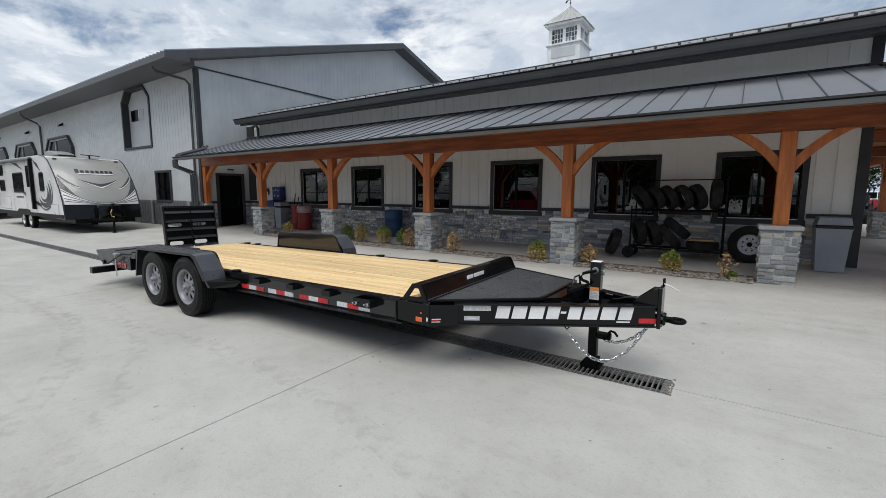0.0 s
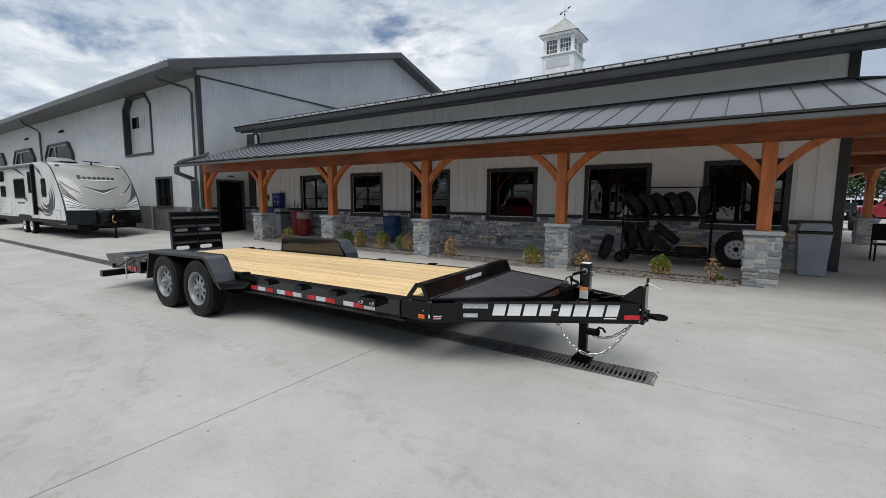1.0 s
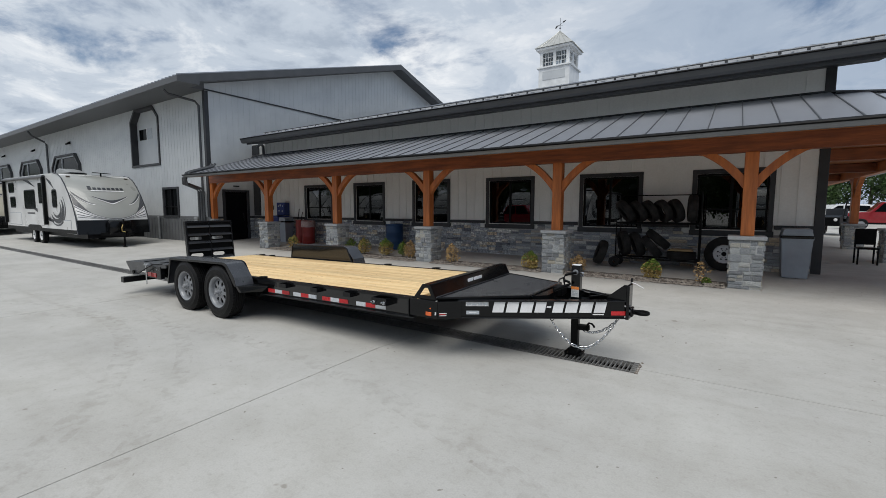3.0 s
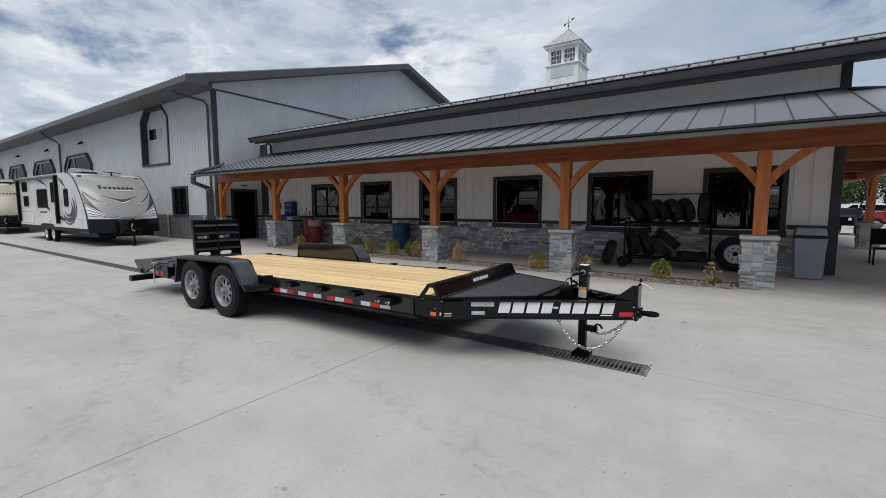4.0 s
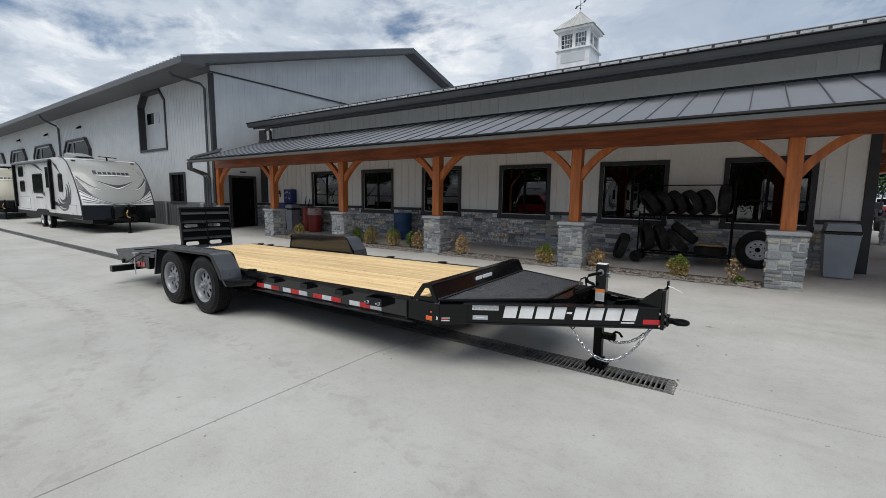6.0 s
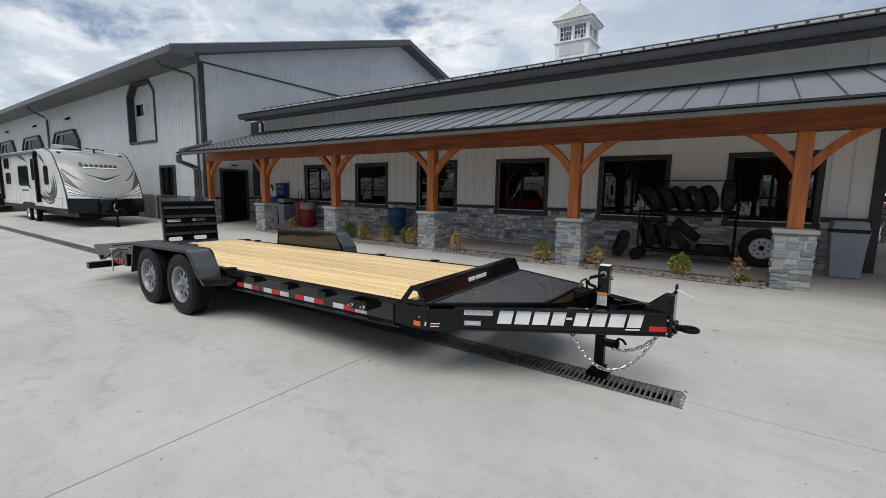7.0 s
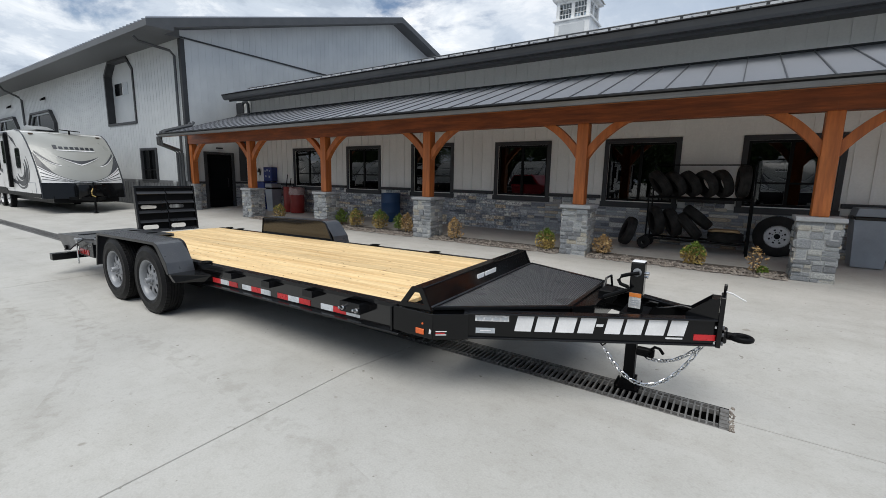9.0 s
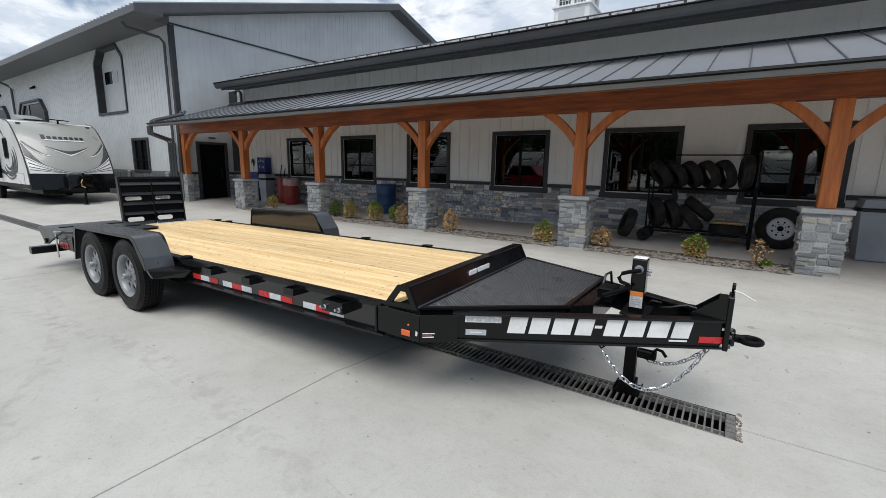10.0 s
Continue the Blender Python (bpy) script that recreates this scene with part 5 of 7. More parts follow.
def fender_treads(ob, y0, y1, FPs):
    """Raised lozenges of the tread plate along the folded top of a fender."""
    vv, ff = [], []
    o = Vector((-4.5, CY, 0))
    for (xa, za), (xb, zb) in zip(FPs[2:], FPs[3:]):
        a, b = Vector((xa, 0, za)), Vector((xb, 0, zb))
        ln = (b - a).length
        t = (b - a) / ln
        nrm = Vector((-t.z, 0, t.x))
        nu, nv = int(ln / 0.023), int((y1 - y0) / 0.023)
        for i in range(nu):
            for k in range(nv):
                c = a + t * (ln * (i + 0.5) / nu) + Vector((0, y0 + (y1 - y0) * (k + 0.5) / nv, 0))
                an = 0.785 if (i + k) % 2 else -0.785
                d1 = t * math.cos(an) + Vector((0, math.sin(an), 0))
                d2 = nrm.cross(d1)
                i0 = len(vv)
                for u, v, w in ((-0.014, 0, 0), (0, -0.0045, 0), (0.014, 0, 0), (0, 0.0045, 0), (-0.007, 0, 0.0018), (0.007, 0, 0.0018)):
                    vv.append(tuple(c + d1 * u + d2 * v + nrm * w - o))
                ff += [(i0, i0 + 1, i0 + 5, i0 + 4), (i0 + 1, i0 + 2, i0 + 5), (i0 + 2, i0 + 3, i0 + 4, i0 + 5), (i0 + 3, i0, i0 + 4)]
    me = bpy.data.meshes.new("fender_tread")
    me.from_pydata(vv, [], ff)
    me.materials.append(M["tread"])
    tr = new("fender_tread", me)
    tr.parent = ob
    ORG[tr.name] = o
    tagged(tr, kind="stuff")


fender_treads(fender(-1), 2.70, 2.965, FP)
fender(1)
st = bmesh.new()
top = [(-5.15, 2.70), (-5.10, 2.70), (-4.80, 2.95), (-5.15, 2.97)]
low = [(-5.12, 2.72), (-5.06, 2.72), (-4.89, 2.93), (-5.12, 2.965)]
rg = [[st.verts.new((x, y, z)) for x, y in q] for q, z in ((low, 0.428), (top, 0.500), (top, 0.512))]
for a, b in zip(rg, rg[1:]):
    for k in range(4):
        st.faces.new((a[k], a[(k + 1) % 4], b[(k + 1) % 4], b[k]))
st.faces.new(rg[0][::-1])
st.faces.new(rg[2])
st = part("fender_step", st, M["black_semi"], tl)
part("marker_light", lathe([(0.0, 0.008), (0.007, 0.006), (0.009, 0.0)], pose(-4.955, 2.826, 0.463, 78, 0, 39.8), 10), M["amber"], st, "small amber marker light")

# rear: dovetail, ramps, bumper
bed("dovetail_plate", box(-8.62, DX0, DY0 + 0.06, DY1 - 0.06, 0.50, 0.54), M["tread"], tl)


def oblong(a0, a1, z0, z1):
    """Rounded-end hole outline, counted round."""
    r, zc = (z1 - z0) / 2, (z0 + z1) / 2
    pts = []
    for cx, st_ in ((a1 - r, -90), (a0 + r, 90)):
        pts += [(cx + r * math.cos(math.radians(st_ + 30 * k)), zc + r * math.sin(math.radians(st_ + 30 * k))) for k in range(7)]
    return pts


def slotted(a0, a1, z0, z1, hole, t=0.004):
    """A plate in the y-z plane with one rounded slot through it."""
    b = bmesh.new()
    hp = oblong(*hole)
    n = len(hp)
    zc = (hole[2] + hole[3]) / 2
    op = []
    for k, (a, z) in enumerate(hp):
        if k in (0, 1, 12, 13):
            op.append((a0 if k in (12,) else a1 if k in (1,) else a, z0))
        elif k in (5, 6, 7, 8):
            op.append((a1 if k == 5 else a0 if k == 8 else a, z1))
        else:
            op.append((a1 if k < 6 else a0, z))
    for d in (-t, t):
        h_ = [b.verts.new((d, a, z)) for a, z in hp]
        o_ = [b.verts.new((d, a, z)) for a, z in op]
        for k in range(n):
            b.faces.new((h_[k], h_[(k + 1) % n], o_[(k + 1) % n], o_[k]))
        if d < 0:
            h0 = h_
    for k in range(n):
        b.faces.new((h0[k], h0[(k + 1) % n], h_[(k + 1) % n], h_[k]))
    return b


def ramp(mt):
    """A stiffened ramp half, standing in the y-z plane with its hinge at the origin."""
    w, hgt = 0.995, 0.80
    pb = bmesh.new()
    for a0, a1, ha, za, zb in ((0.03, w / 2, 0.075, 0.052, 0.128), (w / 2, w - 0.03, 0.535, 0.056, 0.132)):
        join(pb, slotted(a0, a1, 0.02, 0.195, (ha, ha + 0.255, za, zb)))
        join(pb, slotted(a0, a1, 0.36, 0.525, (ha + 0.005, ha + 0.26, 0.415, 0.475)))
        box(-0.004, 0.004, a0, a1, 0.195, 0.36, bm=pb)
        box(-0.004, 0.004, a0, a1, 0.525, hgt, bm=pb)
    r = part("ramp", pb, M["black_flat"], tl)
    sub = []
    for a, b in ((0.0, 0.03), (w - 0.03, w), (w / 2 - 0.010, w / 2 + 0.010)):
        sub.append(part("ramp_rail", box(-0.035, 0.045 if b - a > 0.025 else 0.02, a, b, 0.0, hgt + 0.01, 0.003), M["black_semi"], r))
    for k, z in enumerate((0.0, 0.165, 0.33, 0.495, 0.665)):
        for a, b in ((0.032, w / 2 - 0.012), (w / 2 + 0.012, w - 0.032)):
            sub.append(part("ramp_cleat", prism([(0.005, z + 0.052), (0.012, z + 0.055), (0.062, z + 0.006), (0.058, z - 0.002), (0.005, z + 0.045)], a, b, "y"), M["black_sheen"], r))
    sub.append(part("ramp_top", box(-0.03, 0.03, 0.03, w - 0.03, hgt - 0.03, hgt + 0.012, 0.003), M["black_semi"], r))
    for o in [r] + sub:
        inv = Matrix.Translation(-Vector((-4.5, CY, 0)))
        o.data.transform(Matrix.Translation(Vector((-4.5, CY, 0))))
        o.data.transform(mt)
        o.data.transform(inv)
    return r


ramp(pose(-8.86, 3.868, 0.50, 0, -6, 0))
SKEW = Matrix.Translation((4.5 - 8.5, 2.85 - CY, 0)) @ Matrix.Rotation(0.025, 4, "Z") @ Matrix.Translation((8.5 - 4.5, CY - 2.85, 0))
fl_r = bmesh.new()
fl_poly = [(-9.03, 0.555), (-9.03, 0.582), (-7.55, 0.612), (-7.55, 0.55), (-8.28, 0.495), (-8.70, 0.365), (-8.86, 0.39)]
prism(fl_poly, 2.85, 2.875, "y", bm=fl_r)
prism(fl_poly, 3.815, 3.84, "y", bm=fl_r)
prism([(-9.03, 0.567), (-9.03, 0.581), (-7.55, 0.611), (-7.55, 0.597)], 2.875, 3.815, "y", bm=fl_r)
rf_ = part("ramp", fl_r, M["tread"], tl, "ramp folded flat over the dovetail")
rf_.data.transform(SKEW)
for a, b in ((2.95, 3.28), (3.42, 3.75)):
    for xx in (-8.55, -7.95):
        o = part("ramp_slot", prism([(xx, 0.588 + (xx + 8.55) * 0.02), (xx + 0.07, 0.590 + (xx + 8.55) * 0.02), (xx + 0.07, 0.602 + (xx + 8.55) * 0.02), (xx, 0.600 + (xx + 8.55) * 0.02)], a, b, "y"), M["black_flat"], rf_)
        o.data.transform(SKEW)
part("hinge_bar", tube([(-8.74, 2.85, 0.42), (-8.74, 5.0, 0.42)], 0.025), M["black_flat"], tl)
part("hinge_knuckle", lathe([(0, 0.03), (0.035, 0.03), (0.035, 0), (0, 0)], pose(-8.72, 2.85, 0.40, 90), 10), M["black_flat"], tl)
part("bumper", box(-8.80, -8.68, 2.65, 5.2, 0.222, 0.325, 0.006), M["black_semi"], tl)
lb = part("light_box", box(-8.27, -7.72, 2.86, 2.93, 0.345, 0.56, 0.005), M["black_semi"], tl)
for xx in (-8.20, -8.02):
    part("tail_light", box(xx, xx + 0.14, 2.853, 2.862, 0.365, 0.44, 0.002), M["red_lens"], lb, "red tail light lens")
for xx in (-7.80, -7.86):
    part("bolt", lathe([(0, 0.008), (0.009, 0.006), (0.010, 0)], pose(xx, 2.86, 0.50, 90), 8), M["rim"], lb)
part("latch_pin", tube([(-8.12, 2.80, 0.23), (-8.12, 2.80, 0.575), (-8.16, 2.80, 0.59), (-8.20, 2.80, 0.57)], 0.010), M["chrome"], tl, "zinc ramp latch pin")
part("latch_block", box(-8.17, -8.06, 2.79, 2.86, 0.56, 0.595, 0.008), M["rim"], tl)
part("brake_cable", tube([(-8.66, 2.80, 0.37), (-8.4, 2.79, 0.40), (-8.15, 2.79, 0.50), (-7.85, 2.80, 0.60), (-7.6, 2.84, 0.62)], 0.009, 6), M["black_flat"], tl)

# front bulkhead with cut-out end gussets, set a little askew like the bed
NOSE = Matrix.Translation((-2.05, 3.0, 0.64)) @ Matrix.Rotation(0.045, 4, "Z") @ Matrix.Rotation(-0.018, 4, "Y") @ Matrix.Translation((2.05, -3.0, -0.64))
NOSE_IN = Matrix.Translation((4.5, -CY, 0)) @ NOSE @ Matrix.Translation((-4.5, CY, 0))


def nose(name, bm, material, parent, label="", smooth=False):
    ob = part(name, bm, material, parent, label, smooth)
    ob.data.transform(NOSE_IN)
    return ob


hd = nose("bulkhead", prism([(-2.125, 0.785), (-2.105, 0.785), (-2.045, 0.65), (-2.065, 0.65)], 3.03, 4.99, "y"), M["black_gloss"], tl)
nose("bulkhead_rail", box(-2.185, -2.10, 3.03, 4.99, 0.783, 0.795, 0.004), M["black"], hd)
nose("bulkhead_foot", box(-2.06, -2.035, 3.03, 5.02, 0.650, 0.662, 0.003), M["black_sheen"], hd)
for y0 in (3.005, 4.98):
    o = [(-2.315, 0.636), (-2.19, 0.795), (-2.10, 0.795), (-2.025, 0.636)]
    i_ = [(-2.235, 0.675), (-2.172, 0.757), (-2.125, 0.757), (-2.085, 0.675)]
    gb = bmesh.new()
    for k in range(4):
        e = (k + 1) % 4
        prism([o[k], o[e], i_[e], i_[k]], y0, y0 + 0.02, "y", bm=gb)
    nose("end_gusset", gb, M["black"], hd)
yb = 3.80
for w_ in (0.036, 0.036, 0.042, 0.0, 0.034, 0.034, 0.036, 0.016, 0.034, 0.034):
    if w_:
        nose("badge_bar", prism([(yb, 0.706), (yb + w_, 0.706), (yb + w_ + 0.006, 0.746), (yb + 0.006, 0.746)], -2.079, -2.071, "x"), M["white"], hd, "white badge mark")
    yb += w_ + 0.006 if w_ else 0.02

# A-frame tongue
A, B = Vector((-1.80, 3.165, 0)), Vector((-0.375, 3.975, 0))
td = (B - A).normalized()
tn = Vector((td.y, -td.x, 0))
TL = (B - A).length


def on_rail(s0, s1, z0, z1, thick, out=0.001, slant=0.0):
    b = bmesh.new()
    fr = [A + td * s0, A + td * s1, A + td * (s1 + slant), A + td * (s0 + slant)]
    zz = [z + 0.024 * s_ / TL for z, s_ in ((z0, s0), (z0, s1), (z1, s1), (z1, s0))]
    r0 = [b.verts.new(p + tn * out + Vector((0, 0, z))) for p, z in zip(fr, zz)]
    r1 = [b.verts.new(p + tn * (out + thick) + Vector((0, 0, z))) for p, z in zip(fr, zz)]
    for i in range(4):
        b.faces.new((r0[i], r0[(i + 1) % 4], r1[(i + 1) % 4], r1[i]))
    b.faces.new(r0)
    b.faces.new(r1)
    return b


RT, RB = 0.637, 0.452
for s in (-1, 1):
    def mir(v):
        return Vector((v.x, v.y if s < 0 else 2 * CY - v.y, v.z))
    b = bmesh.new()
    a0, b0 = mir(A - td * 0.05), mir(B)
    rise = Vector((0, 0, 0.024))
    bar(a0 + Vector((0, 0, (RT + RB) / 2)), b0 + rise + Vector((0, 0, (RT + RB) / 2)), 0.012, RT - RB - 0.02, bm=b)
    off = Vector((tn.x, tn.y if s < 0 else -tn.y, 0))
    rail_n = part("tongue_rail", b, M["black"], tl)
    for z in (RT - 0.006, RB + 0.006):
        part("rail_flange", bar(a0 - off * 0.03 + off * 0.012 + Vector((0, 0, z)), b0 + rise - off * 0.03 + off * 0.012 + Vector((0, 0, z)), 0.085, 0.013, bev=0.004), M["black_semi"], rail_n)
    if s < 0:
        near_rail = rail_n
    sidep = bmesh.new()
    y0, y1 = (2.972, 2.985) if s < 0 else (2 * CY - 2.985, 2 * CY - 2.972)
    box(DX1 - 0.01, -1.99, y0, y1, 0.452, 0.632, 0.003, bm=sidep)
    p, q = mir(Vector((-1.99, 2.979, 0.542))), mir(Vector((-1.80, 3.13, 0.542)))
    bar(p, q, 0.013, 0.18, bm=sidep)
    cp = part("corner_plate", sidep, M["black"], tl)
    if s < 0:
        part("marker_light", box(-2.13, -2.06, 2.962, 2.972, 0.475, 0.515, 0.003), M["amber"], cp, "amber side marker lens")
        part("bolt", lathe([(0, 0.006), (0.007, 0.005), (0.008, 0)], pose(-2.075, 2.972, 0.552, 90), 8), M["amber"], cp, "small brass-coloured reflector")
        part("dealer_decal", prism([(-2.02, 0.49), (-2.005, 0.49), (-2.0, 0.515), (-2.015, 0.525)], 2.9695, 2.9715, "y"), M["white"], cp, "small red and white sticker")
for k, (a, b, z) in enumerate(((0.0, 0.09, 0.512), (0.0, 0.075, 0.500), (0.0, 0.085, 0.488))):
    p0 = Vector((-1.985, 2.981, z))
    dd = Vector((0.19, 0.151, 0)).normalized()
    b_ = bar(p0 + dd * 0.012 + Vector((0.0045, -0.0055, 0)), p0 + dd * b + Vector((0.0045, -0.0055, 0)), 0.003, 0.006)
    part("decal_line", b_, M["white"] if k != 1 else M["red_refl"], tl, "small sticker line")

part("warning_label", on_rail(0.03, 0.262, 0.578, 0.622, 0.0015, 0.007), M["label"], near_rail, "white printed warning label")
for k in range(4):
    part("label_print", on_rail(0.042 + 0.056 * k, 0.085 + 0.056 * k, 0.588, 0.606, 0.001, 0.009), M["silver_lbl"], near_rail)
part("serial_label", on_rail(0.035, 0.168, 0.492, 0.53, 0.0015, 0.007), M["silver_lbl"], near_rail, "silver data label")
part("label_print", on_rail(0.065, 0.14, 0.508, 0.515, 0.001, 0.009), M["white"], near_rail)
# maker's mark as plain slanted blocks
s_ = 0.30
for w_, gap in ((0.125, 0.012), (0.13, 0.012), (0.135, 0.012), (0.115, 0.008), (0.045, 0.010), (0.115, 0.012), (0.13, 0.012), (0.135, 0.010), (0.12, 0.012)):
    for z0, z1 in ((0.562, 0.580),) if w_ < 0.05 else ((0.513, 0.624),):
        part("maker_mark", on_rail(s_, s_ + w_ * (1.0 if w_ < 0.05 else 0.90), z0, z1, 0.002, 0.0065, (z1 - z0) * 0.2), M["white"], near_rail, "white slanted bar of the maker's mark")
    s_ += w_ + gap
part("maker_line", on_rail(1.31, 1.42, 0.490, 0.501, 0.002, 0.0065), M["white"], near_rail, "small white line of lettering")
part("reflector_strip", on_rail(1.49, 1.63, 0.487, 0.528, 0.002, 0.007), M["red_refl"], near_rail, "red reflective tape")

# tread-plate platform between the rails
PL = [(-2.045, 3.06), (-1.235, 3.60), (-1.18, 4.56), (-2.045, 5.04)]
PLZ = 0.652


def on_platform(x, y, m):
    for (ax, ay), (bx_, by) in zip(PL, PL[1:] + PL[:1]):
        e = math.hypot(bx_ - ax, by - ay)
        if ((bx_ - ax) * (y - ay) - (by - ay) * (x - ax)) / e < m:
            return False
    return True


pmesh = nose("platform_plate", prism(PL, PLZ - 0.010, PLZ - 0.003, "z"), M["plate_black"], tl, "black tread-plate tongue platform, slightly dusty")
vv, ff = [], []
for i in range(56):
    for k in range(124):
        x, y = -2.09 + 0.0165 * i, 3.02 + 0.0165 * k
        if not on_platform(x, y, 0.024):
            continue
        a = 0.785 if (i + k) % 2 else -0.785
        ca, sa = math.cos(a), math.sin(a)
        i0 = len(vv)
        for u, v, w in ((-0.0105, 0, 0), (0, -0.0032, 0), (0.0105, 0, 0), (0, 0.0032, 0), (-0.005, 0, 0.004), (0.005, 0, 0.004)):
            vv.append((x + u * ca - v * sa + 4.5, y + u * sa + v * ca - CY, PLZ - 0.003 + w))
        ff += [(i0, i0 + 1, i0 + 5, i0 + 4), (i0 + 1, i0 + 2, i0 + 5), (i0 + 2, i0 + 3, i0 + 4, i0 + 5), (i0 + 3, i0, i0 + 4)]
me_ = bpy.data.meshes.new("tread_pattern")
me_.from_pydata(vv, [], ff)
me_.materials.append(M["black_sheen"])
me_.transform(NOSE_IN)
loz = new("tread_pattern", me_)
loz.parent = pmesh
ORG[loz.name] = Vector((-4.5, CY, 0))
tagged(loz, kind="stuff")
pf = bmesh.new()
for i in range(4):
    a, b = PL[i], PL[(i + 1) % 4]
    bar((a[0], a[1], PLZ - 0.006), (b[0], b[1], PLZ - 0.006), 0.03, 0.02, bm=pf)
nose("platform_frame", pf, M["black_semi"], pmesh)
nose("platform_pan", prism([(x, y) for x, y in PL], 0.56, 0.566, "z"), M["black_flat"], pmesh)
for i in (0, 2):
    (ax, ay), (bx_, by) = PL[i], PL[i + 1]
    nose("platform_skirt", bar((ax, ay, 0.60), (bx_, by, 0.60), 0.008, 0.08), M["black"], pmesh)
part("tool_tray", prism([(-1.25, 3.66), (-1.22, 4.46), (-1.13, 4.42), (-1.13, 3.80)], 0.49, 0.66, "z"), M["black"], tl)
hk = tube([(-1.20, 4.30, 0.65), (-1.19, 4.36, 0.75), (-1.17, 4.44, 0.76), (-1.16, 4.46, 0.66)], 0.01)
part("tray_handle", hk, M["black"], tl)
part("battery_box", box(-1.19, -1.08, 4.12, 4.30, 0.60, 0.70, 0.008), M["black_flat"], tl)

# coupler plate, gusset, ring
cp_ = part("coupler_plate", box(-0.375, -0.345, CY - 0.085, CY + 0.085, 0.470, 0.815, 0.004), M["black"], tl)
for z_ in (0.605, 0.495):
    part("bolt", lathe([(0, 0.035), (0.008, 0.034), (0.009, 0.012), (0.016, 0.012), (0.016, 0.0), (0, 0)], pose(-0.376, CY - 0.06, z_, 0, -90, 0), 6), M["chrome"], cp_, "zinc bolt")
for z_ in (0.61, 0.56, 0.50):
    part("nut", lathe([(0, 0.012), (0.013, 0.012), (0.014, 0.0), (0, 0)], pose(-0.345, CY - 0.065, z_, 0, 90, 0), 6), M["mesh_black"], cp_)
for yy in (CY - 0.075, CY + 0.063):
    part("gusset", prism([(-0.376, 0.655), (-0.376, 0.795), (-0.425, 0.795), (-0.565, 0.676), (-0.565, 0.658)], yy, yy + 0.012, "y"), M["black"], tl)
part("gusset_web", box(-0.425, -0.376, CY - 0.063, CY + 0.063, 0.785, 0.795), M["black"], tl)
cpl = part("coupler", box(-0.345, -0.315, CY - 0.045, CY + 0.045, 0.495, 0.59, 0.008), M["black"], tl)
ringp = [(-0.235 + 0.055 * math.cos(a), CY + 0.055 * math.sin(a), 0.542) for a in [k * math.pi / 12 for k in range(24)]]
part("lunette_ring", tube(ringp, 0.018, 10, ring=True), M["black_flat"], cpl, smooth=True)
part("ring_shank", tube([(-0.32, CY, 0.542), (-0.265, CY, 0.542)], 0.026, 10), M["black_flat"], cpl, smooth=True)
part("plug_post", box(-0.365, -0.345, CY + 0.06, CY + 0.10, 0.815, 0.872, 0.004), M["black"], tl)
part("breakaway_cable", tube([(-0.35, CY + 0.03, 0.835), (-0.31, CY + 0.04, 0.822), (-0.27, CY + 0.045, 0.80), (-0.235, CY + 0.05, 0.782)], 0.005, 6), M["white"], tl, "pale breakaway cable")

# drop-leg jack
JX, JY = -0.90, CY + 0.02
jk = part("jack_tube", box(JX - 0.047, JX + 0.047, JY - 0.047, JY + 0.047, 0.44, 0.972, 0.008), M["black"], tl)
part("jack_cap", box(JX - 0.043, JX + 0.043, JY - 0.043, JY + 0.043, 0.972, 0.979, 0.003), M["white"], jk, "white jack cap")
part("jack_leg", box(JX - 0.038, JX + 0.038, JY - 0.038, JY + 0.038, 0.05, 0.44, 0.005), M["black_flat"], jk)
part("jack_foot", prism([(-0.085, 0.002), (0.085, 0.002), (0.088, 0.03), (0.08, 0.032), (0.075, 0.014), (0.05, 0.014), (0.05, 0.07), (-0.05, 0.07), (-0.05, 0.014), (-0.075, 0.014), (-0.08, 0.032), (-0.088, 0.03)], -0.085, 0.085, "y"), M["black_flat"], jk)
foot = bpy.data.objects[[o.name for o in tl.children_recursive if o.name.startswith("jack_foot")][0]]
foot.data.transform(Matrix.Translation((JX, JY, 0)))
jl = part("jack_label", box(JX - 0.041, JX + 0.041, JY - 0.0495, JY - 0.0472, 0.632, 0.745), M["label"], jk, "white and orange jack label")
part("label_band", box(JX - 0.041, JX + 0.041, JY - 0.0515, JY - 0.0497, 0.715, 0.745), M["orange_lbl"], jl)
for k in range(3):
    part("label_print", box(JX - 0.032, JX + 0.026, JY - 0.0515, JY - 0.0497, 0.655 + 0.016 * k, 0.661 + 0.016 * k), M["silver_lbl"], jl)
part("gear_boss", lathe([(0, 0.03), (0.026, 0.028), (0.03, 0.0)], pose(JX, JY - 0.047, 0.90, 90), 14), M["rim"], jk, smooth=True)
part("crank", tube([(JX + 0.02, JY - 0.085, 0.903), (JX - 0.05, JY - 0.088, 0.885), (JX - 0.095, JY - 0.09, 0.868), (JX - 0.115, JY - 0.09, 0.835), (JX - 0.10, JY - 0.09, 0.808), (JX - 0.05, JY - 0.095, 0.795), (JX - 0.035, JY - 0.10, 0.78), (JX - 0.06, JY - 0.105, 0.765)], 0.014, 8), M["black_flat"], jk, smooth=True)
part("crank_grip", tube([(JX - 0.05, JY - 0.105, 0.77), (JX - 0.205, JY - 0.11, 0.695)], 0.016, 8), M["black_flat"], jk)
part("side_bolts", lathe([(0, 0.03), (0.012, 0.028), (0.012, 0)], pose(JX + 0.047, JY, 0.89, 0, 90, 0), 8, bm=lathe([(0, 0.02), (0.01, 0.02), (0.01, 0)], pose(JX + 0.047, JY + 0.02, 0.86, 0, 90, 0), 8)), M["chrome"], jk)
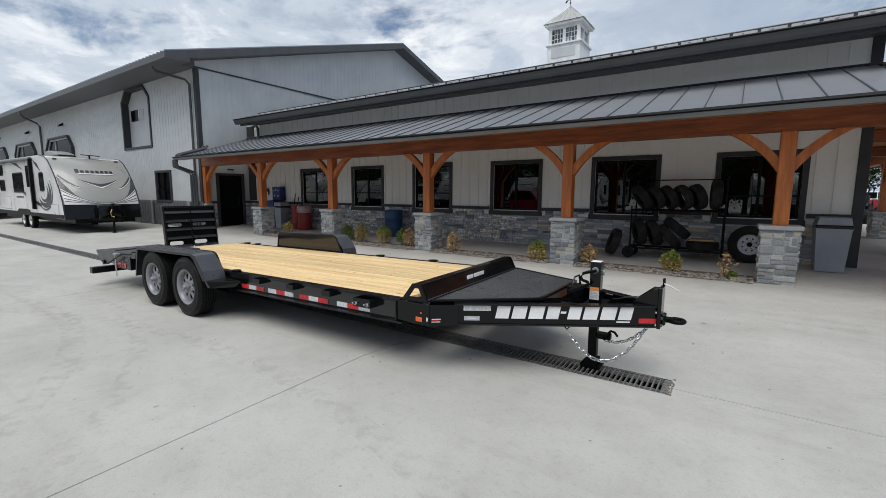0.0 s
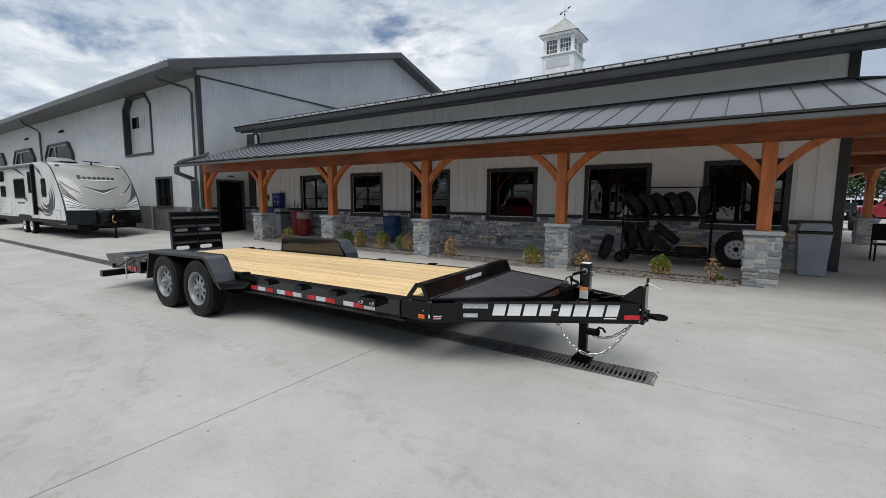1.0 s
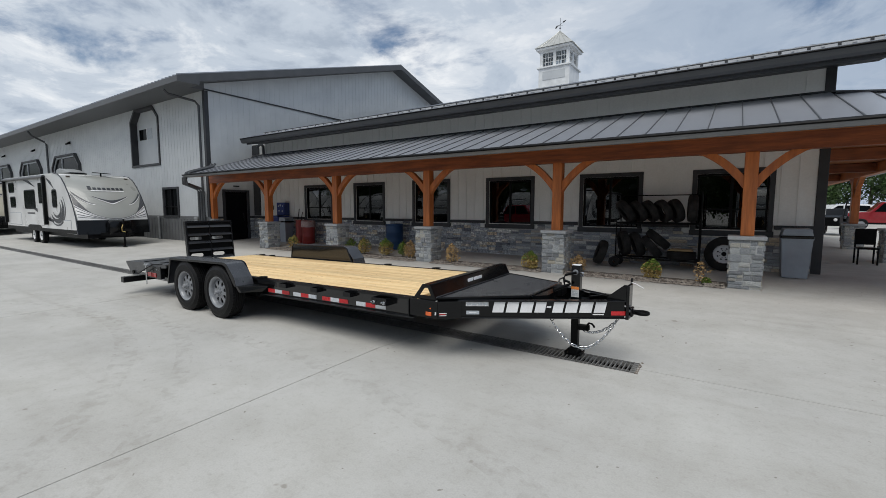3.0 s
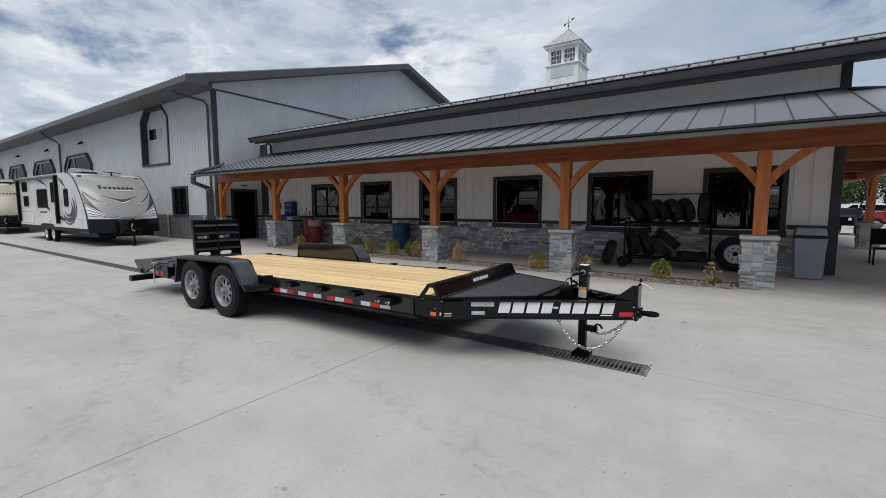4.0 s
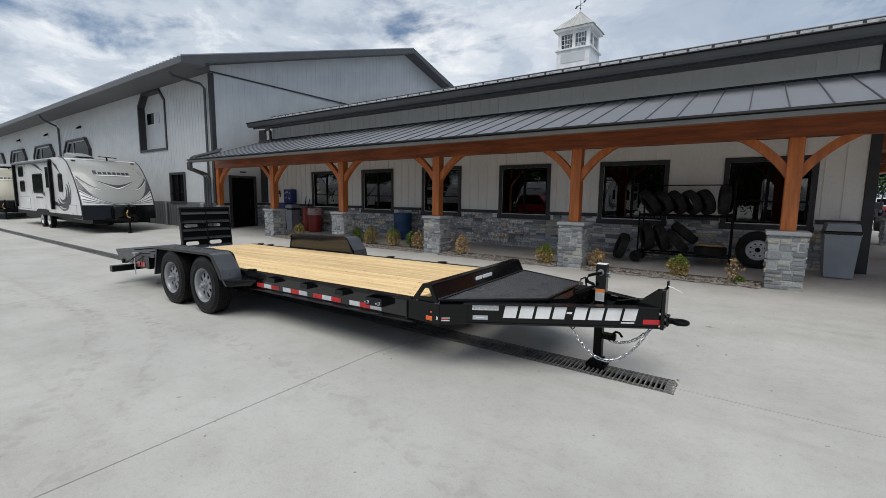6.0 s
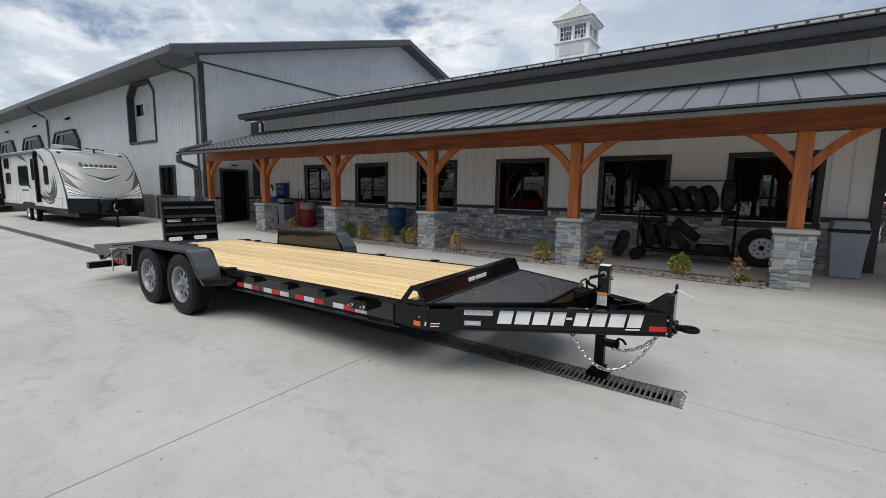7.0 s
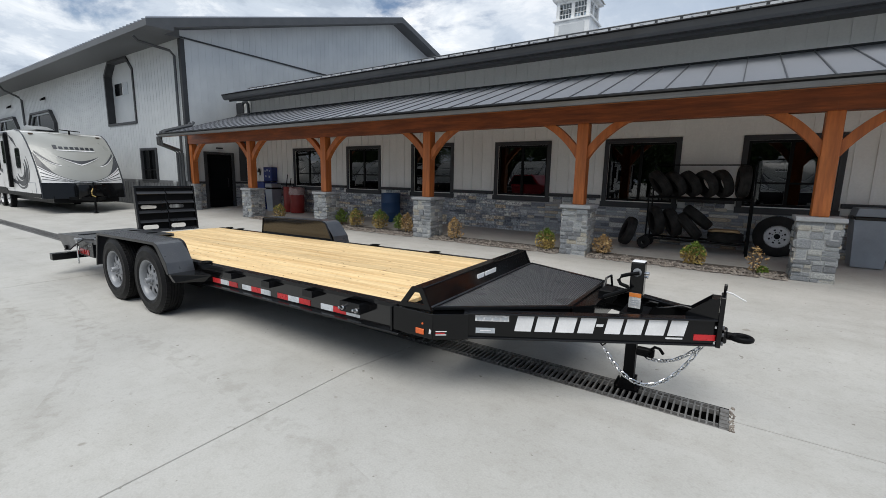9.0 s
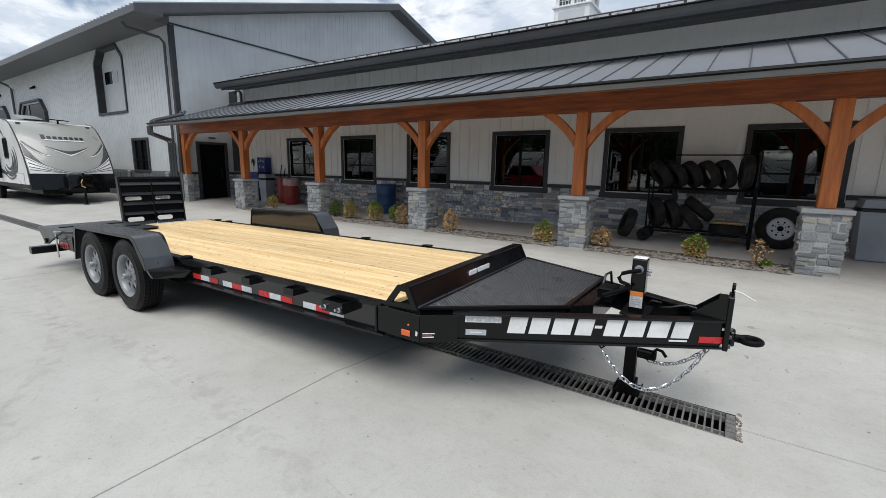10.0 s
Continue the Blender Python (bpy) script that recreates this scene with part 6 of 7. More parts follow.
part("jack_mount", box(JX - 0.09, JX + 0.09, JY - 0.10, JY + 0.20, 0.58, 0.594, 0.003), M["black_flat"], tl)
part("pull_pin", box(JX + 0.045, JX + 0.165, JY - 0.075, JY - 0.02, 0.285, 0.345, 0.008), M["black_flat"], jk)
part("hook", tube([(JX + 0.14, JY - 0.075, 0.31), (JX + 0.148, JY - 0.078, 0.355), (JX + 0.168, JY - 0.08, 0.378), (JX + 0.20, JY - 0.08, 0.372), (JX + 0.226, JY - 0.08, 0.338)], 0.011), M["black_flat"], jk, smooth=True)
wire = [(JX + 0.06, JY - 0.02, 0.66), (JX + 0.10, JY - 0.04, 0.70), (JX + 0.15, JY - 0.02, 0.69), (JX + 0.14, JY, 0.65), (JX + 0.2, JY + 0.0, 0.66), (JX + 0.30, JY + 0.02, 0.69), (JX + 0.36, JY + 0.02, 0.68)]
part("wiring", tube(wire, 0.007, 6), M["black_semi"], tl, smooth=True)
part("hydraulic_line", tube([(JX + 0.3, JY + 0.1, 0.66), (JX + 0.42, JY + 0.06, 0.67), (JX + 0.5, JY + 0.02, 0.65)], 0.02, 8), M["black_flat"], tl)

# safety chains made of links
lk = bmesh.new()
tube([(0.026 * math.cos(a) + (0.012 if math.cos(a) > 0 else -0.012), 0.016 * math.sin(a), 0) for a in [k * math.pi / 5 + 0.314 for k in range(10)]], 0.0055, 5, bm=lk, ring=True)
link_me = bpy.data.meshes.new("chain_link")
lk.to_mesh(link_me)
lk.free()
link_me.materials.append(M["chrome"])


def chain(p, q, sag, label):
    p, q = Vector(p), Vector(q)
    pts = [p.lerp(q, t) - Vector((0, 0, sag * 4 * t * (1 - t))) for t in [k / 80 for k in range(81)]]
    run, out = 0.0, []
    for a, b in zip(pts, pts[1:]):
        run += (b - a).length
        if run >= 0.037:
            run = 0.0
            out.append((b, (b - a).normalized()))
    root = part("safety_chain", tube([p - Vector((0.02, 0.0, -0.02)), p + Vector((0, 0, 0.0)), p + Vector((0.02, 0.0, 0.02))], 0.006, 6), M["black_flat"], tl, label)
    for k, (c, d) in enumerate(out):
        m = d.to_track_quat("X", "Z").to_matrix().to_4x4()
        piece("chain_link", link_me, root, Matrix.Translation(c) @ m @ Matrix.Rotation(math.pi / 2 * (k % 2) + 0.4, 4, "X") @ Matrix.Scale(0.84, 4))


chain((-1.02, 3.64, 0.43), (-0.45, 3.95, 0.46), 0.285, "zinc-plated safety chain")
chain((-0.79, 3.97, 0.29), (-0.46, 3.99, 0.44), 0.062, "zinc-plated safety chain")
# ---------- travel trailers parked along the hall ----------


def caravan(cap_mat, label, detailed=True, length=9.6):
    """Built with its front bottom edge at the origin, body towards -x, near side at y=0."""
    c = thing("travel_trailer", label, "travel trailer", (0, 0, 0), "parked travel trailers")
    Wd = 2.42
    prof = [(0.0, 0.54), (-0.04, 0.9), (-0.12, 1.22), (-0.34, 1.65), (-0.68, 2.1), (-1.05, 2.48), (-1.38, 2.74), (-1.75, 2.9), (-2.3, 2.97)]
    full = prof + [(-length, 3.0), (-length - 0.05, 2.9), (-length, 0.66)]
    part("body", prism([(x - 0.02, z) for x, z in full], 0, Wd, "y"), M["van_white"], c)

    def px(z):
        for (xa, za), (xb, zb) in zip(prof, prof[1:]):
            if za <= z <= zb:
                return xa + (xb - xa) * (z - za) / (zb - za)
        return prof[-1][0]

    def S(y, z, o=0.0):
        u = (y - Wd / 2) / (Wd / 2)
        return Vector((px(z) + 0.26 * (1 - u * u) * (1.0 if z < 2.5 else max(0, (2.97 - z) / 0.47)) + o, y, z + o * 0.5))

    def cap(zs, name, material, parent, lab=""):
        b = bmesh.new()
        g = [[b.verts.new(S(Wd * i / 16, z)) for i in range(17)] for z in zs]
        for r0, r1 in zip(g, g[1:]):
            for i in range(16):
                b.faces.new((r0[i], r0[i + 1], r1[i + 1], r1[i]))
        return part(name, b, material, parent, lab, smooth=True)

    def strip(name, y0, y1, lo, hi, material, parent, o=0.012):
        b = bmesh.new()
        k = 20
        ys = [y0 + (y1 - y0) * i / k for i in range(k + 1)]
        rows = [[b.verts.new(S(y, lo(y) + j / 5 * max(0.002, hi(y) - lo(y)), o)) for y in ys] for j in range(6)]
        for a, e in zip(rows, rows[1:]):
            for i in range(k):
                b.faces.new((a[i], a[i + 1], e[i + 1], e[i]))
        part(name, b, material, parent)
    low = cap([0.54, 0.8, 0.95, 1.08], "lower_cap", M["black"], c, "black lower front cap")
    up = cap([1.082, 1.22, 1.4, 1.65, 1.9, 2.1, 2.3, 2.48, 2.62, 2.74, 2.84, 2.92, 2.97], "front_cap", cap_mat, c)
    h = Wd / 2

    def q(y):
        return abs(y - h) / h
    if detailed:
        strip("graphic", 0.03, Wd - 0.03, lambda y: 1.084, lambda y: 1.10 + 0.52 * q(y) ** 2.0, M["van_white"], up, 0.008)
        strip("graphic", 0.02, Wd - 0.02, lambda y: 1.105 + 0.50 * q(y) ** 2.0, lambda y: 1.135 + 0.60 * q(y) ** 2.1 + 0.46 * max(0.0, (q(y) - 0.62) / 0.38) ** 1.6, M["van_mid"], up)
        strip("graphic", 0.02, Wd - 0.02, lambda y: 1.10 + 0.545 * q(y) ** 2.0, lambda y: 1.112 + 0.57 * q(y) ** 2.0, M["white"], up, 0.014)
        for a_, th, p_ in ((0.36, 0.035, 1.7), (0.22, 0.03, 1.6), (0.12, 0.018, 1.5)):
            strip("graphic", 0.05, Wd - 0.05, lambda y: 1.086 + a_ * q(y) ** p_, lambda y: 1.090 + (a_ + th) * q(y) ** p_, M["van_dark"], up, 0.013)
        for s in (0, 1):
            f = (lambda y: y) if not s else (lambda y: Wd - y)
            y0, y1 = sorted((f(0.06), f(0.64)))
            strip("graphic", y0, y1, lambda y: 1.70 + 0.42 * max(0.0, 1 - abs(f(y) - 0.06) / 0.58) ** 1.8, lambda y: 1.705 + 0.50 * max(0.0, 1 - abs(f(y) - 0.06) / 0.58) ** 1.5, M["van_mid"], up)
            strip("graphic", y0, y1, lambda y: 1.675 + 0.40 * max(0.0, 1 - abs(f(y) - 0.06) / 0.58) ** 1.8, lambda y: 1.695 + 0.40 * max(0.0, 1 - abs(f(y) - 0.06) / 0.58) ** 1.8, M["white"], up, 0.014)
        strip("graphic", h - 0.60, h + 0.60, lambda y: 1.74 + 0.27 * (abs(y - h) / 0.60) ** 1.2, lambda y: 1.86 + 0.165 * (abs(y - h) / 0.60) ** 1.6, M["van_mid"], up)
        strip("graphic", h - 0.62, h + 0.62, lambda y: 1.70 + 0.30 * (abs(y - h) / 0.62) ** 1.2, lambda y: 1.735 + 0.27 * (abs(y - h) / 0.62) ** 1.2, M["white"], up, 0.014)
    for k in range(8):
        y = h - 0.62 + 0.155 * k
        strip("name_bar", y, y + 0.11, lambda y: 2.28, lambda y: 2.37 + (0.05 if k == 0 else 0.0), M["van_dark"], up, 0.016)
    strip("name_bar", h - 0.55, h + 0.58, lambda y: 2.22, lambda y: 2.25, M["white"], up, 0.016)
    for y in (0.22, Wd - 0.22):
        part("clearance_light", box(-1.50, -1.40, y - 0.06, y + 0.06, 2.80, 2.835, 0.006), M["twig"], c)
    part("drip_rail", tube([(x - 0.0, -0.012, z) for x, z in prof], 0.022, 6), M["van_dark"], c)
    part("drip_rail", tube([(x - 0.0, Wd + 0.012, z) for x, z in prof], 0.022, 6), M["van_dark"], c)
    # side details
    for x0, x1, z0, z1 in ((-2.62, -2.14, 1.62, 2.26), (-6.45, -4.95, 1.56, 2.32), (-8.75, -7.95, 1.62, 2.05), (-8.9, -8.05, 2.33, 2.72)):
        def rounded(o, rad):
            out = []
            for cx_, cz_, a0 in ((x1 + o - rad, z1 + o - rad, 0), (x0 - o + rad, z1 + o - rad, 90), (x0 - o + rad, z0 - o + rad, 180), (x1 + o - rad, z0 - o + rad, 270)):
                out += [(cx_ + rad * math.cos(math.radians(a0 + d_)), cz_ + rad * math.sin(math.radians(a0 + d_))) for d_ in (0, 30, 60, 90)]
            return out
        w = part("side_window", prism(rounded(0, 0.09), -0.018, -0.002), M["dark_glass"], c)
        part("window_rim", prism(rounded(0.05, 0.12), -0.012, -0.001), M["black_flat"], w)
    d = part("entry_door", box(-4.62, -3.70, -0.016, -0.002, 0.8, 2.72, 0.006), M["van_white"], c)
    part("door_window", box(-4.35, -3.85, -0.022, -0.017, 1.75, 2.62), M["dark_glass"], d)
    part("door_handle", box(-3.80, -3.74, -0.04, -0.017, 1.35, 1.55, 0.006), M["black_flat"], d)
    for x0, x1, z0, z1 in ((-1.48, -0.66, 0.68, 1.06), (-9.12, -7.19, 0.79, 1.33)):
        part("hatch", box(x0, x1, -0.014, -0.002, z0, z1, 0.005), M["van_white"], c)
        part("hatch_seal", box(x0 - 0.018, x1 + 0.018, -0.006, -0.001, z0 - 0.018, z1 + 0.018), M["grey_plastic"], c)
    for x in (-3.38, -9.4):
        part("awning_arm", box(x - 0.08, x + 0.08, -0.13, -0.02, 0.85, 2.88, 0.01), M["black_flat"], c, "black folded awning arm")
    part("awning_roll", tube([(-3.3, -0.07, 2.86), (-9.45, -0.07, 2.9)], 0.065, 10), M["van_mid"], c, smooth=True)
    part("skirt", box(-length, -0.15, -0.016, -0.001, 0.56, 0.70), M["black_flat"], c)
    for r, th, m_ in ((0.76, 0.15, M["van_dark"]), (0.50, 0.085, M["van_dark"]), (1.0, 0.055, M["van_mid"])):
        po, pi_ = [], []
        for k in range(15):
            a = math.radians(-150 + 190 * k / 14)
            w = th * math.sin(math.pi * (k + 0.6) / 15.2)
            po.append((-2.2 + (r + w) * math.cos(a), 1.55 + 0.7 * (r + w) * math.sin(a)))
            pi_.append((-2.2 + (r - w) * math.cos(a), 1.55 + 0.7 * (r - w) * math.sin(a)))
        part("side_graphic", prism(po + pi_[::-1], -0.009, -0.002, "y"), m_, c)
    part("side_graphic", prism([(-2.5, 1.04), (-3.5, 1.22), (-4.8, 1.56), (-5.3, 1.54), (-3.7, 1.10), (-2.8, 0.97)], -0.008, -0.002, "y"), M["van_dark"], c)
    part("side_graphic", prism([(-2.35, 2.32), (-2.75, 2.66), (-3.3, 2.82), (-2.95, 2.60)], -0.008, -0.002, "y"), M["van_dark"], c)
    part("side_graphic", prism([(-4.75, 2.45), (-5.4, 2.68), (-6.6, 2.84), (-5.7, 2.78)], -0.008, -0.002, "y"), M["van_dark"], c)
    part("name_plate", box(-6.15, -5.1, -0.009, -0.002, 1.29, 1.36), M["van_mid"], c)
    part("chassis", box(-length + 0.1, 0.1, 0.25, Wd - 0.25, 0.38, 0.615), M["black_flat"], c)
    for x in (-4.75, -5.78):
        for y, s in ((0.16, -1), (Wd - 0.16, 1)):
            wheel(x, y, 0.35, s, c, M["white"], M["rubber"], 0.345, 0.2)
    part("wheel_arch", prism([(-4.25, 0.62), (-4.35, 0.76), (-4.6, 0.82), (-5.9, 0.82), (-6.15, 0.76), (-6.25, 0.62)], -0.022, -0.001, "y"), M["black_flat"], c)
    # nose: A-frame, gas cover, jack, roof unit
    for s in (-1, 1):
        part("drawbar", bar((-0.2, h + s * 0.75, 0.54), (1.05, h + s * 0.03, 0.54), 0.07, 0.11), M["black_flat"], c)
    part("gas_cover", box(0.22, 0.62, h - 0.40, h + 0.36, 0.50, 1.07, 0.09), M["black"], c, "black gas bottle cover", smooth=True)
    part("jack_post", tube([(0.78, h, 0.06), (0.78, h, 1.12)], 0.035), M["black_flat"], c)
    part("jack_plate", lathe([(0, 0.03), (0.07, 0.02), (0.09, 0)], Matrix.Translation((0.78, h, 0.035)), 10), M["black_flat"], c)
    part("hitch_cable", tube([(0.80, h - 0.04, 0.9), (0.86, h - 0.1, 0.8), (0.83, h - 0.08, 0.66), (0.9, h, 0.62)], 0.02, 6), M["leaf_y"], c, "yellow coiled tow cable")
    part("roof_unit", prism([(-5.4, 3.12), (-5.35, 3.32), (-5.0, 3.35), (-4.4, 3.28), (-3.75, 3.16), (-3.7, 3.11), (-3.9, 3.09)], h - 0.30, h + 0.30, "y", bev=0.03), M["gutter_pale"], c, "pale roof air conditioner", smooth=True)
    part("roof_unit_base", box(-5.3, -3.6, h - 0.30, h + 0.30, 2.97, 3.10, 0.01), M["black_flat"], c)
    part("aerial", tube([(-1.75, h + 0.20, 2.88), (-1.75, h + 0.20, 3.01)], 0.03, 6, bm=bar((-1.95, h + 0.0, 3.05), (-1.55, h + 0.45, 3.0), 0.16, 0.03)), M["black_flat"], c)
    return c


ca = caravan(M["van_grey"], "white travel trailer with champagne front cap and dark swooshes")
ca.matrix_basis = Matrix.Translation((-20.15, 5.36, 0.02))
cb = caravan(M["van_beige"], "white travel trailer with plain beige front cap", False)
cb.matrix_basis = pose(-34.6, 4.5, 0.02, 0, 0, -12)
for m_ in [pose(x_, -9.0 - 0.4 * (k_ % 2), 0, 0, 0, 90 + 3 * (k_ % 3)) for k_, x_ in enumerate((3.2, -8.5, -13.0, -20.4, -28.6, -32.4, -37.6))]:
    copy_thing(ca, m_)

# ---------- rubbish bins and small things under the porch ----------
FZ = level(10.9)


def square_bin(x, y, w, hgt, label, body_mat):
    b = thing("rubbish_bin", label, "bin", (x, y, FZ))
    z = FZ
    bd = bmesh.new()
    for (w0, z0, w1, z1) in ((0.82, z, 1.0, z + hgt * 0.78), (1.04, z + hgt * 0.78, 1.04, z + hgt * 0.81)):
        r0 = [bd.verts.new((x + sx * w * w0 / 2, y + sy * w * w0 / 2, z0)) for sx, sy in ((-1, -1), (1, -1), (1, 1), (-1, 1))]
        r1 = [bd.verts.new((x + sx * w * w1 / 2, y + sy * w * w1 / 2, z1)) for sx, sy in ((-1, -1), (1, -1), (1, 1), (-1, 1))]
        for i in range(4):
            bd.faces.new((r0[i], r0[(i + 1) % 4], r1[(i + 1) % 4], r1[i]))
        bd.faces.new(r0[::-1])
        bd.faces.new(r1)
    part("body", bd, body_mat, b)
    part("liner", box(x - w * 0.525, x + w * 0.525, y - w * 0.525, y + w * 0.525, z + hgt * 0.79, z + hgt * 0.86, 0.015), M["black"], b, "black bin liner")
    part("lid", prism([(x - w * 0.5, z + hgt * 0.86), (x + w * 0.5, z + hgt * 0.86), (x + w * 0.44, z + hgt), (x - w * 0.44, z + hgt)], y - w * 0.5, y + w * 0.5, "y", bev=0.008), body_mat, b)
    return b


def drum(x, y, r, hgt, label, m_, bag=False):
    d = thing("drum", label, "barrel", (x, y, FZ))
    z = FZ
    part("shell", lathe([(0, 0), (r * 0.92, 0), (r * 0.96, 0.03), (r * 0.97, hgt * 0.3), (r, hgt * 0.33), (r * 0.97, hgt * 0.36), (r * 0.98, hgt * 0.64), (r * 1.01, hgt * 0.67), (r * 0.98, hgt * 0.70), (r * 0.97, hgt * 0.95), (r * 1.02, hgt * 0.97), (r * 1.02, hgt), (r * 0.93, hgt), (r * 0.93, hgt * 0.4), (0, hgt * 0.4)], Matrix.Translation((x, y, z)), 28), m_, d, smooth=True)
    if bag:
        bg = lathe([(r * 1.06, hgt * 0.74), (r * 1.10, hgt * 0.84), (r * 1.05, hgt * 0.98), (r * 0.98, hgt * 1.04), (r * 0.9, hgt * 1.0)], Matrix.Translation((x, y, z)), 28)
        for v in bg.verts:
            v.co += Vector((rng.uniform(-1, 1), rng.uniform(-1, 1), rng.uniform(-1, 1))) * 0.018
        part("bag", bg, M["clear_bag"], d, "frosted bin bag", smooth=True)
    return d


square_bin(1.59, 10.78, 0.50, 1.0, "grey plastic rubbish bin with black liner", M["grey_plastic"])
square_bin(-14.93, 10.75, 0.42, 1.02, "grey plastic rubbish bin beside the blue cart", M["grey_plastic"])
drum(-14.12, 10.9, 0.245, 0.92, "red plastic drum against the stone wall", M["red_plastic"])
drum(-13.58, 10.78, 0.255, 0.88, "red plastic drum with a clear bag over its rim", M["red_plastic"], True)
drum(-9.17, 10.85, 0.30, 0.86, "blue plastic drum against the stone wall", M["blue_barrel"])
cart = thing("recycling_cart", "tall dark blue recycling cart with lid", "bin", (-15.6, 10.9, FZ))
part("body", prism([(-15.84, FZ + 0.02), (-15.40, FZ + 0.02), (-15.34, FZ + 1.0), (-15.90, FZ + 1.0)], 10.65, 11.2, "y", bev=0.01), M["blue"], cart)
part("lid", prism([(-15.94, FZ + 1.005), (-15.31, FZ + 1.005), (-15.33, FZ + 1.06), (-15.88, FZ + 1.09)], 10.62, 11.22, "y", bev=0.01), M["blue"], cart)
wb_ = thing("wall_box", "blue box with pale round marks on the wall", "box", (-15.85, WY, 1.25))
part("case", box(-15.93, -15.42, WY - 0.30, WY - 0.02, 1.27, 1.82, 0.02), M["blue"], wb_)
for k, (dx, dz, r) in enumerate(((0.12, 0.40, 0.035), (0.25, 0.43, 0.045), (0.40, 0.40, 0.035), (0.16, 0.20, 0.04), (0.38, 0.18, 0.045))):
    part("decal", lathe([(0, 0.003), (r, 0.003), (r, 0)], pose(-15.93 + dx, WY - 0.30, 1.27 + dz, 90), 10), M["silver_lbl"], wb_, "pale round decal")
for k, (x, top) in enumerate(((-14.62, 1.55), (-14.42, 1.42))):
    br = thing("broom", "broom leaning against the wall, dark handle up", "broom", (x, 11.0, FZ))
    part("handle", tube([(x, 10.95, FZ + 0.12), (x - 0.05, 11.22, top)], 0.016, 6), M["black_flat"], br)
    part("head", box(x - 0.14, x + 0.14, 10.9, 10.98, FZ, FZ + 0.12, 0.01), M["twig"], br)
ha = thing("wall_switch", "small dark wall switch beside the corner", "switch", (-16.55, WY, 1.5))
part("plate", box(-16.62, -16.54, WY - 0.03, WY - 0.019, 1.5, 1.62), M["trim"], ha)

# ---------- tyre rack ----------
RKX0, RKX1, RKY0, RKY1 = -1.84, -0.10, 10.45, 10.95
rk_ = thing("tyre_rack", "black tubular rolling rack for old tyres", "rack", (-1.0, 10.7, FZ))
for x in (RKX0, RKX1):
    for y in (RKY0, RKY1):
        part("upright", tube([(x, y, FZ + (0.18 if x < -1 else 0.0)), (x, y, 1.90 if y > 10.8 else 1.32)], 0.016, 8), M["black_flat"], rk_)
for z in (0.40, 1.24):
    for y in (RKY0, RKY1):
        part("shelf_rail", tube([(RKX0, y, z), (RKX1, y, z)], 0.02, 8), M["black_flat"], rk_)
    for x in (RKX0, RKX1):
        part("end_rail", tube([(x, RKY0, z), (x, RKY1, z)], 0.02, 8), M["black_flat"], rk_)
    for k in range(1, 6):
        x = RKX0 + (RKX1 - RKX0) * k / 6
        part("shelf_bar", tube([(x, RKY0, z - 0.01), (x, RKY1, z - 0.01)], 0.012, 6), M["black_flat"], rk_)
part("top_rail", tube([(RKX0, RKY1, 1.90), (RKX1, RKY1, 1.90)], 0.014, 6), M["black_flat"], rk_)
part("front_post", tube([(RKX1 + 0.02, RKY0, FZ), (RKX1 + 0.02, RKY0, 1.95)], 0.014, 8), M["black_flat"], rk_)
for y in (RKY0, RKY1):
    part("caster", lathe([(0.04, -0.03), (0.10, -0.035), (0.125, -0.02), (0.125, 0.02), (0.10, 0.035), (0.04, 0.03)], pose(RKX0 - 0.02, y - 0.06, FZ + 0.125, 90), 18, closed=True), M["rubber"], rk_, smooth=True)

tyre_prof = [(0.20, -0.07), (0.215, -0.095), (0.26, -0.105), (0.30, -0.10), (0.325, -0.085), (0.335, -0.05), (0.328, -0.045), (0.328, -0.035), (0.338, -0.03), (0.338, 0.03), (0.328, 0.035), (0.328, 0.045),
             (0.335, 0.05), (0.325, 0.085), (0.30, 0.10), (0.26, 0.105), (0.215, 0.095), (0.20, 0.07), (0.215, 0.05), (0.30, 0.06), (0.30, -0.06), (0.215, -0.05)]
ot = part("old_tyre", lathe(tyre_prof, None, 36, closed=True), M["old_rubber"], None, smooth=True)
tagged(ot, "worn black tyre leaning on the rack shelf", "tyre", "old tyres on the rack")
places = []
for k in range(5):
    places.append(pose(-1.68 + 0.27 * k, 10.66 + 0.03 * (k % 2), 1.24 + (0.27, 0.275, 0.28, 0.285, 0.295)[k], 0, (56, 58, 62, 66, 72)[k], (26, 34, 30, 36, 30)[k]) @ Matrix.Scale(0.90, 4))
places += [pose(-0.27, 10.66, 1.24 + 0.345, 0, 91, 8),
           pose(-1.70, 10.68, 0.40 + 0.345, 0, 80, 25), pose(-1.40, 10.70, 0.40 + 0.33, 0, 70, 22), pose(-1.08, 10.62, 0.40 + 0.28, 0, 50, 12),
           pose(-0.95, 10.70, 0.40 + 0.46, 0, 40, 14), pose(-0.45, 10.70, 0.40 + 0.11, 0, 0, 0), pose(-2.20, 10.50, FZ + 0.325, 0, 108, 22)]
ot.matrix_basis = places[0]
for m_ in places[1:]:
    copy_thing(ot, m_)
cd = thing("cardboard", "flattened brown cardboard lying on a tyre", "cardboard", (-0.45, 10.6, 0.61))
part("sheet", box(-0.72, -0.22, 10.46, 10.85, 0.618, 0.632), M["card"], cd)
part("sheet", box(-0.66, -0.25, 10.44, 10.8, 0.634, 0.656), M["card"], cd)
sp = thing("spare_wheel", "trailer tyre on a pale eight-hole steel rim against the wall", "wheel", (0.30, 10.95, FZ))
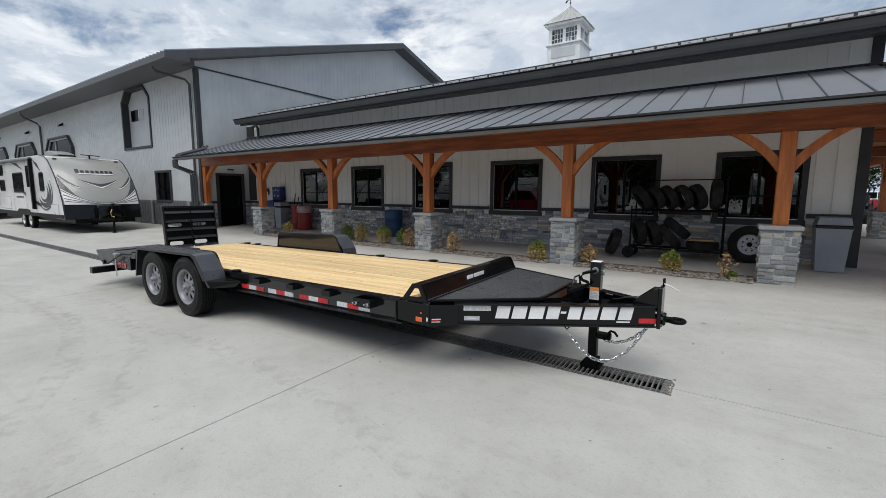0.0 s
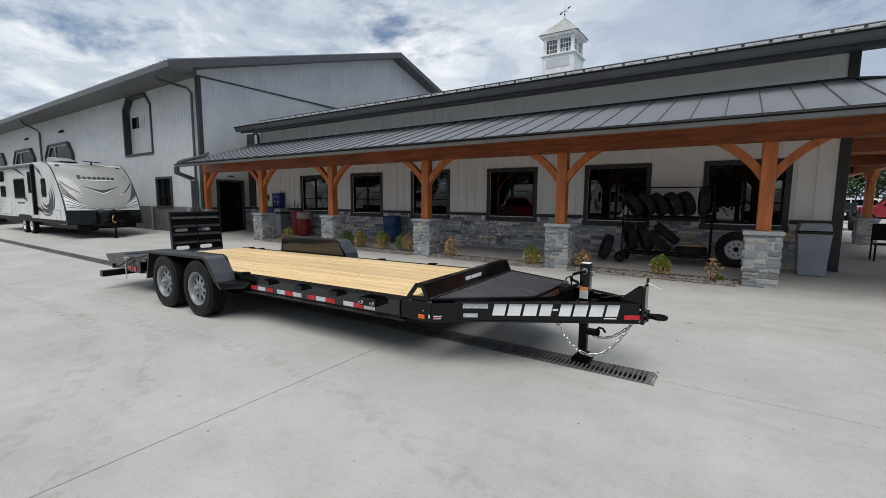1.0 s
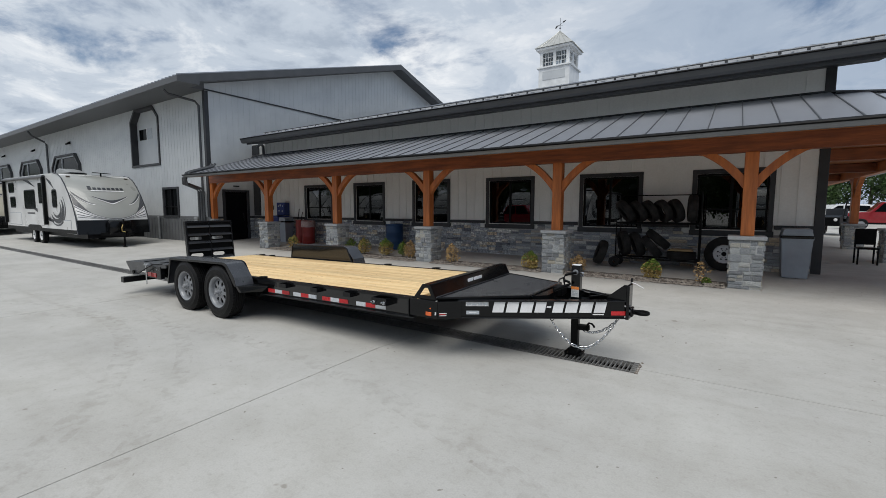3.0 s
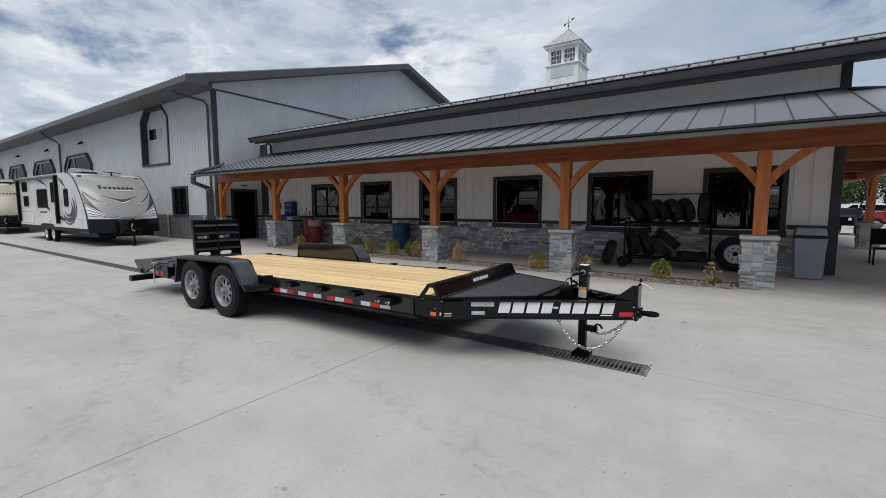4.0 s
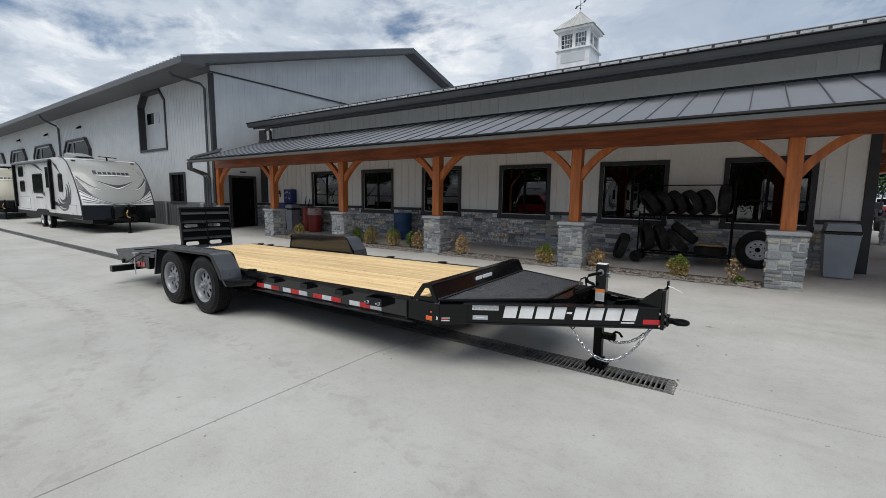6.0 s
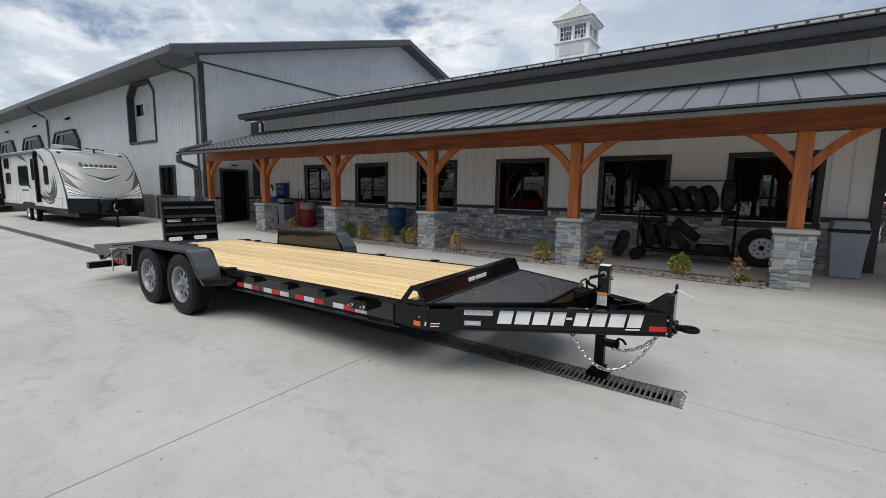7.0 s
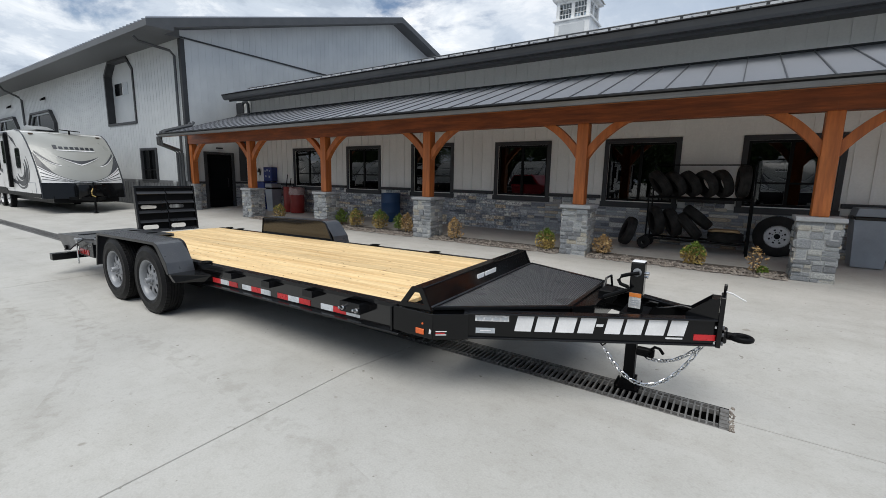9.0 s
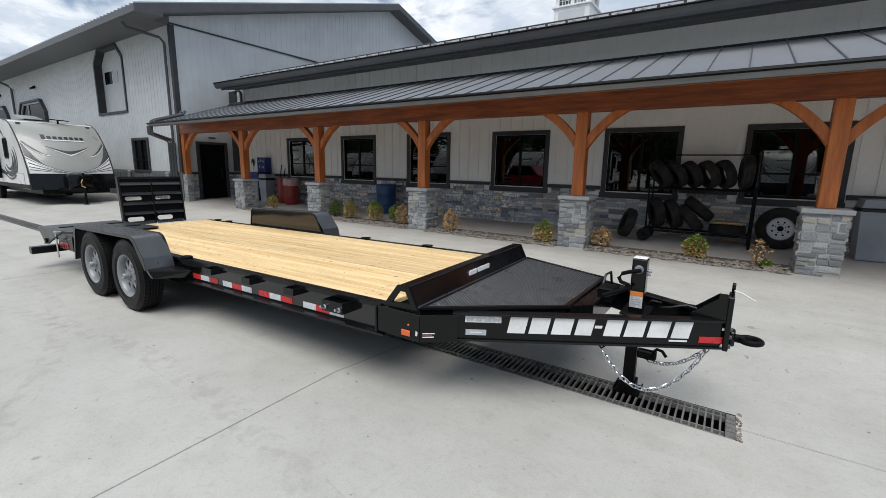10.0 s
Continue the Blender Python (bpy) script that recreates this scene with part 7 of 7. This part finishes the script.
def plain_wheel(cx, cy, cz, R):
    """A tyre on a flat steel disc with eight hand holes, face towards -y."""
    m = pose(cx, cy, cz, 90)
    prof = [(0.205, -0.08), (0.25, -0.105), (0.33, -0.10), (R - 0.006, -0.08)]
    for q in (-0.045, 0.0, 0.045):
        prof += [(R, q - 0.016), (R - 0.01, q - 0.006), (R - 0.01, q + 0.006), (R, q + 0.016)]
    prof += [(R - 0.006, 0.08), (0.33, 0.10), (0.30, 0.103), (0.25, 0.105), (0.215, 0.085), (0.205, 0.08)]
    part("tyre", lathe(prof, m, 48, closed=True), M["old_rubber"], sp, smooth=True)
    S = 48
    disc = bmesh.new()
    rings = [(0.05, 0.035), (0.075, 0.045), (0.112, 0.05), (0.142, 0.05), (0.175, 0.045), (0.195, 0.06), (0.212, 0.085), (0.216, 0.082), (0.20, 0.045)]
    V = [[disc.verts.new((r * math.cos(2 * math.pi * i / S), r * math.sin(2 * math.pi * i / S), z)) for i in range(S)] for r, z in rings]
    for a_ in range(len(rings) - 1):
        for i in range(S):
            if a_ == 2 and i % 6 in (2, 3):
                continue
            disc.faces.new((V[a_][i], V[a_][(i + 1) % S], V[a_ + 1][(i + 1) % S], V[a_ + 1][i]))
    bmesh.ops.transform(disc, matrix=m, verts=disc.verts)
    part("rim", disc, M["rim_pale"], sp, "pale steel rim with eight holes", smooth=True)
    part("rim_back", lathe([(0.0, 0.02), (0.20, 0.02), (0.20, -0.07), (0.0, -0.07)], m, 32), M["black_flat"], sp)
    for i in range(8):
        t = 2 * math.pi * (i + 0.5) / 8
        part("lug_hole", lathe([(0, 0.004), (0.008, 0.003), (0.010, 0)], m @ Matrix.Translation((0.082 * math.cos(t), 0.082 * math.sin(t), 0.046)), 8), M["black_flat"], sp)


plain_wheel(0.37, 10.98, FZ + 0.385, 0.385)

# ---------- planting bed along the porch ----------
bed = bmesh.new()
pier_spans = sorted([(p - 0.27, p + 0.27) for p in POSTS])
xs0 = [-17.2] + [v for a, b in pier_spans for v in (a, b)]
for a, b in list(zip(xs0[::2], xs0[1::2])):
    if b - a > 0.4 and a > -14.5:
        k = max(2, int((b - a) / 0.15))
        for i in range(k):
            x0, x1 = a + (b - a) * i / k, a + (b - a) * (i + 1) / k
            e0, e1 = 9.02 + 0.05 * math.sin(3.1 * x0), 9.02 + 0.05 * math.sin(3.1 * x1)
            q = [bed.verts.new(p) for p in ((x0, e0, level(9.0) + 0.004), (x1, e1, level(9.0) + 0.004), (x1, 9.3, level(9.3) + 0.03), (x0, 9.3, level(9.3) + 0.03), (x0, 9.62, level(9.62) + 0.004), (x1, 9.62, level(9.62) + 0.004))]
            bed.faces.new((q[0], q[1], q[2], q[3]))
            bed.faces.new((q[3], q[2], q[5], q[4]))
structure("planting_bed", bed, M["soil"], "narrow mulch bed between the stone piers", "planting bed")
rv, rf2 = [], []
for k in range(3600):
    x = rng.uniform(-14.0, 0.45)
    if any(a - 0.02 < x < b + 0.02 for a, b in pier_spans):
        continue
    y = min(9.6, max(8.95, rng.gauss(9.12, 0.12)))
    r = rng.uniform(0.014, 0.044)
    zb = level(y) + (0.02 if 9.1 < y < 9.5 else 0.005)
    i0 = len(rv)
    for u in range(5):
        a = 1.2566 * u + rng.uniform(-0.3, 0.3)
        rv.append((x + r * math.cos(a), y + r * 0.8 * math.sin(a), zb + rng.uniform(0, 0.4) * r))
    rv.append((x + rng.uniform(-0.3, 0.3) * r, y, zb + r * 0.9))
    for u in range(5):
        rf2.append((i0 + u, i0 + (u + 1) % 5, i0 + 5))
mm = bpy.data.meshes.new("mulch_stones")
mm.from_pydata(rv, [], rf2)
mm.materials.append(M["rocks"])
tagged(new("mulch_stones", mm), "small brown mulch stones edging the planting bed", "mulch", "", "stuff")


def shrub(x, y, w, hgt, kinds, label, dens=420, seed=0):
    """Twigs and many small leaves in an uneven mound."""
    r = random.Random(seed)
    z = level(y) + 0.015
    s = thing("shrub", label, "shrub", (x, y, z), "shrubs in the planting bed")
    tw = bmesh.new()
    for k in range(9):
        a = r.uniform(0, 6.28)
        tip = (x + 0.42 * w * math.cos(a) * r.uniform(0.4, 1), y + 0.42 * w * math.sin(a) * r.uniform(0.4, 1), z + hgt * r.uniform(0.6, 1.0))
        tube([(x + 0.02 * math.cos(a), y + 0.02 * math.sin(a), z - 0.01), ((x + tip[0]) / 2 + 0.02, (y + tip[1]) / 2, z + hgt * 0.4), tip], 0.005, 4, bm=tw)
    part("stem_cluster", tw, M["twig"], s)
    for mname, share, lo, hi in kinds:
        v, f = [], []
        for k in range(int(dens * share * 1.7)):
            a, t = r.uniform(0, 6.28), r.uniform(lo, hi)
            rad = w / 2 * math.sqrt(max(0.02, 1 - (2 * t - 0.9) ** 2)) * (0.75 + 0.25 * math.sin(3 * a + seed)) * math.sqrt(r.uniform(0.25, 1))
            c = Vector((x + rad * math.cos(a), y + rad * math.sin(a), z + hgt * t * r.uniform(0.9, 1.05)))
            L_ = r.uniform(0.018, 0.036)
            d1 = Vector((r.uniform(-1, 1), r.uniform(-1, 1), r.uniform(-0.4, 0.9))).normalized()
            d2 = d1.cross(Vector((r.uniform(-1, 1), r.uniform(-1, 1), r.uniform(-1, 1)))).normalized() * 0.5
            i0 = len(v)
            v += [c - d1 * L_, c + d2 * L_, c + d1 * L_, c - d2 * L_]
            f.append((i0, i0 + 1, i0 + 2, i0 + 3))
        me = bpy.data.meshes.new("leaves")
        me.from_pydata([tuple(p - Vector((x, y, z))) for p in v], [], f)
        me.materials.append(M[mname])
        ob = new("leaves", me)
        ob.parent = s


GY = (("leaf_g", 0.5, 0.55, 1.0), ("leaf_y", 0.6, 0.1, 0.8))
GR = (("leaf_g", 1.0, 0.15, 1.0),)
TN = (("leaf_b", 0.9, 0.1, 1.0),)
YL = (("leaf_y", 0.8, 0.1, 1.0), ("leaf_g", 0.25, 0.6, 1.0))
for k, (x, y, w, hgt, kd, lb_, dn_) in enumerate((
        (-3.52, 9.22, 0.48, 0.44, GY, "small shrub, green on top and yellow below", 700),
        (-0.85, 9.30, 0.48, 0.40, GY, "small shrub, green on top and golden below", 700),
        (-2.42, 9.38, 0.44, 0.38, TN, "small dry tan shrub in mulch", 380),
        (-5.78, 9.20, 0.50, 0.52, TN, "small dry tan shrub in mulch", 330),
        (0.02, 9.20, 0.34, 0.44, TN, "sparse dead brown shrub", 90),
        (0.12, 9.22, 0.22, 0.12, GR, "low green sprouts in the mulch", 120),
        (-7.35, 9.40, 0.42, 0.50, TN, "small dry tan shrub in mulch", 420),
        (-7.75, 9.55, 0.36, 0.44, GR, "small green shrub in mulch", 420),
        (-8.35, 9.45, 0.56, 0.52, GY, "shrub, green on top and brown below", 650),
        (-9.25, 9.42, 0.52, 0.50, YL, "small yellow-green shrub in mulch", 600),
        (-9.95, 9.55, 0.44, 0.46, GR, "small green shrub in mulch", 420),
        (-10.85, 9.55, 0.40, 0.46, GR, "small dark green shrub", 420),
        (-12.75, 9.45, 0.50, 0.46, YL, "small yellow-green shrub in mulch", 420))):
    shrub(x, y, w, hgt, kd, lb_, dn_, k + 3)

# ---------- cars, utility vehicle and trees beyond the porch ----------


def car(name, label, cat, m_, at, rot, pickup=False):
    c = thing(name, label, cat, (0, 0, 0))
    if pickup:
        prof = [(-2.8, 0.45), (-2.85, 0.95), (-2.8, 1.08), (-1.1, 1.1), (-1.0, 1.16), (-0.6, 1.82), (0.8, 1.84), (1.35, 1.2), (2.55, 1.1), (2.8, 0.95), (2.82, 0.45)]
        wins = [[(-0.9, 1.2), (-0.52, 1.74), (0.05, 1.76), (0.05, 1.2)], [(0.12, 1.2), (0.12, 1.76), (0.72, 1.76), (1.15, 1.2)]]
        L_ = 1.75
    else:
        prof = [(-2.3, 0.42), (-2.36, 0.9), (-2.25, 1.15), (-2.0, 1.7), (-1.7, 1.76), (0.3, 1.74), (1.0, 1.18), (2.1, 1.02), (2.3, 0.85), (2.32, 0.42)]
        wins = [[(-2.0, 1.2), (-1.8, 1.62), (-1.15, 1.66), (-1.15, 1.2)], [(-1.08, 1.2), (-1.08, 1.66), (-0.2, 1.66), (-0.2, 1.2)], [(-0.12, 1.2), (-0.12, 1.66), (0.25, 1.64), (0.8, 1.2)]]
        L_ = 1.45
    part("body", prism(prof, -0.92, 0.92, "y", bev=0.03), m_, c)
    for w in wins:
        for s in (-1, 1):
            y0, y1 = sorted((s * 0.922, s * 0.93))
            part("side_glass", prism(w, y0, y1, "y"), M["dark_glass"], c)
    part("sill_trim", box(-1.9, 1.9, -0.935, 0.935, 0.36, 0.46), M["black_flat"], c)
    for x in (-L_, L_):
        for s in (-1, 1):
            w_ = part("tyre", lathe([(0.2, -0.1), (0.34, -0.1), (0.37, -0.06), (0.37, 0.06), (0.34, 0.1), (0.2, 0.1)], pose(x, s * 0.86, 0.37, 90), 24, closed=True), M["rubber"], c, smooth=True)
            part("rim", lathe([(0, 0.1), (0.2, 0.09), (0.21, 0.02), (0, 0.0)] if s < 0 else [(0, -0.1), (0.2, -0.09), (0.21, -0.02), (0, 0.0)], pose(x, s * 0.86, 0.37, 90), 16), M["rim"], w_)
    for s in (-1, 1):
        fx = prof[-1][0]
        part("headlight", box(fx - 0.2, fx + 0.01, s * 0.72 - 0.15, s * 0.72 + 0.15, 0.78, 0.92, 0.02), M["white"], c)
    c.matrix_basis = pose(*at, 0, 0, rot)
    return c


car("suv", "white sport utility vehicle parked beyond the porch", "car", M["car_white"], (7.6, 47.0, 0.2), 196)
car("pickup_truck", "dark red pickup truck parked beyond the porch", "truck", M["car_red"], (9.6, 40.0, 0.2), 176, True)
car("pickup_truck", "red pickup truck parked across the yard", "truck", M["car_red"], (-12.4, -6.2, 0.0), 4, True)
car("suv", "white sport utility vehicle with dark windows behind the truck", "car", M["car_white"], (13.6, 46.0, 0.2), 182)
ut = thing("utility_vehicle", "black off-road utility vehicle on knobbly tyres", "utility vehicle", (0, 0, 0))
part("frame", prism([(-1.2, 0.45), (-1.25, 0.95), (-0.4, 1.0), (-0.2, 0.7), (0.5, 0.7), (0.75, 1.05), (1.3, 0.95), (1.35, 0.5)], -0.5, 0.5, "y", bev=0.03), M["black_flat"], ut)
part("seat", box(-0.45, 0.05, -0.45, 0.45, 0.86, 1.0, 0.03, bm=box(-0.55, -0.42, -0.45, 0.45, 0.98, 1.4, 0.03)), M["van_dark"], ut)
part("roll_cage", tube([(-0.6, -0.55, 0.9), (-0.55, -0.55, 1.8), (0.4, -0.55, 1.8), (0.9, -0.55, 1.0)], 0.03, 6, bm=tube([(-0.6, 0.55, 0.9), (-0.55, 0.55, 1.8), (0.4, 0.55, 1.8), (0.9, 0.55, 1.0)], 0.03, 6)), M["black_flat"], ut)
for x in (-0.95, 0.98):
    for s in (-1, 1):
        part("tyre", lathe([(0.15, -0.13), (0.28, -0.13), (0.33, -0.09), (0.33, 0.09), (0.28, 0.13), (0.15, 0.13)], pose(x, s * 0.62, 0.33, 90), 20, closed=True), M["rubber"], ut, smooth=True)
for s in (-1, 1):
    part("headlight", lathe([(0, 0.03), (0.07, 0.02), (0.08, 0)], pose(1.33, s * 0.34, 0.82, 0, 90, 0), 12), M["white"], ut)
bn = thing("porch_chair", "black metal chair on the side porch", "chair", (3.3, 14.2, 0.2))
part("seat", box(3.12, 3.52, 14.0, 14.42, 0.58, 0.62, 0.008), M["black_flat"], bn)
part("backrest", box(3.12, 3.52, 14.38, 14.42, 0.68, 1.08, 0.008), M["black_flat"], bn)
for xx in (3.14, 3.50):
    part("leg", tube([(xx, 14.02, 0.2), (xx, 14.02, 0.6)], 0.02, 6), M["black_flat"], bn)
    part("leg", tube([(xx, 14.40, 0.2), (xx, 14.40, 1.05)], 0.02, 6), M["black_flat"], bn)
ut.matrix_basis = pose(5.1, 30.5, 0.2, 0, 0, 250)


def tree(at, hgt, seed):
    r = random.Random(seed)
    x, y, z = at
    t = thing("tree", "leafy broad tree around the yard, some copies out of view", "tree", at, "far trees")
    tr_ = bmesh.new()
    lathe([(0.26, 0), (0.2, 0.6), (0.16, hgt * 0.3), (0.09, hgt * 0.6), (0.03, hgt * 0.9)], Matrix.Translation(at), 10, bm=tr_)
    tips = []
    for k in range(14):
        a, f = r.uniform(0, 6.28), r.uniform(0.2, 0.75)
        b0 = Vector((x, y, z + hgt * f))
        e = b0 + Vector((math.cos(a), math.sin(a), 0.7)) * hgt * r.uniform(0.14, 0.3)
        tube([b0, b0.lerp(e, 0.5) + Vector((0, 0, 0.15)), e], 0.05, 5, bm=tr_)
        tips += [e, b0.lerp(e, 0.6)]
    part("trunk", tr_, M["bark"], t, smooth=True)
    v, f = [], []
    for tip in tips + [Vector((x, y, z + hgt * q)) for q in (0.7, 0.82, 0.93)]:
        for k in range(230):
            c = tip + Vector((r.gauss(0, 1), r.gauss(0, 1), r.gauss(0, 0.8))) * hgt * 0.075
            L_ = r.uniform(0.10, 0.2)
            d1 = Vector((r.uniform(-1, 1), r.uniform(-1, 1), r.uniform(-1, 0.5))).normalized()
            d2 = d1.cross(Vector((r.uniform(-1, 1), r.uniform(-1, 1), r.uniform(-1, 1)))).normalized() * 0.55
            i0 = len(v)
            v += [c - d1 * L_ - Vector(at), c + d2 * L_ - Vector(at), c + d1 * L_ - Vector(at), c - d2 * L_ - Vector(at)]
            f.append((i0, i0 + 1, i0 + 2, i0 + 3))
    me = bpy.data.meshes.new("crown")
    me.from_pydata([tuple(p) for p in v], [], f)
    me.materials.append(M["tree_leaf"])
    ob = new("crown", me)
    ob.parent = t
    return t


for k in range(11):
    FAR_TREE = tree((2.0 + 2.7 * k, 62 + 5 * math.sin(k * 2.3), 0.2), 8.5 + 1.5 * math.sin(k * 1.7), 20 + k)
# unseen tree rows behind the viewpoint darken window reflections and dim the porch
for k in range(26):
    copy_thing(FAR_TREE, pose(-48 + 2.7 * k, (-21, -25)[k % 2] - 1.5 * math.sin(k * 1.9), -0.6, 0, 0, 47 * k) @ Matrix.Scale(1.08, 4))
# unseen western trees, added so the hall windows reflect something dark
for k in range(8):
    copy_thing(FAR_TREE, pose(-84 - 4 * (k % 3), -30 + 4.2 * k, -0.6, 0, 0, 61 * k))

# ---------- ledge stone: piers and wainscot, piece by piece ----------
STONES = {}
srng = random.Random(77)


def stone_variants(material, key, rough):
    """Split stones with broken, uneven outlines."""
    out = []
    for k in range(16):
        b = bmesh.new()
        edge = []
        for sx, sz in ((-1, -1), (1, -1), (1, 1), (-1, 1)):
            ca, cb = srng.uniform(0.02, 0.16) * rough, srng.uniform(0.06, 0.34) * rough
            p = (sx * (0.5 - ca), sz * 0.5)
            q = (sx * 0.5, sz * (0.5 - cb))
            edge += [p, q] if sx * sz < 0 else [q, p]
        jit = [(u * (1 - srng.uniform(0, 0.06) * rough), v * (1 - srng.uniform(0, 0.16) * rough)) for u, v in edge]
        base = [b.verts.new((u, 0, v)) for u, v in jit]
        mid_ = [b.verts.new((u, -srng.uniform(0.55, 0.8), v)) for u, v in jit]
        fr = [b.verts.new((u * 0.90, -srng.uniform(0.78, 1.0), v * 0.82)) for u, v in jit]
        c = b.verts.new((srng.uniform(-0.2, 0.2), -1.0, srng.uniform(-0.15, 0.15)))
        n = len(jit)
        for r0, r1 in ((base, mid_), (mid_, fr)):
            for i in range(n):
                b.faces.new((r0[i], r0[(i + 1) % n], r1[(i + 1) % n], r1[i]))
        for i in range(n):
            b.faces.new((fr[i], fr[(i + 1) % n], c))
        bmesh.ops.recalc_face_normals(b, faces=b.faces)
        me = bpy.data.meshes.new("stone")
        b.to_mesh(me)
        b.free()
        me.materials.append(material)
        out.append(me)
    STONES[key] = out


stone_variants(M["stone_pier"], "pier", 0.8)
stone_variants(M["stone_wall"], "wall", 0.75)


def courses(a0, a1, z0, z1, rnd, hmin=0.055, hmax=0.13, lmin=0.12, lmax=0.34):
    """A rectangle broken by uneven cuts into stones: (a, z, width, height)."""
    out, todo = [], [(a0, a1, z0, z1)]
    while todo:
        p, q, r, s_ = todo.pop()
        w, h = q - p, s_ - r
        lw, lh = rnd.uniform(lmin, lmax) * 1.15, rnd.uniform(hmin, hmax) * 1.2
        if h > lh and h > 2 * hmin and (h / lh >= w / lw or w < 2 * lmin):
            c = r + h * rnd.uniform(0.36, 0.64)
            todo += [(p, q, r, c), (p, q, c, s_)]
        elif w > lw and w > 2 * lmin:
            c = p + w * rnd.uniform(0.36, 0.64)
            todo += [(p, c, r, s_), (c, q, r, s_)]
        else:
            out.append(((p + q) / 2, (r + s_) / 2, w, h))
    return sorted(out, key=lambda o: -o[0])


def stone_matrix(a, z, w, h, depth, origin, turn):
    """Stone on a face whose outward direction is -y turned by turn degrees about z."""
    return Matrix.Translation(origin) @ Matrix.Rotation(radians(turn), 4, "Z") @ Matrix.Translation((a, 0, z)) @ Matrix.Diagonal((w - 0.005, depth, h - 0.005, 1))


def pier(x, y, seed, z0, hs_=0.235, top=1.005, over=0.065, label="grey ledge-stone pier with a cut stone cap"):
    r = random.Random(seed)
    p = thing("stone_pier", label, "pier", (x, y, z0), "porch piers")
    part("core", box(x - hs_ - 0.016, x + hs_ + 0.016, y - hs_ - 0.016, y + hs_ + 0.016, z0 - 0.02, top, 0.01), M["mortar_pale"], p)
    part("cap", box(x - hs_ - over, x + hs_ + over, y - hs_ - over, y + hs_ + over, top, top + 0.07, 0.014), M["cap"], p)
    for turn in (0, 90, 180, 270):
        rot = Matrix.Rotation(radians(turn), 4, "Z")
        org = Vector((x, y, 0)) + rot @ Vector((0, -hs_, 0))
        for a, z, w, h in courses(-hs_ - 0.025, hs_ + 0.025, z0, top - 0.003, r, 0.06, 0.15, 0.10, 0.30):
            piece("stone", r.choice(STONES["pier"]), p, stone_matrix(a, z, w, h, r.uniform(0.018, 0.055), org, turn))
    return p


for k, px_ in enumerate(POSTS):
    pier(px_, PY, 40 + k, level(9.05))
pier(SX, PY, 50, level(9.05))
pier(-17.86, PY + 0.03, 57, level(9.05), 0.10, 1.06, 0.025, "narrow ledge-stone stub under the half post")
for k, y_ in enumerate(SIDE_Y):
    pier(SX, y_, 51 + k, 0.2)

ws = thing("stone_wainscot", "grey ledge-stone wainscot below the porch windows", "wainscot", (BX0, WY, 0.15), kind="structure")
part("mortar_bed", box(BX0, BX1 - 0.142, WY - 0.036, WY - 0.001, 0.15, 1.0), M["mortar"], ws)
rest = bmesh.new()
rw = random.Random(5)
count = 0
for a, z, w, h in courses(BX0 + 0.02, BX1 - 0.145, 0.17, 1.128, rw, 0.05, 0.125, 0.16, 0.50):
    for wa, wb_x, wc, wd in WIN:
        if wa - 0.03 - w / 2 < a < wb_x + 0.03 + w / 2 and z + h / 2 > wc - 0.05:
            lo = z - h / 2
            h = wc - 0.05 - lo
            z = lo + h / 2
    if h < 0.03:
        continue
    mt = stone_matrix(a, z, w, h, rw.uniform(0.030, 0.058), Vector((0, WY - 0.018, 0)), 0)
    me = rw.choice(STONES["wall"])
    if a > -8.6 and count < 320:
        piece("stone", me, ws, mt)
        count += 1
    else:
        i0 = len(rest.verts)
        rest.from_mesh(me)
        rest.verts.ensure_lookup_table()
        for v in rest.verts[i0:]:
            v.co = mt @ v.co
for y0, y1 in ((9.27, DOOR_Y[0] - 0.005), (DOOR_Y[1] + 0.005, 11.25)):
    for a, z, w, h in courses(y0, y1, 0.15, 1.128, rw, 0.06, 0.14, 0.14, 0.36):
        mt = stone_matrix(a, z, w, h, 0.04, Vector((HX, 0, 0)), 90)
        me = rw.choice(STONES["wall"])
        i0 = len(rest.verts)
        rest.from_mesh(me)
        rest.verts.ensure_lookup_table()
        for v in rest.verts[i0:]:
            v.co = mt @ v.co
ro = part("far_stones", rest, M["stone_wall"], ws)
tagged(ro, kind="stuff")
lt = bmesh.new()
for y0, y1 in ((9.24, DOOR_Y[0] - 0.005), (DOOR_Y[1] + 0.005, 11.25)):
    box(HX + 0.001, HX + 0.07, y0, y1, 1.13, 1.215, 0.005, bm=lt)
structure("trim_band_end", lt, M["trim"], "charcoal ledge trim on the hall end wall", "trim")
